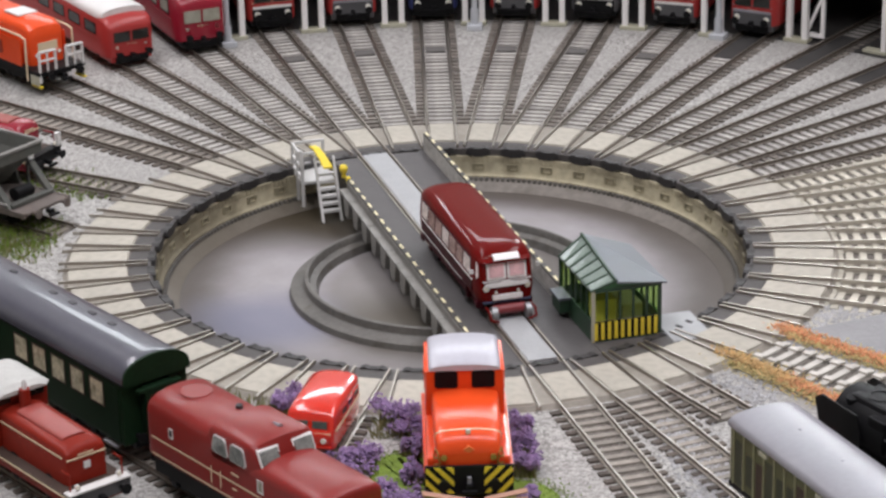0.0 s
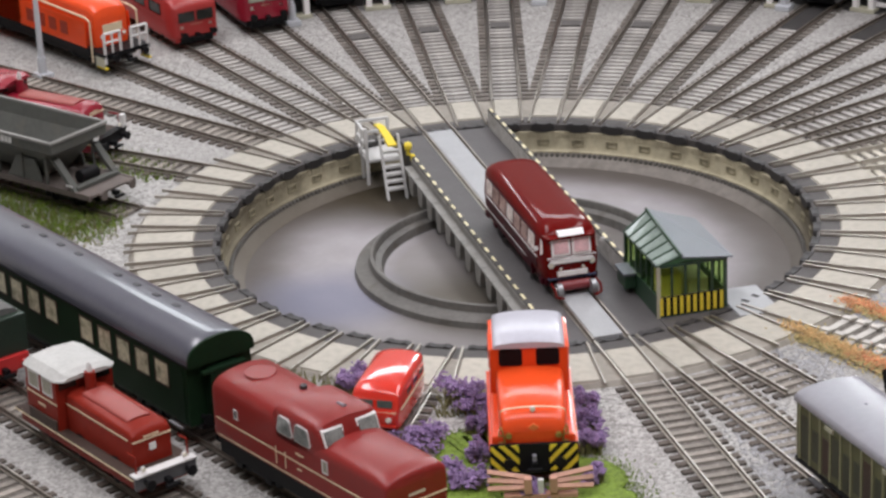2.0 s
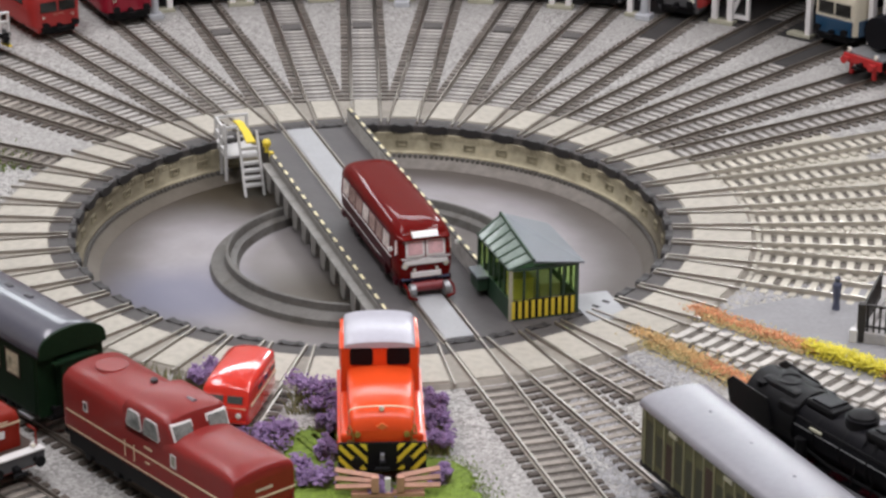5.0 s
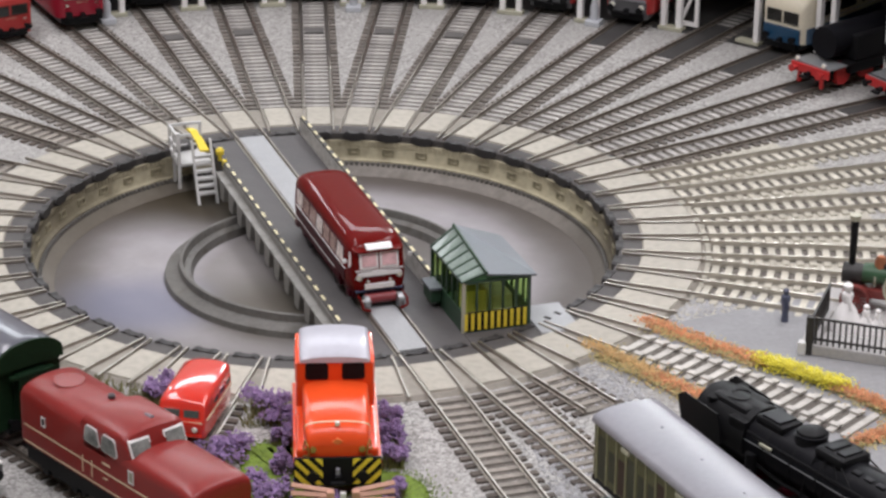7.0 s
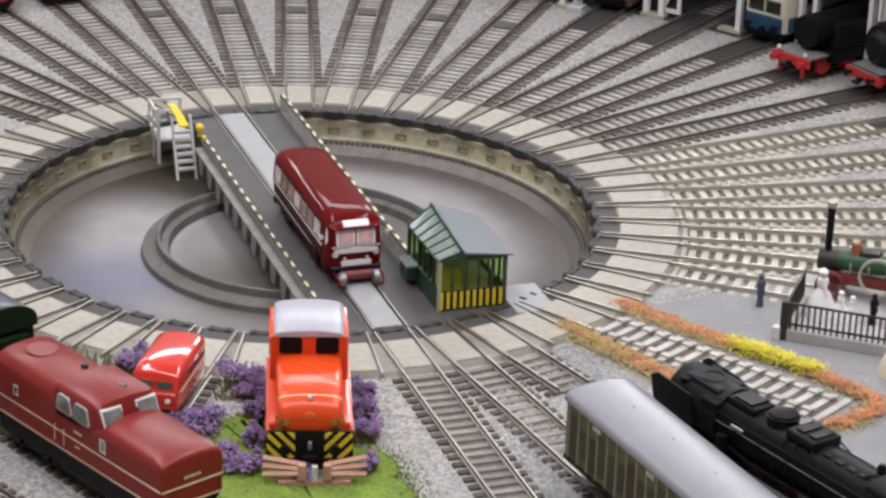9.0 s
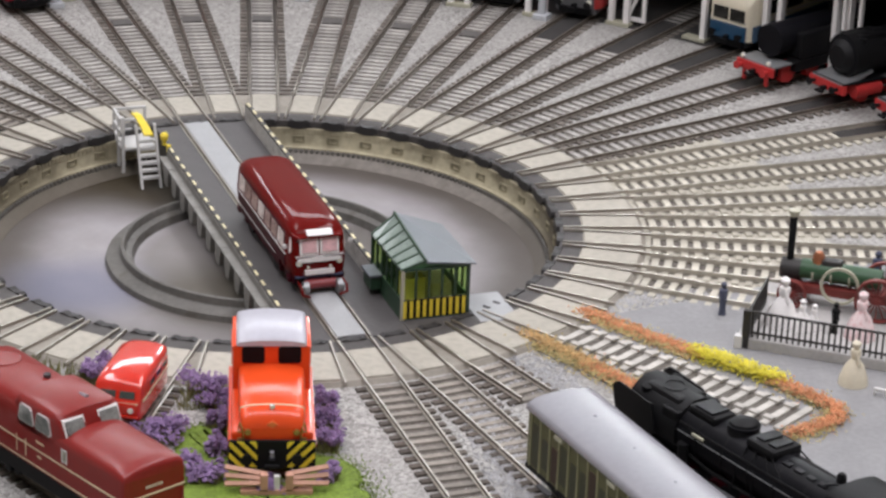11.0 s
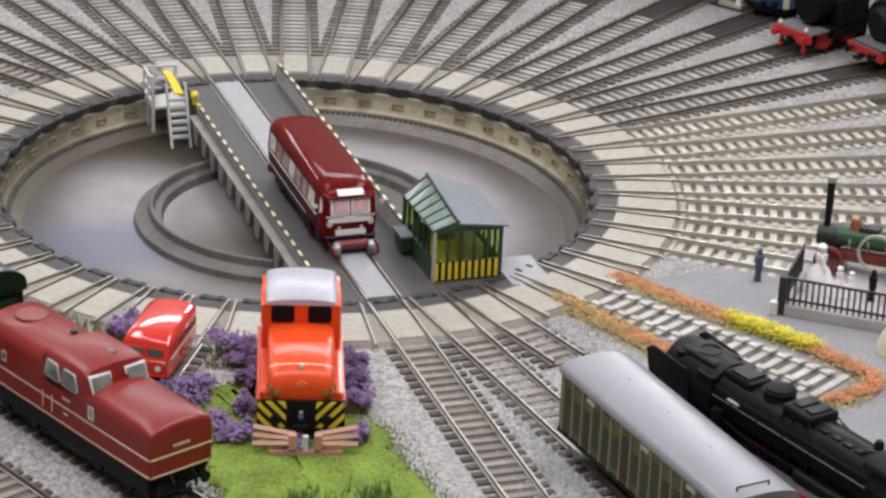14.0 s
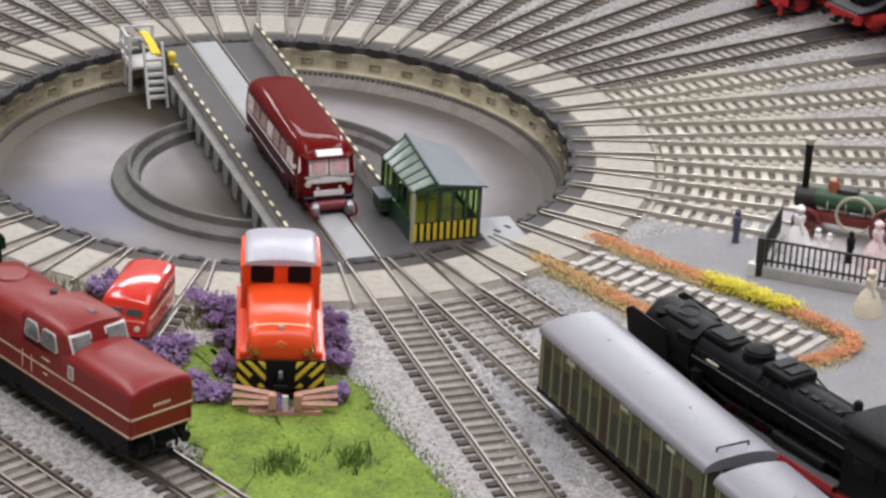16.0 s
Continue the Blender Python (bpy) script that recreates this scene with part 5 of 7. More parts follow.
# ---- control hut ----
def control_hut():
    t = thing("control_hut", BRIDGE @ pose(0.0905, 0.0290, -0.0016), "green glazed control hut with striped skirt and grey roof", "hut")
    L, W_, E_, R_ = 0.0470, 0.0330, 0.0260, 0.0345
    # the ridge runs along y; the glazed slope faces the bridge's middle
    part("floor_plate", B(-0.0005, L + 0.0005, -0.0005, W_ + 0.0005, 0.0, 0.0012), "hut_green", t)
    for x, y in ((0, 0), (L, 0), (0, W_), (L, W_)):
        part("corner_post", B(x - 0.0008, x + 0.0008, y - 0.0008, y + 0.0008, 0.0, E_), "cream_grey" if (x > 0 and y == 0) else "hut_green", t)
    for y, nm in ((0.0, "side_wall"), (W_, "side_wall")):
        part(nm, B(0, L, y - 0.0004, y + 0.0004, 0.0012, 0.0105), "hut_green", t)
    part("end_wall", B(-0.0004, 0.0004, 0, W_, 0.0012, 0.0105), "hut_green", t)
    skirt = part("skirt", B(L - 0.0004, L + 0.0006, 0, W_, 0.0008, 0.0100), "black", t, "black skirt with yellow stripes")
    for k in range(10):
        y = 0.0004 + k * W_ / 10
        part("stripe", B(L + 0.0006, L + 0.0009, y, y + 0.0016, 0.0010, 0.0098), "yellow", skirt)
    for y in (0.0, W_):
        for k in range(1, 6):
            x = k * L / 6
            part("mullion", B(x - 0.0005, x + 0.0005, y - 0.0006, y + 0.0006, 0.0105, E_), "hut_green", t)
        for k in range(6):
            part("pane", B(k * L / 6 + 0.0006, (k + 1) * L / 6 - 0.0006, y - 0.0002, y + 0.0002, 0.0106, E_ - 0.0008), "hut_glass", t).visible_shadow = False
        part("sill", B(0, L, y - 0.0008, y + 0.0008, 0.0100, 0.0108), "hut_green", t)
        part("head_rail", B(0, L, y - 0.0008, y + 0.0008, E_ - 0.0010, E_ + 0.0004), "hut_green", t)
    for x in (0.0, L):
        for k in range(1, 5):
            y = k * W_ / 5
            part("mullion", B(x - 0.0006, x + 0.0006, y - 0.0005, y + 0.0005, 0.0105, E_), "hut_green", t)
        for k in range(5):
            part("pane", B(x - 0.0002, x + 0.0002, k * W_ / 5 + 0.0006, (k + 1) * W_ / 5 - 0.0006, 0.0106, E_ - 0.0008), "hut_glass", t).visible_shadow = False
        part("head_rail", B(x - 0.0008, x + 0.0008, 0, W_, E_ - 0.0010, E_ + 0.0004), "hut_green", t)
    # roof: steep glazed slope over the side to the bridge, shallow grey slope outwards
    ry, Rb, Rf = 0.0110, 0.0345, 0.0292

    def slab(name, x0, x1, ya, yb, za, zb0, zb1, d, material, label=""):
        """A sloping sheet from the eave (ya, za) to the ridge (yb, zb0 at the back, zb1 at the front)."""
        def zr(x):
            return zb0 + (zb1 - zb0) * x / L
        bm = bmesh.new()
        lo = [bm.verts.new(v) for v in ((x0, ya, za), (x1, ya, za), (x1, yb, zr(x1)), (x0, yb, zr(x0)))]
        hi = [bm.verts.new(v.co + Vector((0, 0, d))) for v in lo]
        bm.faces.new(lo), bm.faces.new(hi[::-1])
        for q in range(4):
            bm.faces.new((lo[q], lo[(q + 1) % 4], hi[(q + 1) % 4], hi[q]))
        return part(name, bm, material, t, label)

    part("gable", prism([(0.0, E_), (ry, Rf), (W_, E_ + 0.0006)], L - 0.0010, L), "hut_green_glass", t)
    part("gable", prism([(0.0, E_), (ry, Rb), (W_, E_ + 0.0006)], 0.0, 0.0010), "hut_green_glass", t)
    for k in range(7):
        x = k * L / 6
        slab("glazing_bar", x - 0.0005, x + 0.0005, -0.0012, ry, E_ - 0.0006, Rb + 0.0002, Rf + 0.0002, 0.0010, "hut_green")
    for k in range(6):
        slab("roof_pane", k * L / 6 + 0.0006, (k + 1) * L / 6 - 0.0006, -0.0010, ry, E_ - 0.0003, Rb + 0.0004, Rf + 0.0004, 0.0003, "roof_glass", "grey-green roof pane")
    rb = rod((-0.0014, ry, Rb + 0.0010), (L + 0.0014, ry, Rf + 0.0010), 0.0009, None, 6)
    part("ridge_bar", rb, "hut_green", t)
    slab("roof_sheet", -0.0016, L + 0.0022, W_ + 0.0030, ry, E_ + 0.0002, Rb + 0.0003, Rf + 0.0003, 0.0008, "hut_roof", "blue-grey roof sheet")
    part("desk", B(0.010, 0.038, 0.018, 0.028, 0.0012, 0.0130, 0.0005), "cream_dash", t, "pale yellow control desk")
    part("cabinet", B(0.028, 0.040, 0.004, 0.014, 0.0012, 0.0180, 0.0005), "yellow_pale", t, "pale yellow cabinet")
    part("meter_box", B(0.004, 0.016, -0.0060, -0.0006, 0.0030, 0.0100, 0.0006), "hut_green", t, "green box on the side wall")
    part("box_lid", side_prism([(0.0030, 0.0100), (0.0170, 0.0100), (0.0170, 0.0112), (0.0030, 0.0112)], -0.0068, -0.0004), "hut_roof", t)


control_hut()


# ---- wagons on the front track ----
def panelled_van(m, L, label, count):
    t = thing("covered_wagon", m, label, "wagon", "covered wagons")
    w = 0.0158
    part("body", B(0, L, -w, w, 0.0090, 0.0345, 0.0004), "wagon_green", t)
    part("roof", loft([(-0.0016, w + 0.0008, 0.0338, 0.0345, 0.0046), (L * 0.5, w + 0.0008, 0.0338, 0.0345, 0.0048), (L + 0.0016, w + 0.0008, 0.0338, 0.0345, 0.0046)], 14), "silver", t, "silver-grey shallow roof", True)
    for s in (-1, 1):
        y = s * w
        for k in range(count):
            x = 0.004 + k * (L - 0.008) / count
            panel(t, "panel", x + (0.0006 if k % 3 else 0.0), x + 0.0054, y, 0.0105 + (0.0022 if k % 2 else 0.0), 0.0262 if k % 3 else 0.0298, "wagon_dark" if k % 4 != 2 else "brown_dark", "", 0.0003)
            panel(t, "rib", x - 0.0016, x - 0.0010, y, 0.0092, 0.0340, "olive_rib", "", 0.0006)
        for x in (L * 0.18, L * 0.52, L * 0.80):
            panel(t, "ventilator", x, x + 0.006, y, 0.0310, 0.0328, "cream_grey", "", 0.0008)
        panel(t, "sole_bar", -0.001, L + 0.001, y * 0.97, 0.0070, 0.0092, "black", "", 0.0006)
        panel(t, "step_board", 0.012, 0.022, y, 0.0040, 0.0048, "beam_dark", "", 0.0020)
    for k in range(3):
        part("roof_stud", lathe([(0.0, 0.0), (0.0009, 0.0), (0.0006, 0.0007), (0.0, 0.0009)], 8, close=False), "silver", t).location = (L * (0.2 + 0.25 * k), 0.001, 0.0388)
    for x, out in ((0.0, -1), (L, 1)):
        end_panel(t, "end_frame", x, -0.0060, 0.0060, 0.0100, 0.0330, "black", "", 0.0006, out)
        for y in (-0.0150, -0.0085, 0.0085, 0.0150):
            wire(t, "end_rail", [(x + out * 0.0010, y, 0.0090), (x + out * 0.0010, y, 0.0330)], 0.0004, "cream_grey")
        buffers(t, x, 0.0105, 0.0100, out)
    wire(t, "roof_grab", [(L - 0.004, -0.0080, 0.0385), (L - 0.004, -0.0080, 0.0402), (L - 0.004, 0.0060, 0.0405), (L - 0.004, 0.0060, 0.0386)], 0.0004, "black")
    wheels(t, (L * 0.22, L * 0.78), 0.0056)
    part("underframe", B(0.002, L - 0.002, -0.0110, 0.0110, 0.0050, 0.0090), "black", t)


panelled_van(spot(15.55, 0.3115), 0.1255, "olive wagon with a silver roof and pale ribs", 15)
panelled_van(spot(15.53, 0.4485), 0.1255, "second olive wagon with a silver roof, coupled behind", 15)


# ---- black tender steam engine ----
def steam_engine(m, label, deflectors=True, gear="maroon_dark", front="black"):
    t = thing("steam_locomotive", m, label, "locomotive", "steam locomotives")
    part("frame", B(0.004, 0.168, -0.0070, 0.0070, 0.0060, 0.0130), "wheel_red", t, "red frame")
    part("running_board", B(-0.002, 0.142, -0.0145, 0.0145, 0.0140, 0.0150, 0.0002), "black", t)
    part("running_board_edge", B(0.060, 0.165, -0.0149, -0.0144, 0.0100, 0.0122), "wheel_red", t, "red edge stripe")
    part("front_plate", side_prism([(-0.0025, 0.0140), (-0.0025, 0.0148), (0.010, 0.0160), (0.022, 0.0200), (0.022, 0.0190), (0.010, 0.0148)], -0.0130, 0.0130), front, t, "sloping plate before the smokebox")
    part("boiler", rod((0.008, 0, 0.0275), (0.136, 0, 0.0280), 0.0116, None, 28), "black_gloss", t, "", True)
    part("smokebox", rod((0.0085, 0, 0.0278), (0.040, 0, 0.0278), 0.0130, None, 28), "black", t, "", True)
    part("smokebox_door", rod((0.004, 0, 0.0275), (0.008, 0, 0.0275), 0.0070, None, 24, 0.0104), "black", t, "", True)
    for k in range(7):
        part("boiler_band", lathe([(0.0114, -0.0005), (0.0119, -0.0005), (0.0119, 0.0005), (0.0114, 0.0005)], 28), "black", t, "", True).matrix_local = pose(0.020 + 0.016 * k, 0, 0.0275, 0, 90, 0)
    part("chimney", lathe([(0.0, 0.0), (0.0058, 0.0), (0.0054, 0.0040), (0.0058, 0.0046), (0.0042, 0.0046), (0.0040, 0.003), (0.0, 0.003)], 18, close=False), "black", t, "", True).location = (0.0240, 0, 0.0365)
    part("chimney_saddle", B(0.014, 0.036, -0.0078, 0.0078, 0.0350, 0.0405, 0.0018), "black", t)
    for s in (-1, 1):
        part("preheater_pipe", rod((0.014, s * 0.0066, 0.0300), (0.016, s * 0.0082, 0.0395), 0.0024, None, 10), "black", t, "", True)
        part("valve_box", B(0.030, 0.040, s * 0.0095 - 0.0024, s * 0.0095 + 0.0024, 0.0310, 0.0372, 0.0010), "black", t)
        for k in range(4):
            wire(t, "sand_pipe", [(0.080 + 0.004 * k, s * 0.0070, 0.0400), (0.078 + 0.010 * k, s * 0.0112, 0.0300), (0.076 + 0.012 * k, s * 0.0120, 0.0180)], 0.0004, "black")
    part("feed_tank", B(0.041, 0.058, -0.0070, 0.0050, 0.0368, 0.0408, 0.0016), "black", t)
    part("dome_lid", B(0.044, 0.055, -0.0058, 0.0038, 0.0406, 0.0416, 0.0005), "black_gloss", t)
    dome = part("steam_dome", lathe([(0.0, 0.0), (0.0068, 0.0), (0.0066, 0.0036), (0.0058, 0.0054), (0.0034, 0.0064), (0.0, 0.0066)], 22, close=False), "black", t, "", True)
    dome.location = (0.068, 0, 0.0372)
    part("dome_ring", lathe([(0.0066, 0.0036), (0.0070, 0.0036), (0.0070, 0.0043), (0.0064, 0.0044)], 22), "black_gloss", dome, "", True)
    part("sand_dome", B(0.078, 0.095, -0.0080, 0.0080, 0.0368, 0.0420, 0.0020), "black", t)
    for x in (0.081, 0.088):
        part("sand_lid", B(x, x + 0.0050, -0.0050, 0.0050, 0.0418, 0.0428, 0.0004), "black_gloss", t)
    part("safety_valve", lathe([(0.0, 0.0), (0.0022, 0.0), (0.0020, 0.0040), (0.0012, 0.0052), (0.0, 0.0052)], 12, close=False), "black", t, "", True).location = (0.124, 0.002, 0.0382)
    part("walkway", B(0.030, 0.134, -0.0168, -0.0118, 0.0150, 0.0157, 0.0002), "beam_dark", t, "dusty grey walkway beside the boiler")
    part("walkway_edge", B(0.052, 0.134, -0.0171, -0.0167, 0.0128, 0.0156), "wheel_red", t, "red walkway edge")
    part("air_tank", rod((0.094, -0.0112, 0.0182), (0.124, -0.0112, 0.0182), 0.0026, None, 12), "black", t, "", True)
    part("ash_box", B(0.100, 0.130, -0.0100, 0.0100, 0.0160, 0.0225, 0.0010), "black", t)
    wire(t, "cab_pipe", [(0.128, -0.0092, 0.0385), (0.134, -0.0070, 0.0430), (0.134, 0.0070, 0.0432), (0.128, 0.0092, 0.0385)], 0.0006, "black")
    wire(t, "whistle_pipe", [(0.118, -0.0060, 0.0370), (0.126, -0.0040, 0.0410), (0.138, -0.0030, 0.0440)], 0.0005, "black_gloss")
    for k in range(5):
        part("inspection_cover", B(0.098 + 0.007 * k, 0.1025 + 0.007 * k, -0.0060, -0.0022, 0.0380, 0.0390, 0.0004), "black_gloss", t)
    for s in (-1, 1):
        bm = side_prism([(0.004, 0.0205), (0.000, 0.0350), (0.004, 0.0378), (0.026, 0.0362), (0.029, 0.0240), (0.025, 0.0205)], s * 0.0140 - 0.0004, s * 0.0140 + 0.0004)
        if deflectors:
            part("smoke_deflector", bm, "black", t)
        else:
            bm.free()
        part("cylinder", rod((0.008, s * 0.0122, 0.0090), (0.028, s * 0.0122, 0.0090), 0.0042, None, 16), "black" if front == "black" else gear, t, "", True)
        part("side_rod", B(0.046, 0.118, s * 0.0122 - 0.0005, s * 0.0122 + 0.0005, 0.0068, 0.0084), "beam_grey", t)
        part("piston_rod", rod((0.028, s * 0.0124, 0.0092), (0.066, s * 0.0124, 0.0080), 0.0007, None, 8), "beam_grey", t)
        part("pump", rod((0.046, s * 0.0122, 0.0170), (0.046, s * 0.0122, 0.0262), 0.0026, None, 12), "black", t, "", True)
        wire(t, "pipe", [(0.030, s * 0.0100, 0.0335), (0.060, s * 0.0104, 0.0330), (0.134, s * 0.0104, 0.0335)], 0.0006, "black")
        wire(t, "pipe", [(0.040, s * 0.0112, 0.0230), (0.062, s * 0.0114, 0.0200), (0.134, s * 0.0114, 0.0205)], 0.0007, "black")
        wire(t, "handrail", [(0.012, s * 0.0112, 0.0300), (0.134, s * 0.0114, 0.0300)], 0.0003, "beam_grey")
        panel(t, "number_plate", 0.050, 0.057, s * 0.0118, 0.0315, 0.0325, "cream_grey")
    for x in (0.046, 0.064, 0.082, 0.100, 0.118):
        wheels(t, (x,), 0.0080, gear, "driving_wheel")
    wheels(t, (0.018,), 0.0050, gear, "leading_wheel")
    part("cab", prism([(-0.0145, 0.0140), (-0.0145, 0.0330), (-0.0100, 0.0420), (0.0, 0.0436), (0.0100, 0.0420), (0.0145, 0.0330), (0.0145, 0.0140)], 0.135, 0.160), "black", t)
    part("cab_roof", loft([(0.132, 0.0140, 0.0400, 0.0408, 0.0036), (0.164, 0.0140, 0.0400, 0.0408, 0.0036)], 10), "black", t, "", True)
    for s in (-1, 1):
        side_window(t, 0.140, 0.154, s * 0.0146, 0.0260, 0.0330, "black", "dark_glass")
    tender = part("tender", B(0.168, 0.245, -0.0148, 0.0148, 0.0140, 0.0310, 0.0008), "black_gloss", t, "black tender")
    part("coal", prism(arch(0.0125, 0.0300, 0.0310, 0.0045, 8), 0.180, 0.242), "black", tender)
    part("tender_frame", B(0.168, 0.244, -0.0130, 0.0130, 0.0070, 0.0140), "wheel_red", tender)
    wheels(t, (0.180, 0.197, 0.216, 0.233), 0.0055, "wheel_red")
    part("buffer_beam", B(-0.003, 0.0, -0.0150, 0.0150, 0.0085, 0.0140), "wheel_red", t)
    buffers(t, -0.003, 0.0112, 0.0100, -1)


steam_engine(spot(16.60, 0.306), "matt black steam locomotive with smoke deflectors and red frame")

# ---- vehicles on the left and far tracks ----
def railcar(m, colour, label, roof="silver", line="cream", window="dark_glass", low="black", L=0.20, lights=True):
    """A bodied vehicle with a rounded front at x = 0, seen from that end."""
    t = thing("railcar", m, label, "railcar", "vehicles on the far tracks")
    part("body", loft([(0.0, 0.0128, 0.0075, 0.0270, 0.0020), (0.0012, 0.0146, 0.0070, 0.0300, 0.0030), (0.0050, 0.0160, 0.0068, 0.0330, 0.0036), (0.0110, 0.0164, 0.0068, 0.0345, 0.0040), (L, 0.0164, 0.0068, 0.0345, 0.0040)], 10), colour, t, "", True)
    part("roof", loft([(0.0095, 0.0150, 0.0366, 0.0372, 0.0058), (0.0150, 0.0162, 0.0355, 0.0362, 0.0074), (L, 0.0162, 0.0355, 0.0362, 0.0074)], 12), roof, t, "", True)
    for s in (-1, 1):
        y0, y1 = (0.0008, 0.0118) if s > 0 else (-0.0118, -0.0008)
        end_panel(t, "windscreen", -0.0001, y0, y1, 0.0190, 0.0268, window, "", 0.0004, -1, 0.0)
        if lights:
            lamp_glass(t, 0.0010, s * 0.0098, 0.0150, 0.0012, -1)
        panel(t, "waist_line", 0.0110, L, s * 0.0164, 0.0190, 0.0198, line)
        for k in range(6):
            side_window(t, 0.016 + k * 0.024, 0.033 + k * 0.024, s * 0.0164, 0.0220, 0.0310, "black", window)
    end_panel(t, "front_line", 0.0010, -0.0132, 0.0132, 0.0186, 0.0194, line, "", 0.0010, -1)
    bars(t, -0.0040, 0.0002, 0.0160, 6, 0.0009, 0.0010, "y", "cream", -1)
    part("skirt", B(0.0010, L, -0.0140, 0.0140, 0.0030, 0.0070, 0.0006), low, t)
    part("snow_plough", side_prism([(0.0, 0.0020), (-0.0010, 0.0068), (0.004, 0.0068), (0.004, 0.0020)], -0.0110, 0.0110), "black", t)
    buffers(t, 0.0, 0.0100, 0.0100, -1)
    bogie(t, 0.030, "black")
    bogie(t, L - 0.030, "black")
    return t


railcar(spot(40.55, 0.376) @ Matrix.Diagonal((1, 1, 0.82, 1)), "red_dull", "bright red railcar with a silver roof and dark windscreen", "white", "red_dull", low="red_dull")
railcar(spot(39.55, 0.379), "crimson", "crimson railcar with large front windows", "crimson", "crimson", "window")


def hood_diesel(m, label):
    """An orange hood unit with white end railings; its end platform begins at x = 0."""
    t = thing("hood_diesel", m, label, "locomotive", "orange hood diesels")
    L = 0.165
    part("running_board", B(0.0, L, -0.0168, 0.0168, 0.0100, 0.0125, 0.0003), "black", t)
    part("underframe", B(0.012, L - 0.012, -0.0140, 0.0140, 0.0045, 0.0100), "black", t)
    part("hood", loft([(0.0150, 0.0100, 0.0125, 0.0290, 0.0030), (0.0165, 0.0118, 0.0125, 0.0320, 0.0040), (0.0230, 0.0128, 0.0125, 0.0345, 0.0046), (0.095, 0.0128, 0.0125, 0.0350, 0.0046)], 12), "orange", t, "", True)
    part("cab", loft([(0.095, 0.0164, 0.0125, 0.0420, 0.0040), (0.128, 0.0164, 0.0125, 0.0420, 0.0040)], 10), "orange", t, "", True)
    part("rear_hood", loft([(0.128, 0.0120, 0.0125, 0.0320, 0.0030), (0.155, 0.0120, 0.0125, 0.0310, 0.0030)], 10), "orange", t, "", True)
    part("side_board", B(0.020, 0.150, -0.0164, -0.0158, 0.0125, 0.0290), "orange", t, "orange side panel")
    part("side_board", B(0.020, 0.150, 0.0158, 0.0164, 0.0125, 0.0290), "orange", t, "orange side panel")
    part("roof_hatch", B(0.034, 0.050, -0.0070, 0.0070, 0.0390, 0.0402, 0.0004), "white", t, "white roof hatch")
    end_panel(t, "front_panel", 0.0152, -0.0070, 0.0070, 0.0205, 0.0260, "cream", "pale front panel", 0.0006, -1)
    for s in (-1, 1):
        wire(t, "end_railing", [(0.0008, s * 0.0040, 0.0125), (0.0008, s * 0.0040, 0.0250), (0.0008, s * 0.0155, 0.0250), (0.0008, s * 0.0155, 0.0060)], 0.0009, "white", "white end railing")
        wire(t, "end_railing", [(0.0008, s * 0.0040, 0.0195), (0.0008, s * 0.0155, 0.0195)], 0.0007, "white", "white end railing")
        wire(t, "end_railing", [(0.0008, s * 0.0098, 0.0125), (0.0008, s * 0.0098, 0.0250)], 0.0007, "white", "white end railing")
        wire(t, "side_railing", [(0.0130, s * 0.0170, 0.0050), (0.0130, s * 0.0170, 0.0310), (0.0180, s * 0.0170, 0.0325), (0.095, s * 0.0168, 0.0340)], 0.0006, "cream", "cream side handrail")
        part("step", B(-0.0005, 0.0090, s * 0.0158 - 0.0010, s * 0.0158 + 0.0010, 0.0030, 0.0040), "yellow", t, "yellow step")
        part("step_plate", B(0.0010, 0.0100, s * 0.0164 - 0.0004, s * 0.0164 + 0.0004, 0.0035, 0.0100), "cream_grey", t)
        lamp_glass(t, 0.0150, s * 0.0080, 0.0185, 0.0010, -1)
        for k in range(4):
            panel(t, "grille", 0.040 + k * 0.013, 0.048 + k * 0.013, s * 0.0164, 0.0170, 0.0250, "grille_red")
        side_window(t, 0.101, 0.121, s * 0.0164, 0.0290, 0.0390, "orange", "dark_glass")
    buffers(t, 0.0, 0.0100, 0.0105, -1)
    bogie(t, 0.032)
    bogie(t, 0.132)
    return t


hood = hood_diesel(spot(41.72, 0.362, 0.0, 1.0), "orange diesel locomotive with white railings and yellow steps")
copy_thing(hood, spot(42.6, 0.462))
red_shunter(spot(44.55, 0.3080, 0.0, 180.0), "crimson", "black", "black", "crimson", "red diesel shunting engine behind the hopper wagon")


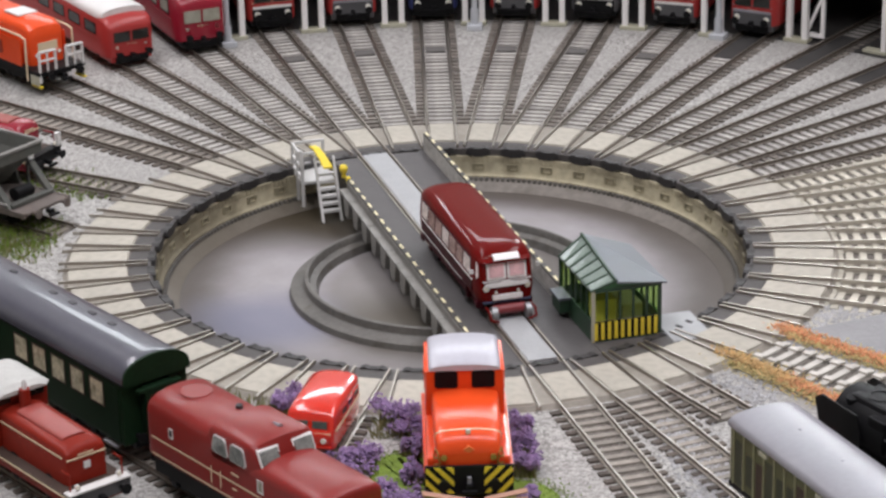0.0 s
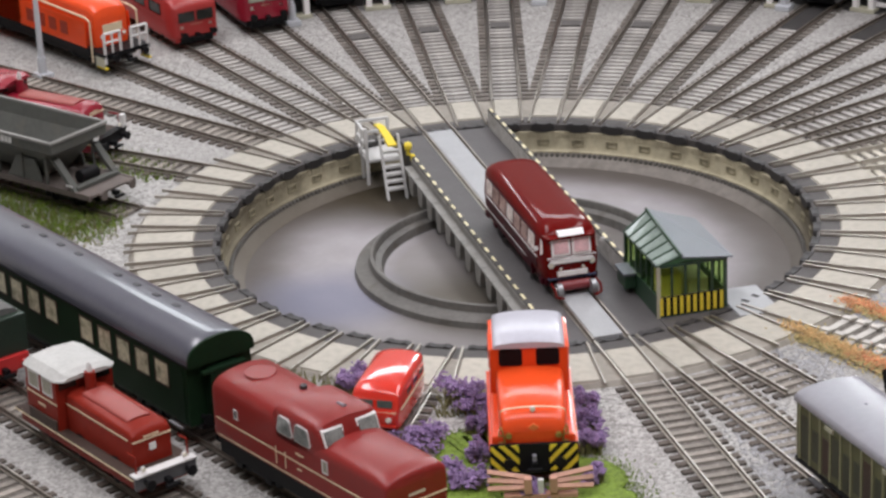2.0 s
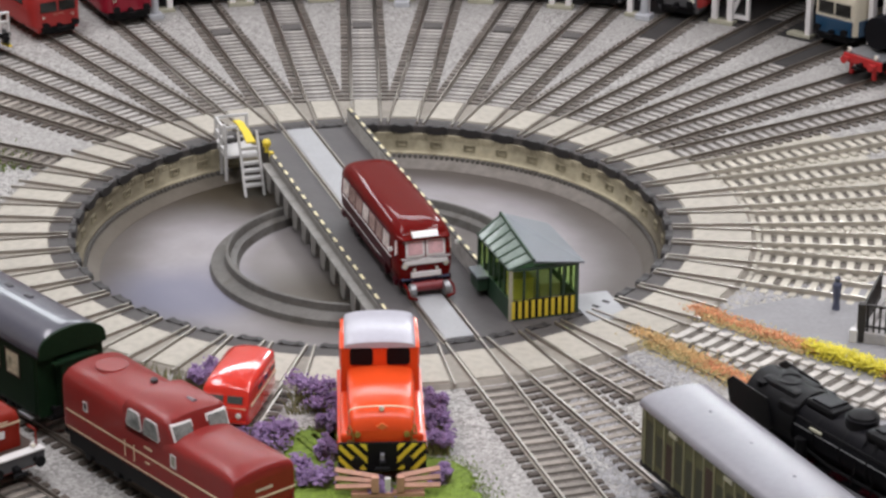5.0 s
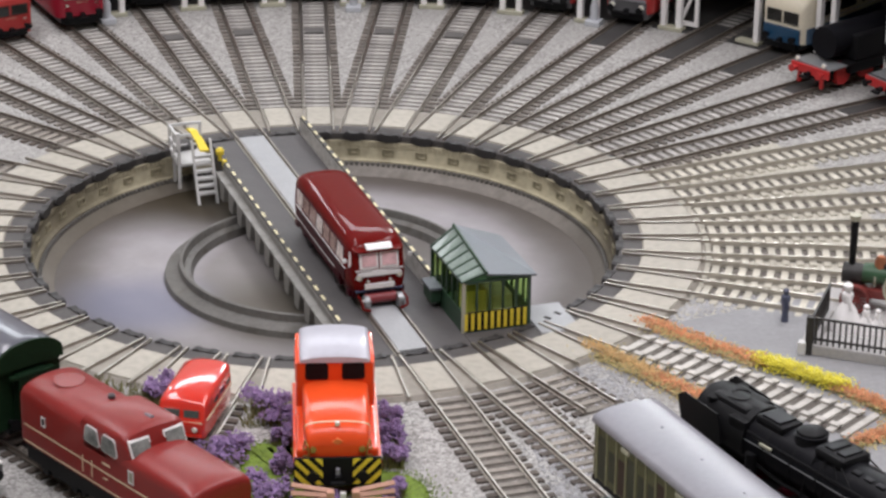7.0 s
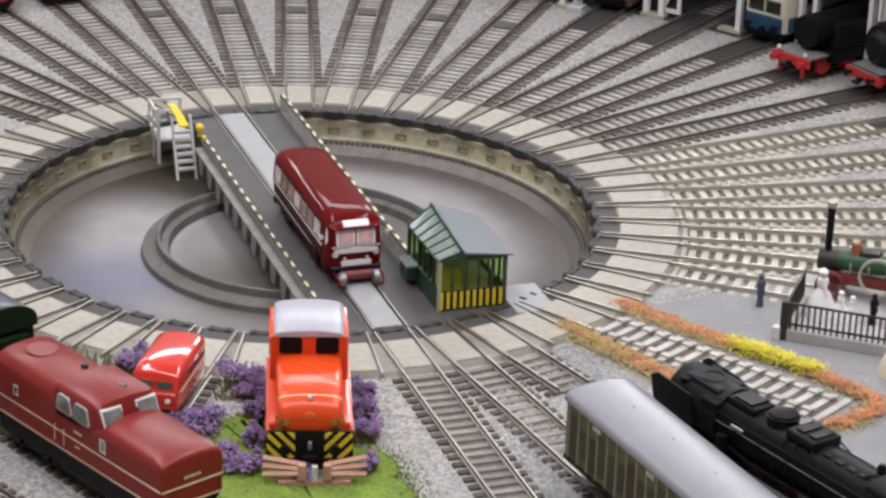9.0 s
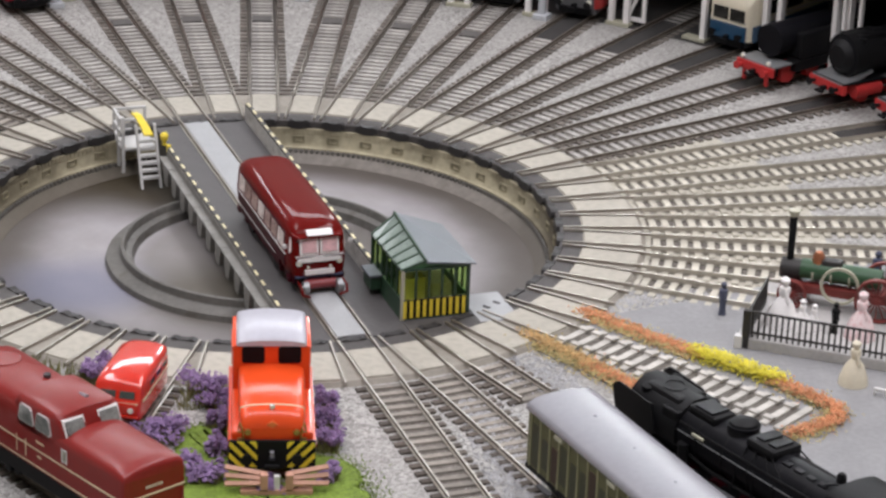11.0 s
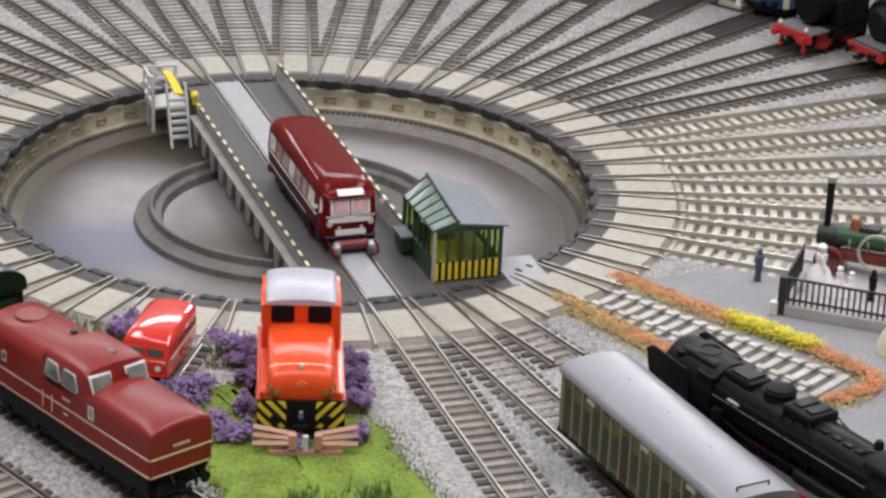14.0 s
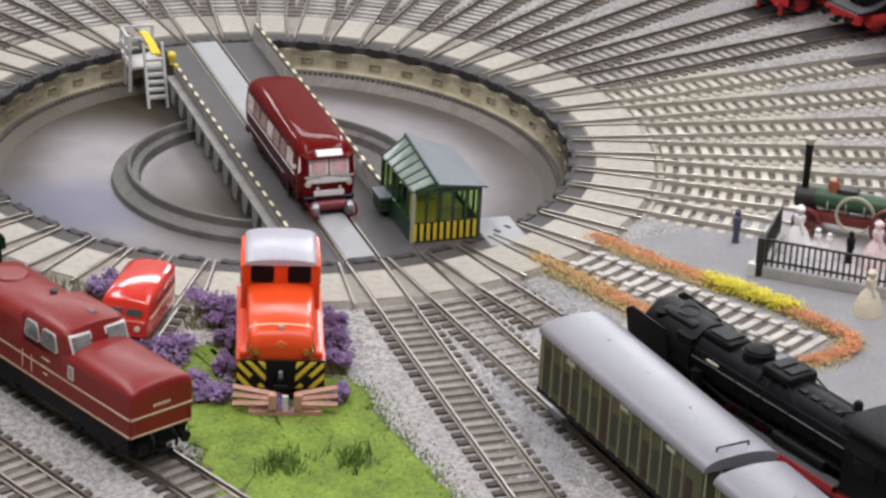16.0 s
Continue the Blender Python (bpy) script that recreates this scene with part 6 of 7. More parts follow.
def hopper_wagon():
    t = thing("hopper_wagon", HOPPER, "weathered grey hopper wagon on grassy track", "wagon")
    bm = bmesh.new()
    rings = []
    for x0, x1, w, z in ((0.040, 0.096, 0.0085, 0.0130), (0.027, 0.110, 0.0192, 0.0300), (0.022, 0.113, 0.0202, 0.0306), (0.022, 0.113, 0.0206, 0.0370), (0.0235, 0.1115, 0.0196, 0.0370), (0.0265, 0.1085, 0.0178, 0.0300), (0.042, 0.094, 0.0075, 0.0150)):
        rings.append([bm.verts.new(v) for v in ((x0, -w, z), (x1, -w, z), (x1, w, z), (x0, w, z))])
    for p, q in zip(rings, rings[1:]):
        for j in range(4):
            bm.faces.new((p[j], p[(j + 1) % 4], q[(j + 1) % 4], q[j]))
    bm.faces.new(rings[0]), bm.faces.new(rings[-1])
    part("hopper", bm, "hopper", t)
    for s in (-1, 1):
        part("rim", B(0.0215, 0.1135, s * 0.0204 - 0.0009, s * 0.0204 + 0.0009, 0.0362, 0.0376), "girder", t, "worn pale rim")
        for k in range(5):
            x = 0.030 + k * 0.0185
            part("rib", side_prism([(x, 0.0120), (x + 0.0014, 0.0120), (x + 0.0014, 0.0262), (x, 0.0262)], s * 0.0172 - 0.0006, s * 0.0172 + 0.0006), "hopper", t)
        for k in range(2):
            x = 0.036 + k * 0.038
            part("side_plate", side_prism([(x, 0.0115), (x + 0.026, 0.0115), (x + 0.018, 0.0240), (x + 0.004, 0.0240)], s * 0.0160 - 0.0005, s * 0.0160 + 0.0005), "hopper", t)
        part("sole_bar", B(0.0, 0.135, s * 0.0165 - 0.0008, s * 0.0165 + 0.0008, 0.0082, 0.0112), "rust_brown", t)
        part("end_stay", side_prism([(0.0105, 0.0112), (0.0135, 0.0112), (0.0275, 0.0262), (0.0245, 0.0262)], s * 0.0150 - 0.0020, s * 0.0150 + 0.0020), "hopper", t)
        bars(t, 0.052, s * 0.0206, 0.0320, 5, 0.0020, 0.0034, "x", "white")
        bars(t, 0.012, s * 0.0174, 0.0135, 3, 0.0012, 0.0012, "x", "white")
    part("rim", B(0.0212, 0.0232, -0.0195, 0.0195, 0.0362, 0.0376), "girder", t, "worn pale rim")
    part("rim", B(0.1118, 0.1136, -0.0195, 0.0195, 0.0362, 0.0376), "girder", t, "worn pale rim")
    part("end_stay_bar", B(0.0100, 0.0140, -0.0150, 0.0150, 0.0112, 0.0130), "hopper", t)
    part("platform", B(-0.0005, 0.135, -0.0160, 0.0160, 0.0096, 0.0108), "rust_brown", t, "rusty brown end platform")
    part("brake_drum", rod((0.018, -0.006, 0.0150), (0.018, 0.006, 0.0150), 0.0036, None, 14), "black", t, "", True)
    bogie(t, 0.026)
    bogie(t, 0.108)
    buffers(t, 0.0, 0.0100, 0.0105, -1, "rust_brown")


hopper_wagon()

# ---- the engine shed ----
shed = thing("engine_shed", pose(0, 0, 0), "dark round engine shed with white door posts", "shed")
DOOR_LINE = {32: 0.413, 31: 0.4165}
for i in range(26, 40):
    r = DOOR_LINE.get(i, 0.401 if i > 32 else 0.420)
    for o in ((-0.0055,) if i == 31 else (-0.0055, 0.0055)):
        p = part("door_post", B(0.0, 0.0040, o - 0.0018, o + 0.0018, GROUND, 0.0780, 0.0003), "porcelain", shed, "white door post")
        p.matrix_local = spot(i, r)
    pl = part("post_foot", B(-0.0015, 0.0060, -0.0085, 0.0085, GROUND, -0.0010, 0.0004), "cream_grey", shed)
    pl.matrix_local = spot(i, r)
# open door leaves with a diagonal brace
for i in (31.83, 28.80):
    for y0, y1, z0, z1 in ((-0.0080, -0.0055, 0.0, 0.0700), (0.0055, 0.0080, 0.0, 0.0700), (-0.0055, 0.0055, 0.0, 0.0026)):
        leaf = part("door_leaf", B(-0.0010, 0.0010, y0, y1, z0, z1), "porcelain", shed, "white open door frame")
        leaf.matrix_local = spot(i, 0.4185)
    lb = part("door_brace", prism([(0.0055, 0.0026), (0.0030, 0.0026), (-0.0055, 0.0240), (-0.0055, 0.0280)], -0.0008, 0.0008), "porcelain", shed)
    lb.matrix_local = spot(i, 0.4185)
a0, a1 = radians(bearing(25.8)), radians(bearing(39.3))
part("lintel", lathe([(0.402, 0.0780), (0.424, 0.0780), (0.424, 0.0900), (0.402, 0.0900)], 40, None, a0, a1), "cream_grey", shed)
# roof out of view, added so the shed's inside stays dark
part("roof", lathe([(0.404, 0.0900), (0.404, 0.0930), (0.640, 0.1050), (0.640, 0.1020)], 40, None, a0, a1), "roof_dark", shed, "dark shed roof")
part("back_wall", lathe([(0.630, GROUND), (0.630, 0.1020), (0.636, 0.1020), (0.636, GROUND)], 40, None, a0, a1), "brick_dark", shed, "dark back wall")
part("shed_floor", lathe([(0.412, GROUND + 0.0004), (0.412, GROUND + 0.0008), (0.632, GROUND + 0.0008), (0.632, GROUND + 0.0004)], 40, None, a0, a1), "dark_plate", shed)
for i in (25.9, 39.2):
    w_ = part("end_wall", B(0.0, 0.224, -0.0020, 0.0020, GROUND, 0.1000), "brick_dark", shed, "dark end wall")
    w_.matrix_local = spot(i, 0.408)

for i, r, colour, roof, line, low, label in ((38.5, 0.404, "red_dull", "roof_grey", "cream", "black", "red diesel with a cream line in the shed door"),
                                  (37.5, 0.402, "red_dull", "roof_grey", "silver", "beam_dark", "red railcar with grey skirt and round lamps"),
                                  (36.5, 0.404, "blue_violet", "roof_grey", "white", "black", "blue engine with a white line in the shed"),
                                  (35.5, 0.404, "red_dull", "roof_grey", "cream", "beam_dark", "red engine with a dark skirt in the shed"),
                                  (34.5, 0.404, "beam_dark", "silver", "cream", "black", "grey and cream engine in the shed"),
                                  (33.5, 0.404, "red_dull", "roof_grey", "cream", "beam_dark", "red railcar with a pale band in the shed"),
                                  (32.5, 0.404, "red_dull", "roof_grey", "silver", "beam_dark", "red engine with a silver band in the shed")):
    v = railcar(spot(i, r), colour, label, roof, line, "dark_glass", low, 0.20)
    end_panel(v, "bumper", 0.0002, -0.0128, 0.0128, 0.0148, 0.0164, "white" if line == "cream" else line, "bright band across the front", 0.0012, -1)
    for s in (-1, 1):
        lamp_glass(v, -0.0006, s * 0.0100, 0.0112, 0.0016, -1)
    end_panel(v, "apron", 0.0004, -0.0132, 0.0132, 0.0070, 0.0145, low, "", 0.0007, -1)
v = railcar(spot(30.46, 0.410), "cream_white", "blue and cream electric engine at the shed door", "silver", "white", "dark_glass", "black", 0.20)
end_panel(v, "apron", 0.0004, -0.0134, 0.0134, 0.0070, 0.0166, "blue", "blue lower front", 0.0012, -1)
for y in (-0.0160, 0.0160):
    panel(v, "lower_side", 0.0040, 0.20, y, 0.0068, 0.0168, "blue", "blue lower side", 0.0008)
steam_engine(spot(28.44, 0.386), "black steam locomotive with red buffer beam at the shed", False, "wheel_red", "beam_grey")
steam_engine(spot(27.4, 0.392), "black steam locomotive with a red front beam", False, "wheel_red", "beam_grey")
t = thing("tank_engine", spot(29.40, 0.371), "black tank engine with grey footplate and red buffer beam", "locomotive")
part("footplate", B(0.0, 0.016, -0.0145, 0.0145, 0.0125, 0.0138, 0.0003), "beam_grey", t, "grey front footplate")
part("running_board", B(0.016, 0.105, -0.0145, 0.0145, 0.0125, 0.0136, 0.0003), "black", t)
part("buffer_beam", B(-0.0015, 0.0, -0.0150, 0.0150, 0.0075, 0.0128, 0.0003), "wheel_red", t, "red buffer beam")
part("frame", B(0.002, 0.100, -0.0080, 0.0080, 0.0040, 0.0125), "black", t)
part("side_skirt", B(0.020, 0.100, -0.0140, 0.0140, 0.0070, 0.0125), "black", t)
part("tank", B(0.024, 0.080, -0.0140, 0.0140, 0.0138, 0.0300, 0.0015), "black", t)
part("boiler", rod((0.010, 0, 0.0255), (0.080, 0, 0.0255), 0.0100, None, 24), "black_gloss", t, "", True)
part("cab", B(0.078, 0.104, -0.0145, 0.0145, 0.0138, 0.0400, 0.0012), "black", t)
for s in (-1, 1):
    part("guard_iron", B(-0.001, 0.001, s * 0.0090 - 0.0010, s * 0.0090 + 0.0010, 0.0008, 0.0078), "wheel_red", t)
    lamp_glass(t, -0.0006, s * 0.0105, 0.0155, 0.0012, -1)
buffers(t, -0.0015, 0.0102, 0.0105, -1, "wheel_red")
wheels(t, (0.018, 0.040, 0.062, 0.086), 0.0065, "wheel_red")


# ---- yard lamps ----
def yard_lamp(m, h=0.085):
    t = thing("yard_lamp", m, "pale blue-grey yard lamp mast on a square base", "lamp post", "yard lamps")
    part("base", B(-0.0050, 0.0050, -0.0050, 0.0050, GROUND, 0.0000, 0.0006), "post_blue", t)
    part("mast", rod((0, 0, -0.001), (0, 0, h), 0.0020, None, 12, 0.0013), "post_blue", t, "", True)
    part("collar", rod((0, 0, 0.0), (0, 0, 0.010), 0.0027, None, 12), "post_blue", t, "", True)
    part("lamp_head", lathe([(0.0, h), (0.006, h), (0.003, h + 0.005), (0.0, h + 0.006)], 14, close=False), "post_blue", t, "", True)


for i, r in ((42.52, 0.397), (39.15, 0.391), (35.98, 0.392), (32.9, 0.400)):
    yard_lamp(spot(i, r))
yard_lamp(pose(-0.288, 0.040, 0))


# ---- plants: many small pieces joined ----
def scatter(points, size, material, name, label, category, kind="stuff", flat=1.0, seed=1):
    """Small uneven eight-sided clumps at the given places, joined into one mesh."""
    rng = np.random.RandomState(seed)
    base = np.array([(1, 0, 0), (-1, 0, 0), (0, 1, 0), (0, -1, 0), (0, 0, 1), (0, 0, -1)], float)
    tri = np.array([(0, 2, 4), (2, 1, 4), (1, 3, 4), (3, 0, 4), (2, 0, 5), (1, 2, 5), (3, 1, 5), (0, 3, 5)])
    n = len(points)
    rad = size * rng.uniform(0.5, 1.3, (n, 6, 1))
    ang = rng.uniform(0, 6.28, n)
    c, s_ = np.cos(ang), np.sin(ang)
    v = base[None] * rad
    x = v[..., 0] * c[:, None] - v[..., 1] * s_[:, None] + v[..., 2] * rng.uniform(-0.5, 0.5, (n, 1))
    y = v[..., 0] * s_[:, None] + v[..., 1] * c[:, None]
    v = np.stack([x, y, v[..., 2] * flat], -1) + np.array(points)[:, None]
    me = bpy.data.meshes.new(name)
    me.from_pydata(v.reshape(-1, 3).tolist(), [], (tri[None] + 6 * np.arange(n)[:, None, None]).reshape(-1, 3).tolist())
    me.materials.append(M[material])
    ob = new(name, me)
    return tagged(ob, label, category, kind=kind)


def blades(points, length, width, material, name, label, category, seed=2, lean=0.5):
    """Grass fibres: two thin triangles each, leaning at random, joined into one mesh."""
    rng = np.random.RandomState(seed)
    p = np.array(points)
    n = len(p)
    a, b = rng.uniform(0, 6.28, n), rng.uniform(0, 6.28, n)
    L_ = length * rng.uniform(0.5, 1.2, n)
    le = rng.uniform(0, lean, n)
    d = np.stack([np.cos(a), np.sin(a), 0 * a], -1) * (width * 0.5)
    tip = p + np.stack([np.cos(b) * le * L_, np.sin(b) * le * L_, L_ * np.sqrt(1 - le * le)], -1)
    v = np.stack([p - d, p + d, tip], 1).reshape(-1, 3)
    me = bpy.data.meshes.new(name)
    me.from_pydata(v.tolist(), [], np.arange(3 * n).reshape(-1, 3).tolist())
    me.materials.append(M[material])
    return tagged(new(name, me), label, category, kind="stuff")


def inside(poly, n, rng, ragged=0.006):
    """n random places within a polygon, with an uneven border."""
    poly = np.array(poly)
    lo, hi = poly.min(0), poly.max(0)
    out = []
    while len(out) < n:
        q = rng.uniform(lo, hi)
        w = q + rng.normal(0, ragged, 2)
        hit = False
        j = len(poly) - 1
        for i in range(len(poly)):
            a, b = poly[i], poly[j]
            if (a[1] > w[1]) != (b[1] > w[1]) and w[0] < (b[0] - a[0]) * (w[1] - a[1]) / (b[1] - a[1]) + a[0]:
                hit = not hit
            j = i
        if hit:
            out.append(q)
    return np.array(out)


def sheet(poly, material, name, label, category, rag=0.004, seed=3, h=0.0006):
    """A thin uneven ground patch with a ragged edge."""
    rg = np.random.RandomState(seed)
    pts = []
    for i in range(len(poly)):
        a, b = np.array(poly[i]), np.array(poly[(i + 1) % len(poly)])
        for k in range(8):
            pts.append(a + (b - a) * k / 8 + rg.normal(0, rag, 2) * 0.4)
    bm = bmesh.new()
    c = np.mean(pts, axis=0)
    centre = bm.verts.new((c[0], c[1], GROUND + h))
    ring = [bm.verts.new((p[0], p[1], GROUND + 0.0002)) for p in pts]
    mid = [bm.verts.new((c[0] + (p[0] - c[0]) * 0.93, c[1] + (p[1] - c[1]) * 0.93, GROUND + h)) for p in pts]
    n = len(pts)
    for i in range(n):
        bm.faces.new((ring[i], ring[(i + 1) % n], mid[(i + 1) % n], mid[i]))
        bm.faces.new((mid[i], mid[(i + 1) % n], centre))
    return tagged(part(name, bm, material), label, category, kind="stuff")


rng = np.random.RandomState(7)
LAWN = [(-0.036, -0.262), (-0.034, -0.236), (-0.018, -0.232), (-0.012, -0.250), (0.020, -0.262), (0.040, -0.268), (0.052, -0.310), (0.078, -0.372), (0.092, -0.430), (0.0, -0.440), (-0.012, -0.385), (-0.024, -0.340), (-0.034, -0.300)]
sheet(LAWN, "grass", "turf", "thin green turf below the grass", "grass", h=0.0011)
g = inside(LAWN, 30000, rng, 0.005)
blades(np.c_[g, np.full(len(g), GROUND)], 0.0015, 0.0009, "grass", "lawn", "bright green fibre grass in front of the shunter", "grass", 2, 0.95)
g = inside(LAWN, 8000, rng, 0.004)
blades(np.c_[g, np.full(len(g), GROUND)], 0.0020, 0.0008, "grass_light", "lawn", "yellow-green fibre grass tips", "grass", 5, 0.9)
g = inside([(-0.290, 0.02), (-0.235, -0.008), (-0.214, 0.008), (-0.203, 0.030), (-0.205, 0.050), (-0.240, 0.062), (-0.300, 0.09)], 1500, rng, 0.008)
blades(np.c_[g, np.full(len(g), GROUND)], 0.0038, 0.0010, "weed", "weeds", "olive weeds below the hopper wagon", "weeds", 16)
g = inside([(-0.285, 0.02), (-0.235, -0.004), (-0.216, 0.010), (-0.206, 0.030), (-0.207, 0.048), (-0.240, 0.060), (-0.300, 0.09)], 3000, rng, 0.008)
blades(np.c_[g, np.full(len(g), GROUND)], 0.0038, 0.0010, "grass", "grass_patch", "short green grass below the hopper wagon", "grass", 6)
g = inside([(-0.245, 0.105), (-0.200, 0.085), (-0.185, 0.095), (-0.225, 0.130), (-0.26, 0.15)], 900, rng, 0.008)
blades(np.c_[g, np.full(len(g), GROUND)], 0.0035, 0.0010, "grass", "grass_patch", "thin weeds beside the track", "grass", 8)
g = inside([(-0.125, -0.205), (-0.090, -0.190), (-0.066, -0.200), (-0.070, -0.215), (-0.110, -0.225)], 1100, rng, 0.008)
blades(np.c_[g, np.full(len(g), GROUND)], 0.0045, 0.0010, "weed", "weeds", "dry brownish weeds at the ring's edge", "weeds", 9)

g = inside([(-0.135, -0.165), (-0.105, -0.174), (-0.062, -0.191), (-0.058, -0.203), (-0.105, -0.190), (-0.140, -0.178)], 900, rng, 0.005)
blades(np.c_[g, np.full(len(g), GROUND)], 0.0050, 0.0010, "weed", "weeds", "dry brownish weeds along the concrete ring", "weeds", 19)


def bush(x, y, r, h, label="purple foam flower bush", material="purple", seed=0, count=420):
    rg = np.random.RandomState(seed + 50)
    r, count = r * 0.80, int(count * 1.4)
    t = thing("flower_bush", pose(x, y, GROUND), label, "bush", "flower bushes")
    lobes = [(rg.uniform(-0.85, 0.85) * r, rg.uniform(-0.85, 0.85) * r, rg.uniform(0.25, 0.75) * h, rg.uniform(0.25, 0.50) * r) for _ in range(13)]
    pts = []
    for k in range(count):
        lx, ly, lz, lr = lobes[rg.randint(13)]
        v = rg.normal(size=3)
        v *= lr * rg.uniform(0.35, 1.25) / np.linalg.norm(v)
        pts.append((lx + v[0], ly + v[1], max(0.0006, lz + v[2] * h / r * 0.6)))
    o = scatter(pts, 0.00095, material, "blossom", "", "", "", 0.8, seed)
    o.parent = t
    for k, v in list(o.items()):
        del o[k]
    o["label"] = "small purple blossoms"
    st = [(rg.uniform(-0.8, 0.8) * r, rg.uniform(-0.8, 0.8) * r, 0.0) for _ in range(160)]
    s_ = blades(st, h * 0.6, 0.0012, "weed", "stem_tuft", "", "", seed + 3, 0.8)
    for k in ("kind",):
        del s_[k]
    s_.parent = t


for k, (x, y, r, h) in enumerate(((-0.026, -0.210, 0.015, 0.013), (-0.012, -0.216, 0.008, 0.010), (-0.043, -0.246, 0.013, 0.013), (-0.0175, -0.262, 0.006, 0.011), (-0.023, -0.284, 0.011, 0.011), (0.0285, -0.236, 0.007, 0.012), (0.0295, -0.256, 0.007, 0.012), (0.0300, -0.284, 0.006, 0.009), (-0.074, -0.188, 0.009, 0.012), (0.029, -0.214, 0.006, 0.010), (0.006, -0.2935, 0.007, 0.006), (-0.0185, -0.236, 0.006, 0.011))):
    bush(x, y, r, h, seed=k)
for k, (x, y) in enumerate(((0.008, -0.342), (0.036, -0.336))):
    rg = np.random.RandomState(80 + k)
    q = np.c_[rg.normal(0, 0.005, (240, 2)) + (x, y), np.full(240, GROUND)]
    blades(q, 0.0065, 0.0011, "grass_dark", "shrub", "small dark green tuft in the grass", "shrub", 90 + k, 0.9)


def border(points, n, material, label, seed, wide=0.0045, high=0.005):
    """A flower hedge along a line of points."""
    rg = np.random.RandomState(seed)
    p = np.array(points)
    seg = np.linalg.norm(np.diff(p, axis=0), axis=1)
    cum = np.r_[0, np.cumsum(seg)]
    n = int(n * 2.3)
    d = rg.uniform(0, cum[-1], n)
    q = np.stack([np.interp(d, cum, p[:, 0]), np.interp(d, cum, p[:, 1])], -1) + rg.normal(0, wide * 0.55, (n, 2))
    z = GROUND + rg.uniform(0, 1, n) ** 0.7 * high
    scatter(np.c_[q, z], 0.00062, material, "flower_border", label, "flowers", "stuff", 0.9, seed)


def on(i, r):
    a = radians(bearing(i))
    return (r * math.cos(a), r * math.sin(a))


border([on(17.9, 0.186), on(17.88, 0.215), on(17.82, 0.235)], 500, "ochre_flower", "ochre and orange flower border beside the display track", 31)
border([on(17.84, 0.230), on(17.78, 0.275)], 360, "orange_flower", "orange flower border beside the display track", 32)
border([on(19.55, 0.190), on(19.35, 0.225), on(19.25, 0.262)], 650, "orange_flower", "orange flower border beside the display track", 33)
border([on(19.22, 0.258), on(19.2, 0.305)], 800, "yellow_flower", "bright yellow flower border", 34, 0.0042, 0.008)
border([on(19.2, 0.300), on(19.05, 0.336), on(18.85, 0.343), on(18.45, 0.340), on(18.2, 0.336)], 900, "orange_flower", "orange flower border round the track's end", 35, 0.0040)
border([on(17.9, 0.188), on(17.82, 0.275)], 420, "weed", "green leaves under the flowers", 36, 0.004, 0.003)
border([on(19.55, 0.190), on(19.2, 0.305), on(18.9, 0.343), on(18.2, 0.336)], 1000, "weed", "green leaves under the flowers", 37, 0.004, 0.003)

border([on(17.9, 0.188), on(17.80, 0.275)], 1000, "fringe", "faded yellow fibres among the flowers", 38, 0.0075, 0.0034)
border([on(19.55, 0.190), on(19.22, 0.258)], 800, "fringe", "faded yellow fibres among the flowers", 39, 0.0070, 0.0034)
border([on(19.2, 0.300), on(19.05, 0.338), on(18.45, 0.342), on(18.2, 0.337)], 500, "fringe", "faded yellow fibres among the flowers", 40, 0.0065, 0.0034)
# pale rubble beside the ring
for k, (poly, n) in enumerate((([(0.108, -0.175), (0.128, -0.155), (0.150, -0.185), (0.140, -0.205), (0.122, -0.200)], 420), ([(0.165, -0.100), (0.190, -0.078), (0.222, -0.080), (0.222, -0.098), (0.180, -0.122)], 900), ([(0.086, -0.205), (0.098, -0.205), (0.112, -0.250), (0.126, -0.350), (0.109, -0.350), (0.097, -0.256)], 1500))):
    q = inside(poly, n, rng, 0.006)
    scatter(np.c_[q, np.full(len(q), GROUND + 0.0003)], 0.0011, "grey_stone", "rubble", "loose pale grey rubble beside the ring", "rubble", "stuff", 0.7, 40 + k)
# loose grit all round the board, denser near the viewer
q = np.concatenate([inside([(-0.24, -0.42), (0.14, -0.42), (0.14, -0.200), (-0.24, -0.2)], 5000, rng), inside([(-0.30, -0.05), (-0.20, -0.05), (-0.16, 0.13), (-0.10, 0.30), (-0.24, 0.40), (-0.36, 0.30)], 4500, rng), inside([(-0.16, 0.18), (0.30, 0.18), (0.30, 0.40), (-0.16, 0.40)], 4500, rng)])
q = q[np.hypot(q[:, 0], q[:, 1]) > 0.2]
scatter(np.c_[q, np.full(len(q), GROUND)], 0.00075, "grit", "grit", "loose grey grit on the board", "gravel", "stuff", 0.7, 60)

# ---- buffer stop in front of the shunter ----
t = thing("buffer_stop", spot(12.55, 0.296), "low buffer stop of pinkish wooden planks with a white post", "buffer stop")
for s in (-1, 1):
    for k in range(3):
        z = 0.0008 + 0.0034 * k
        bm = bmesh.new()
        rod((0.0030 - 0.0012 * k, s * 0.0042, 0.0040 + 0.0014 * (k - 1)), (0.0010 - 0.0010 * k, s * 0.0215, z + 0.0006), 0.0013, bm, 4)
        part("plank", bm, "pink_wood", t)
    part("block", B(0.0015, 0.0045, s * 0.0052 - 0.0016, s * 0.0052 + 0.0016, 0.0, 0.0068, 0.0003), "pink_wood", t)
part("post", B(0.0010, 0.0030, -0.0012, 0.0012, GROUND, 0.0056, 0.0003), "white", t)
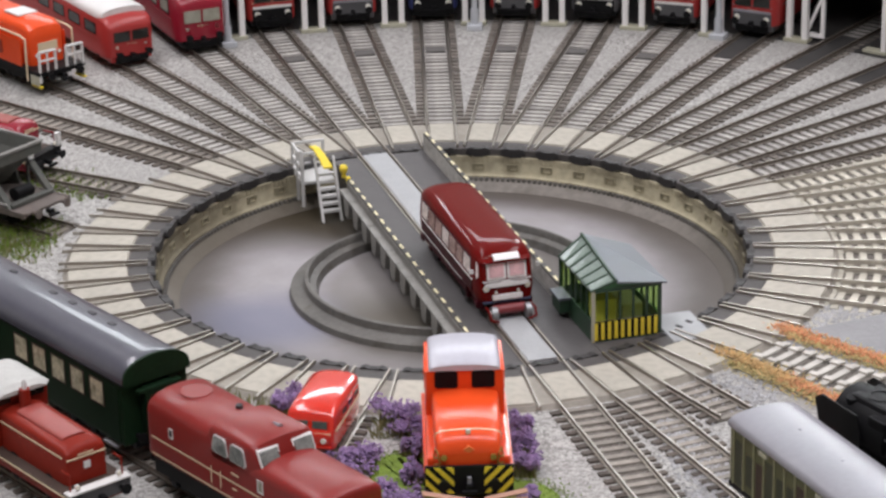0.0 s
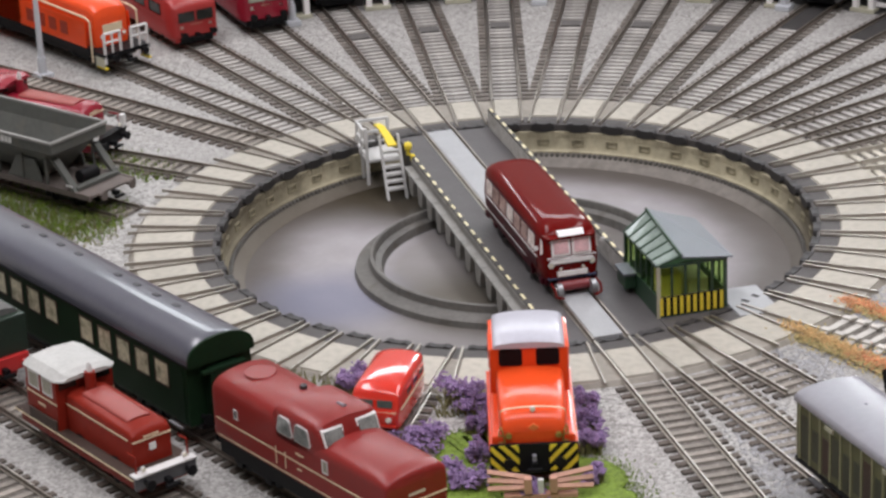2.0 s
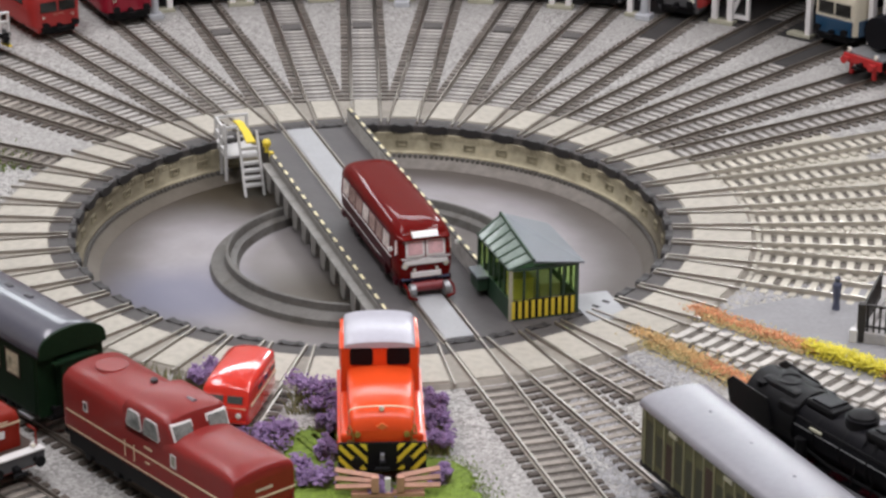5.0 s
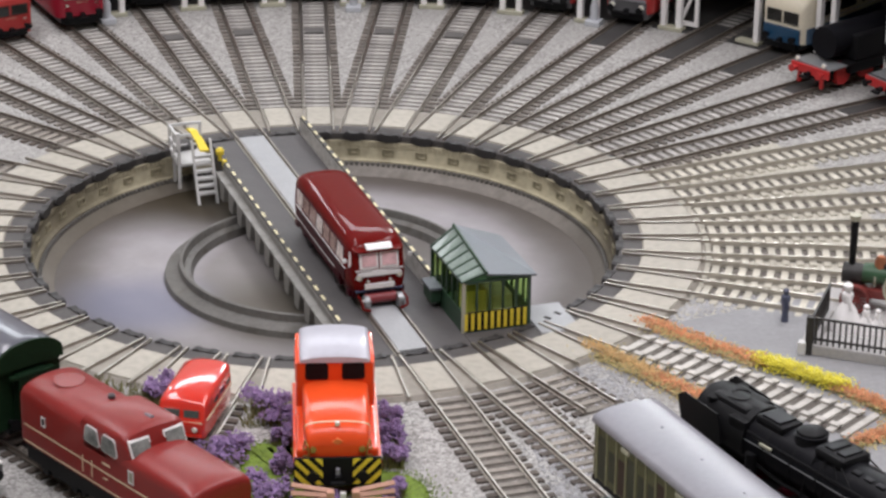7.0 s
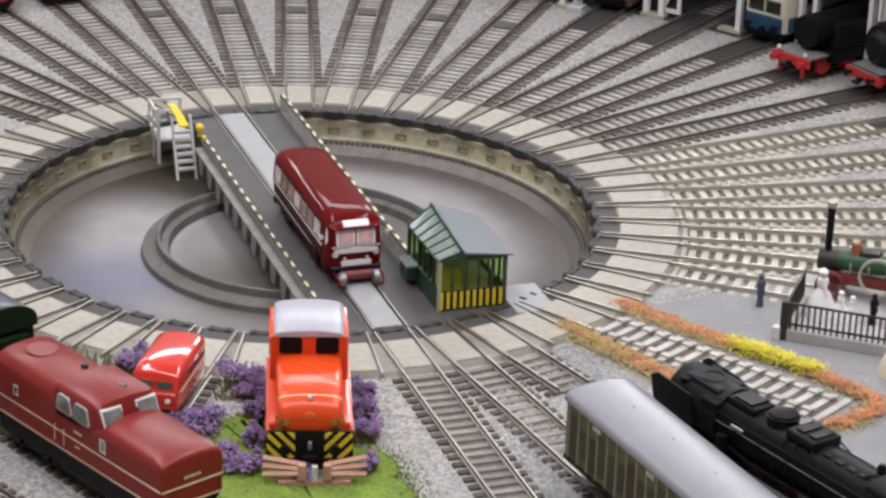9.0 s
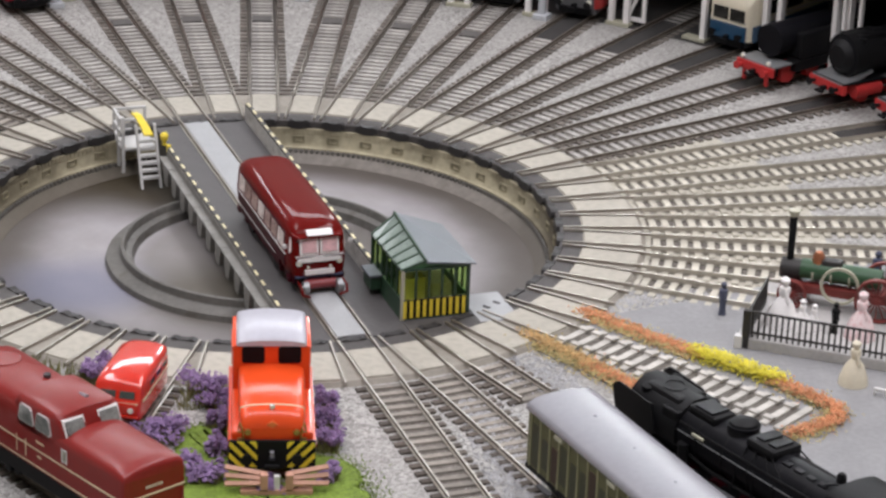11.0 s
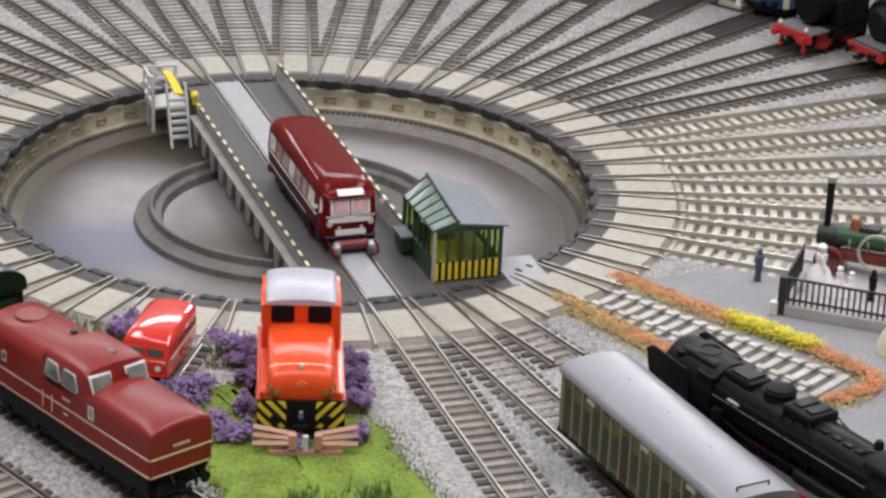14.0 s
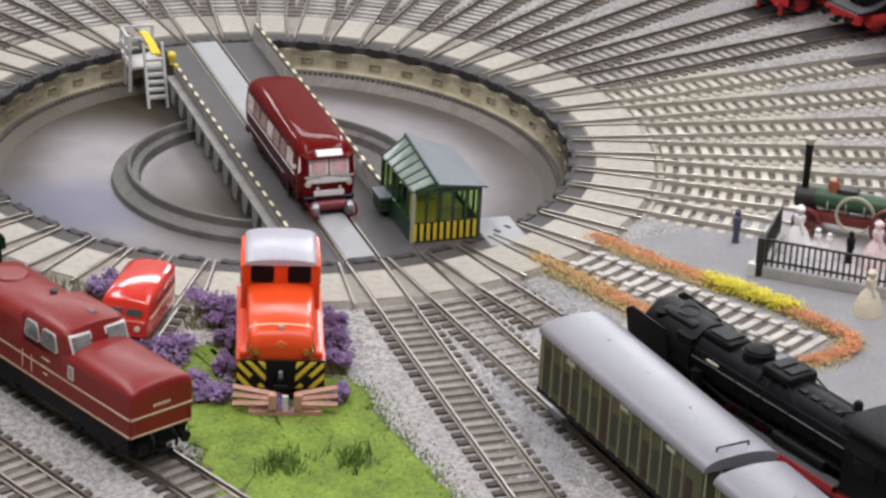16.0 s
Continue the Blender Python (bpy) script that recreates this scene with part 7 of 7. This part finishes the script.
part("foot", B(0.0, 0.0040, -0.0150, 0.0150, GROUND, -0.0006), "pink_wood", t)

# ---- paved yard with the fenced display ----
bm = bmesh.new()
vs = [bm.verts.new((x, y, GROUND + 0.0011)) for x, y in ((0.132, -0.150), (0.172, -0.110), (0.235, -0.083), (0.300, -0.045), (0.460, -0.030), (0.460, -0.460), (0.330, -0.460), (0.265, -0.362), (0.214, -0.268), (0.176, -0.214))]
bm.faces.new(vs)
ex = bmesh.ops.extrude_face_region(bm, geom=bm.faces[:])
bmesh.ops.translate(bm, verts=[v for v in ex["geom"] if isinstance(v, bmesh.types.BMVert)], vec=(0, 0, -0.0014))
tagged(part("pavement", bm, "asphalt"), "smooth grey paved yard round the display", "pavement", kind="structure")

SHOW = pose(0.228, -0.148, GROUND, 0, 0, -21.4)
t = thing("display_fence", SHOW, "dark iron fence on a grey kerb round the display", "fence")
part("kerb", B(0.0, 0.150, -0.0015, 0.0030, 0.0011, 0.0065, 0.0005), "kerb_grey", t, "pale grey kerb")
part("kerb", B(-0.0015, 0.0030, 0.0030, 0.0430, 0.0011, 0.0065, 0.0005), "kerb_grey", t)
part("corner_post", B(-0.0018, 0.0018, -0.0018, 0.0018, 0.0011, 0.0205, 0.0004), "iron", t)
part("foot_block", B(-0.0050, -0.0012, -0.0030, 0.0010, 0.0011, 0.0075, 0.0004), "white", t)
for z in (0.0090, 0.0195):
    part("rail", B(0.0, 0.150, 0.0000, 0.0010, z - 0.0005, z + 0.0005), "iron", t)
    part("rail", B(0.0000, 0.0010, 0.0, 0.0430, z - 0.0005, z + 0.0005), "iron", t)
me = shared("baluster", lambda: part("baluster", B(-0.00045, 0.00045, -0.00045, 0.00045, 0.0065, 0.0195), "iron"))
for k in range(52):
    o = new("baluster", me)
    o.parent, o.location = t, (0.0028 * (k + 1), 0.0005, 0)
for k in range(15):
    o = new("baluster", me)
    o.parent, o.location = t, (0.0005, 0.0028 * (k + 1), 0)
part("planking", B(-0.006, 0.150, 0.0030, 0.0800, 0.0011, 0.0020), "kerb_grey", t, "raised grey plinth")

t = thing("traction_engine", SHOW @ pose(0.0090, 0.0630, 0.0020), "green and red traction engine with a tall black chimney", "traction engine")
part("boiler", rod((0.004, 0, 0.0175), (0.044, 0, 0.0175), 0.0050, None, 24), "tender_green", t, "green boiler", True)
part("smokebox", rod((-0.006, 0, 0.0165), (0.004, 0, 0.0165), 0.0052, None, 24), "iron", t, "", True)
for k in range(3):
    part("boiler_band", rod((0.010 + 0.009 * k, 0, 0.0165), (0.0108 + 0.009 * k, 0, 0.0165), 0.0052, None, 24), "cream_grey", t, "", True)
part("chimney", rod((-0.002, 0, 0.0210), (-0.002, 0, 0.0440), 0.0017, None, 16, 0.0020), "black", t, "tall black chimney", True)
part("chimney_cap", rod((-0.002, 0, 0.0440), (-0.002, 0, 0.0470), 0.0022, None, 16, 0.0030), "cream_grey", t, "", True)
part("steam_dome", lathe([(0.0, 0.0), (0.0030, 0.0), (0.0030, 0.0040), (0.0018, 0.0062), (0.0, 0.0068)], 14, close=False), "copper", t, "copper dome", True).location = (0.012, 0, 0.0210)
part("cylinder_block", B(0.014, 0.024, -0.0030, 0.0030, 0.0208, 0.0240, 0.0006), "iron", t)
part("canopy_post", rod((0.050, -0.008, 0.0180), (0.050, -0.008, 0.0340), 0.0005, None, 6), "iron", t)
part("frame", B(-0.004, 0.056, -0.0065, 0.0065, 0.0070, 0.0115, 0.0005), "engine_red", t, "red frame")
part("tender", B(0.048, 0.066, -0.0090, 0.0090, 0.0060, 0.0190, 0.0008), "tender_green", t)


def spoked(parent, x, y, r, material):
    o = part("wheel", lathe([(r - 0.0011, -0.0016), (r, -0.0016), (r, 0.0016), (r - 0.0011, 0.0016)], 28), material, parent, "red spoked wheel")
    o.matrix_local = pose(x, y, r, 90, 0, 0)
    part("hub", rod((0, 0, -0.0018), (0, 0, 0.0018), 0.0016, None, 10), material, o)
    for k in range(8):
        a = math.pi * k / 8
        part("spoke", rod((-(r - 0.0008) * math.cos(a), -(r - 0.0008) * math.sin(a), 0), ((r - 0.0008) * math.cos(a), (r - 0.0008) * math.sin(a), 0), 0.0004, None, 5), material, o)


for s in (-1, 1):
    spoked(t, 0.002, s * 0.0100, 0.0072, "engine_red")
    spoked(t, 0.044, s * 0.0118, 0.0112, "engine_red")
fly = part("flywheel", lathe([(0.0084, -0.0008), (0.0096, -0.0008), (0.0096, 0.0008), (0.0084, 0.0008)], 28), "cream_grey", t, "pale flywheel")
fly.matrix_local = pose(0.0250, -0.0100, 0.0150, 90, 0, 0)

t = thing("trailer_wagon", SHOW @ pose(0.086, 0.0620, 0.0020), "dark red road wagon behind the traction engine", "wagon")
part("body", B(0.0, 0.045, -0.0100, 0.0100, 0.0080, 0.0190, 0.0006), "tender_green", t)
part("chassis", B(-0.004, 0.047, -0.0085, 0.0085, 0.0050, 0.0080), "engine_red", t)
for s in (-1, 1):
    spoked(t, 0.006, s * 0.0110, 0.0056, "engine_red")
    spoked(t, 0.038, s * 0.0110, 0.0056, "engine_red")


def figurine(m, material, label, dress=True, h=0.0195):
    """A small plain standing figure, one mesh."""
    k = h / 0.0195
    if dress:
        prof = [(0.0, 0.0), (0.0064, 0.0), (0.0060, 0.003), (0.0040, 0.0085), (0.0017, 0.0115), (0.0024, 0.0140), (0.0022, 0.0155), (0.0008, 0.0160), (0.0019, 0.0172), (0.0020, 0.0186), (0.0010, 0.0196), (0.0, 0.0198)]
    else:
        prof = [(0.0, 0.0), (0.0022, 0.0), (0.0018, 0.004), (0.0021, 0.009), (0.0027, 0.0138), (0.0024, 0.0152), (0.0008, 0.0160), (0.0016, 0.0170), (0.0017, 0.0184), (0.0009, 0.0194), (0.0, 0.0196)]
    bm = lathe([(r * k, z * k) for r, z in prof], 14, close=False)
    for s in (-1, 1):
        rod((0, s * 0.0020 * k, 0.0148 * k), (0.0012 * k, s * 0.0034 * k, 0.0095 * k), 0.0008 * k, bm, 6)
    ob = part("figurine", bm, material, None, "", True)
    ob.matrix_world = m
    tagged(ob, label, "figurine", "plain figurines")


PLINTH = GROUND + 0.0020
figurine(pose(0.250, -0.122, PLINTH), "porcelain", "tall white dressed figurine on the plinth", True, 0.0240)
figurine(pose(0.2585, -0.1275, PLINTH), "porcelain", "small white figurine on the plinth", True, 0.0150)
figurine(pose(0.2640, -0.1285, PLINTH), "porcelain", "small white figurine on the plinth", True, 0.0130)
figurine(pose(0.2735, -0.1325, PLINTH), "black", "dark figurine with a pale head beside the wheel", False, 0.016)
figurine(pose(0.2850, -0.1370, PLINTH), "rose_white", "white and rose dressed figurine on the plinth", True, 0.0235)
figurine(pose(0.2226, -0.1105, GROUND + 0.0011), "jeans", "dark blue standing figurine on the yard", False, 0.0172)
figurine(pose(0.2722, -0.1865, GROUND + 0.0011), "cream_white", "cream dressed figurine in front of the fence", True, 0.0215)
figurine(pose(0.2960, -0.1880, GROUND + 0.0011), "cream_white", "cream dressed figurine beside the fence", True, 0.0200)
figurine(pose(0.3060, -0.0720, GROUND), "navy", "dark blue figurine behind the display", False)
bm = B(-0.0035, 0.0030, -0.0008, 0.0008, 0.0022, 0.0040, 0.0006)
for x in (-0.0030, 0.0024):
    box(bm, x - 0.0004, x + 0.0004, -0.0008, 0.0008, 0.0, 0.0024)
box(bm, 0.0026, 0.0046, -0.0006, 0.0006, 0.0036, 0.0052, 0.0004)
o = part("figurine", bm, "white", None)
o.matrix_world = pose(0.2825, -0.2000, GROUND + 0.0011, 0, 0, -30)
tagged(o, "small white ornament on the paving", "ornament")

# street lantern behind the display
t = thing("street_lantern", pose(0.322, -0.040, GROUND), "black street lantern on a thin post", "lantern")
part("post", rod((0, 0, 0), (0, 0, 0.030), 0.0009, None, 8), "iron", t)
part("head", lathe([(0.0, 0.030), (0.0020, 0.030), (0.0038, 0.037), (0.0044, 0.038), (0.0018, 0.042), (0.0, 0.043)], 6, close=False), "iron", t)
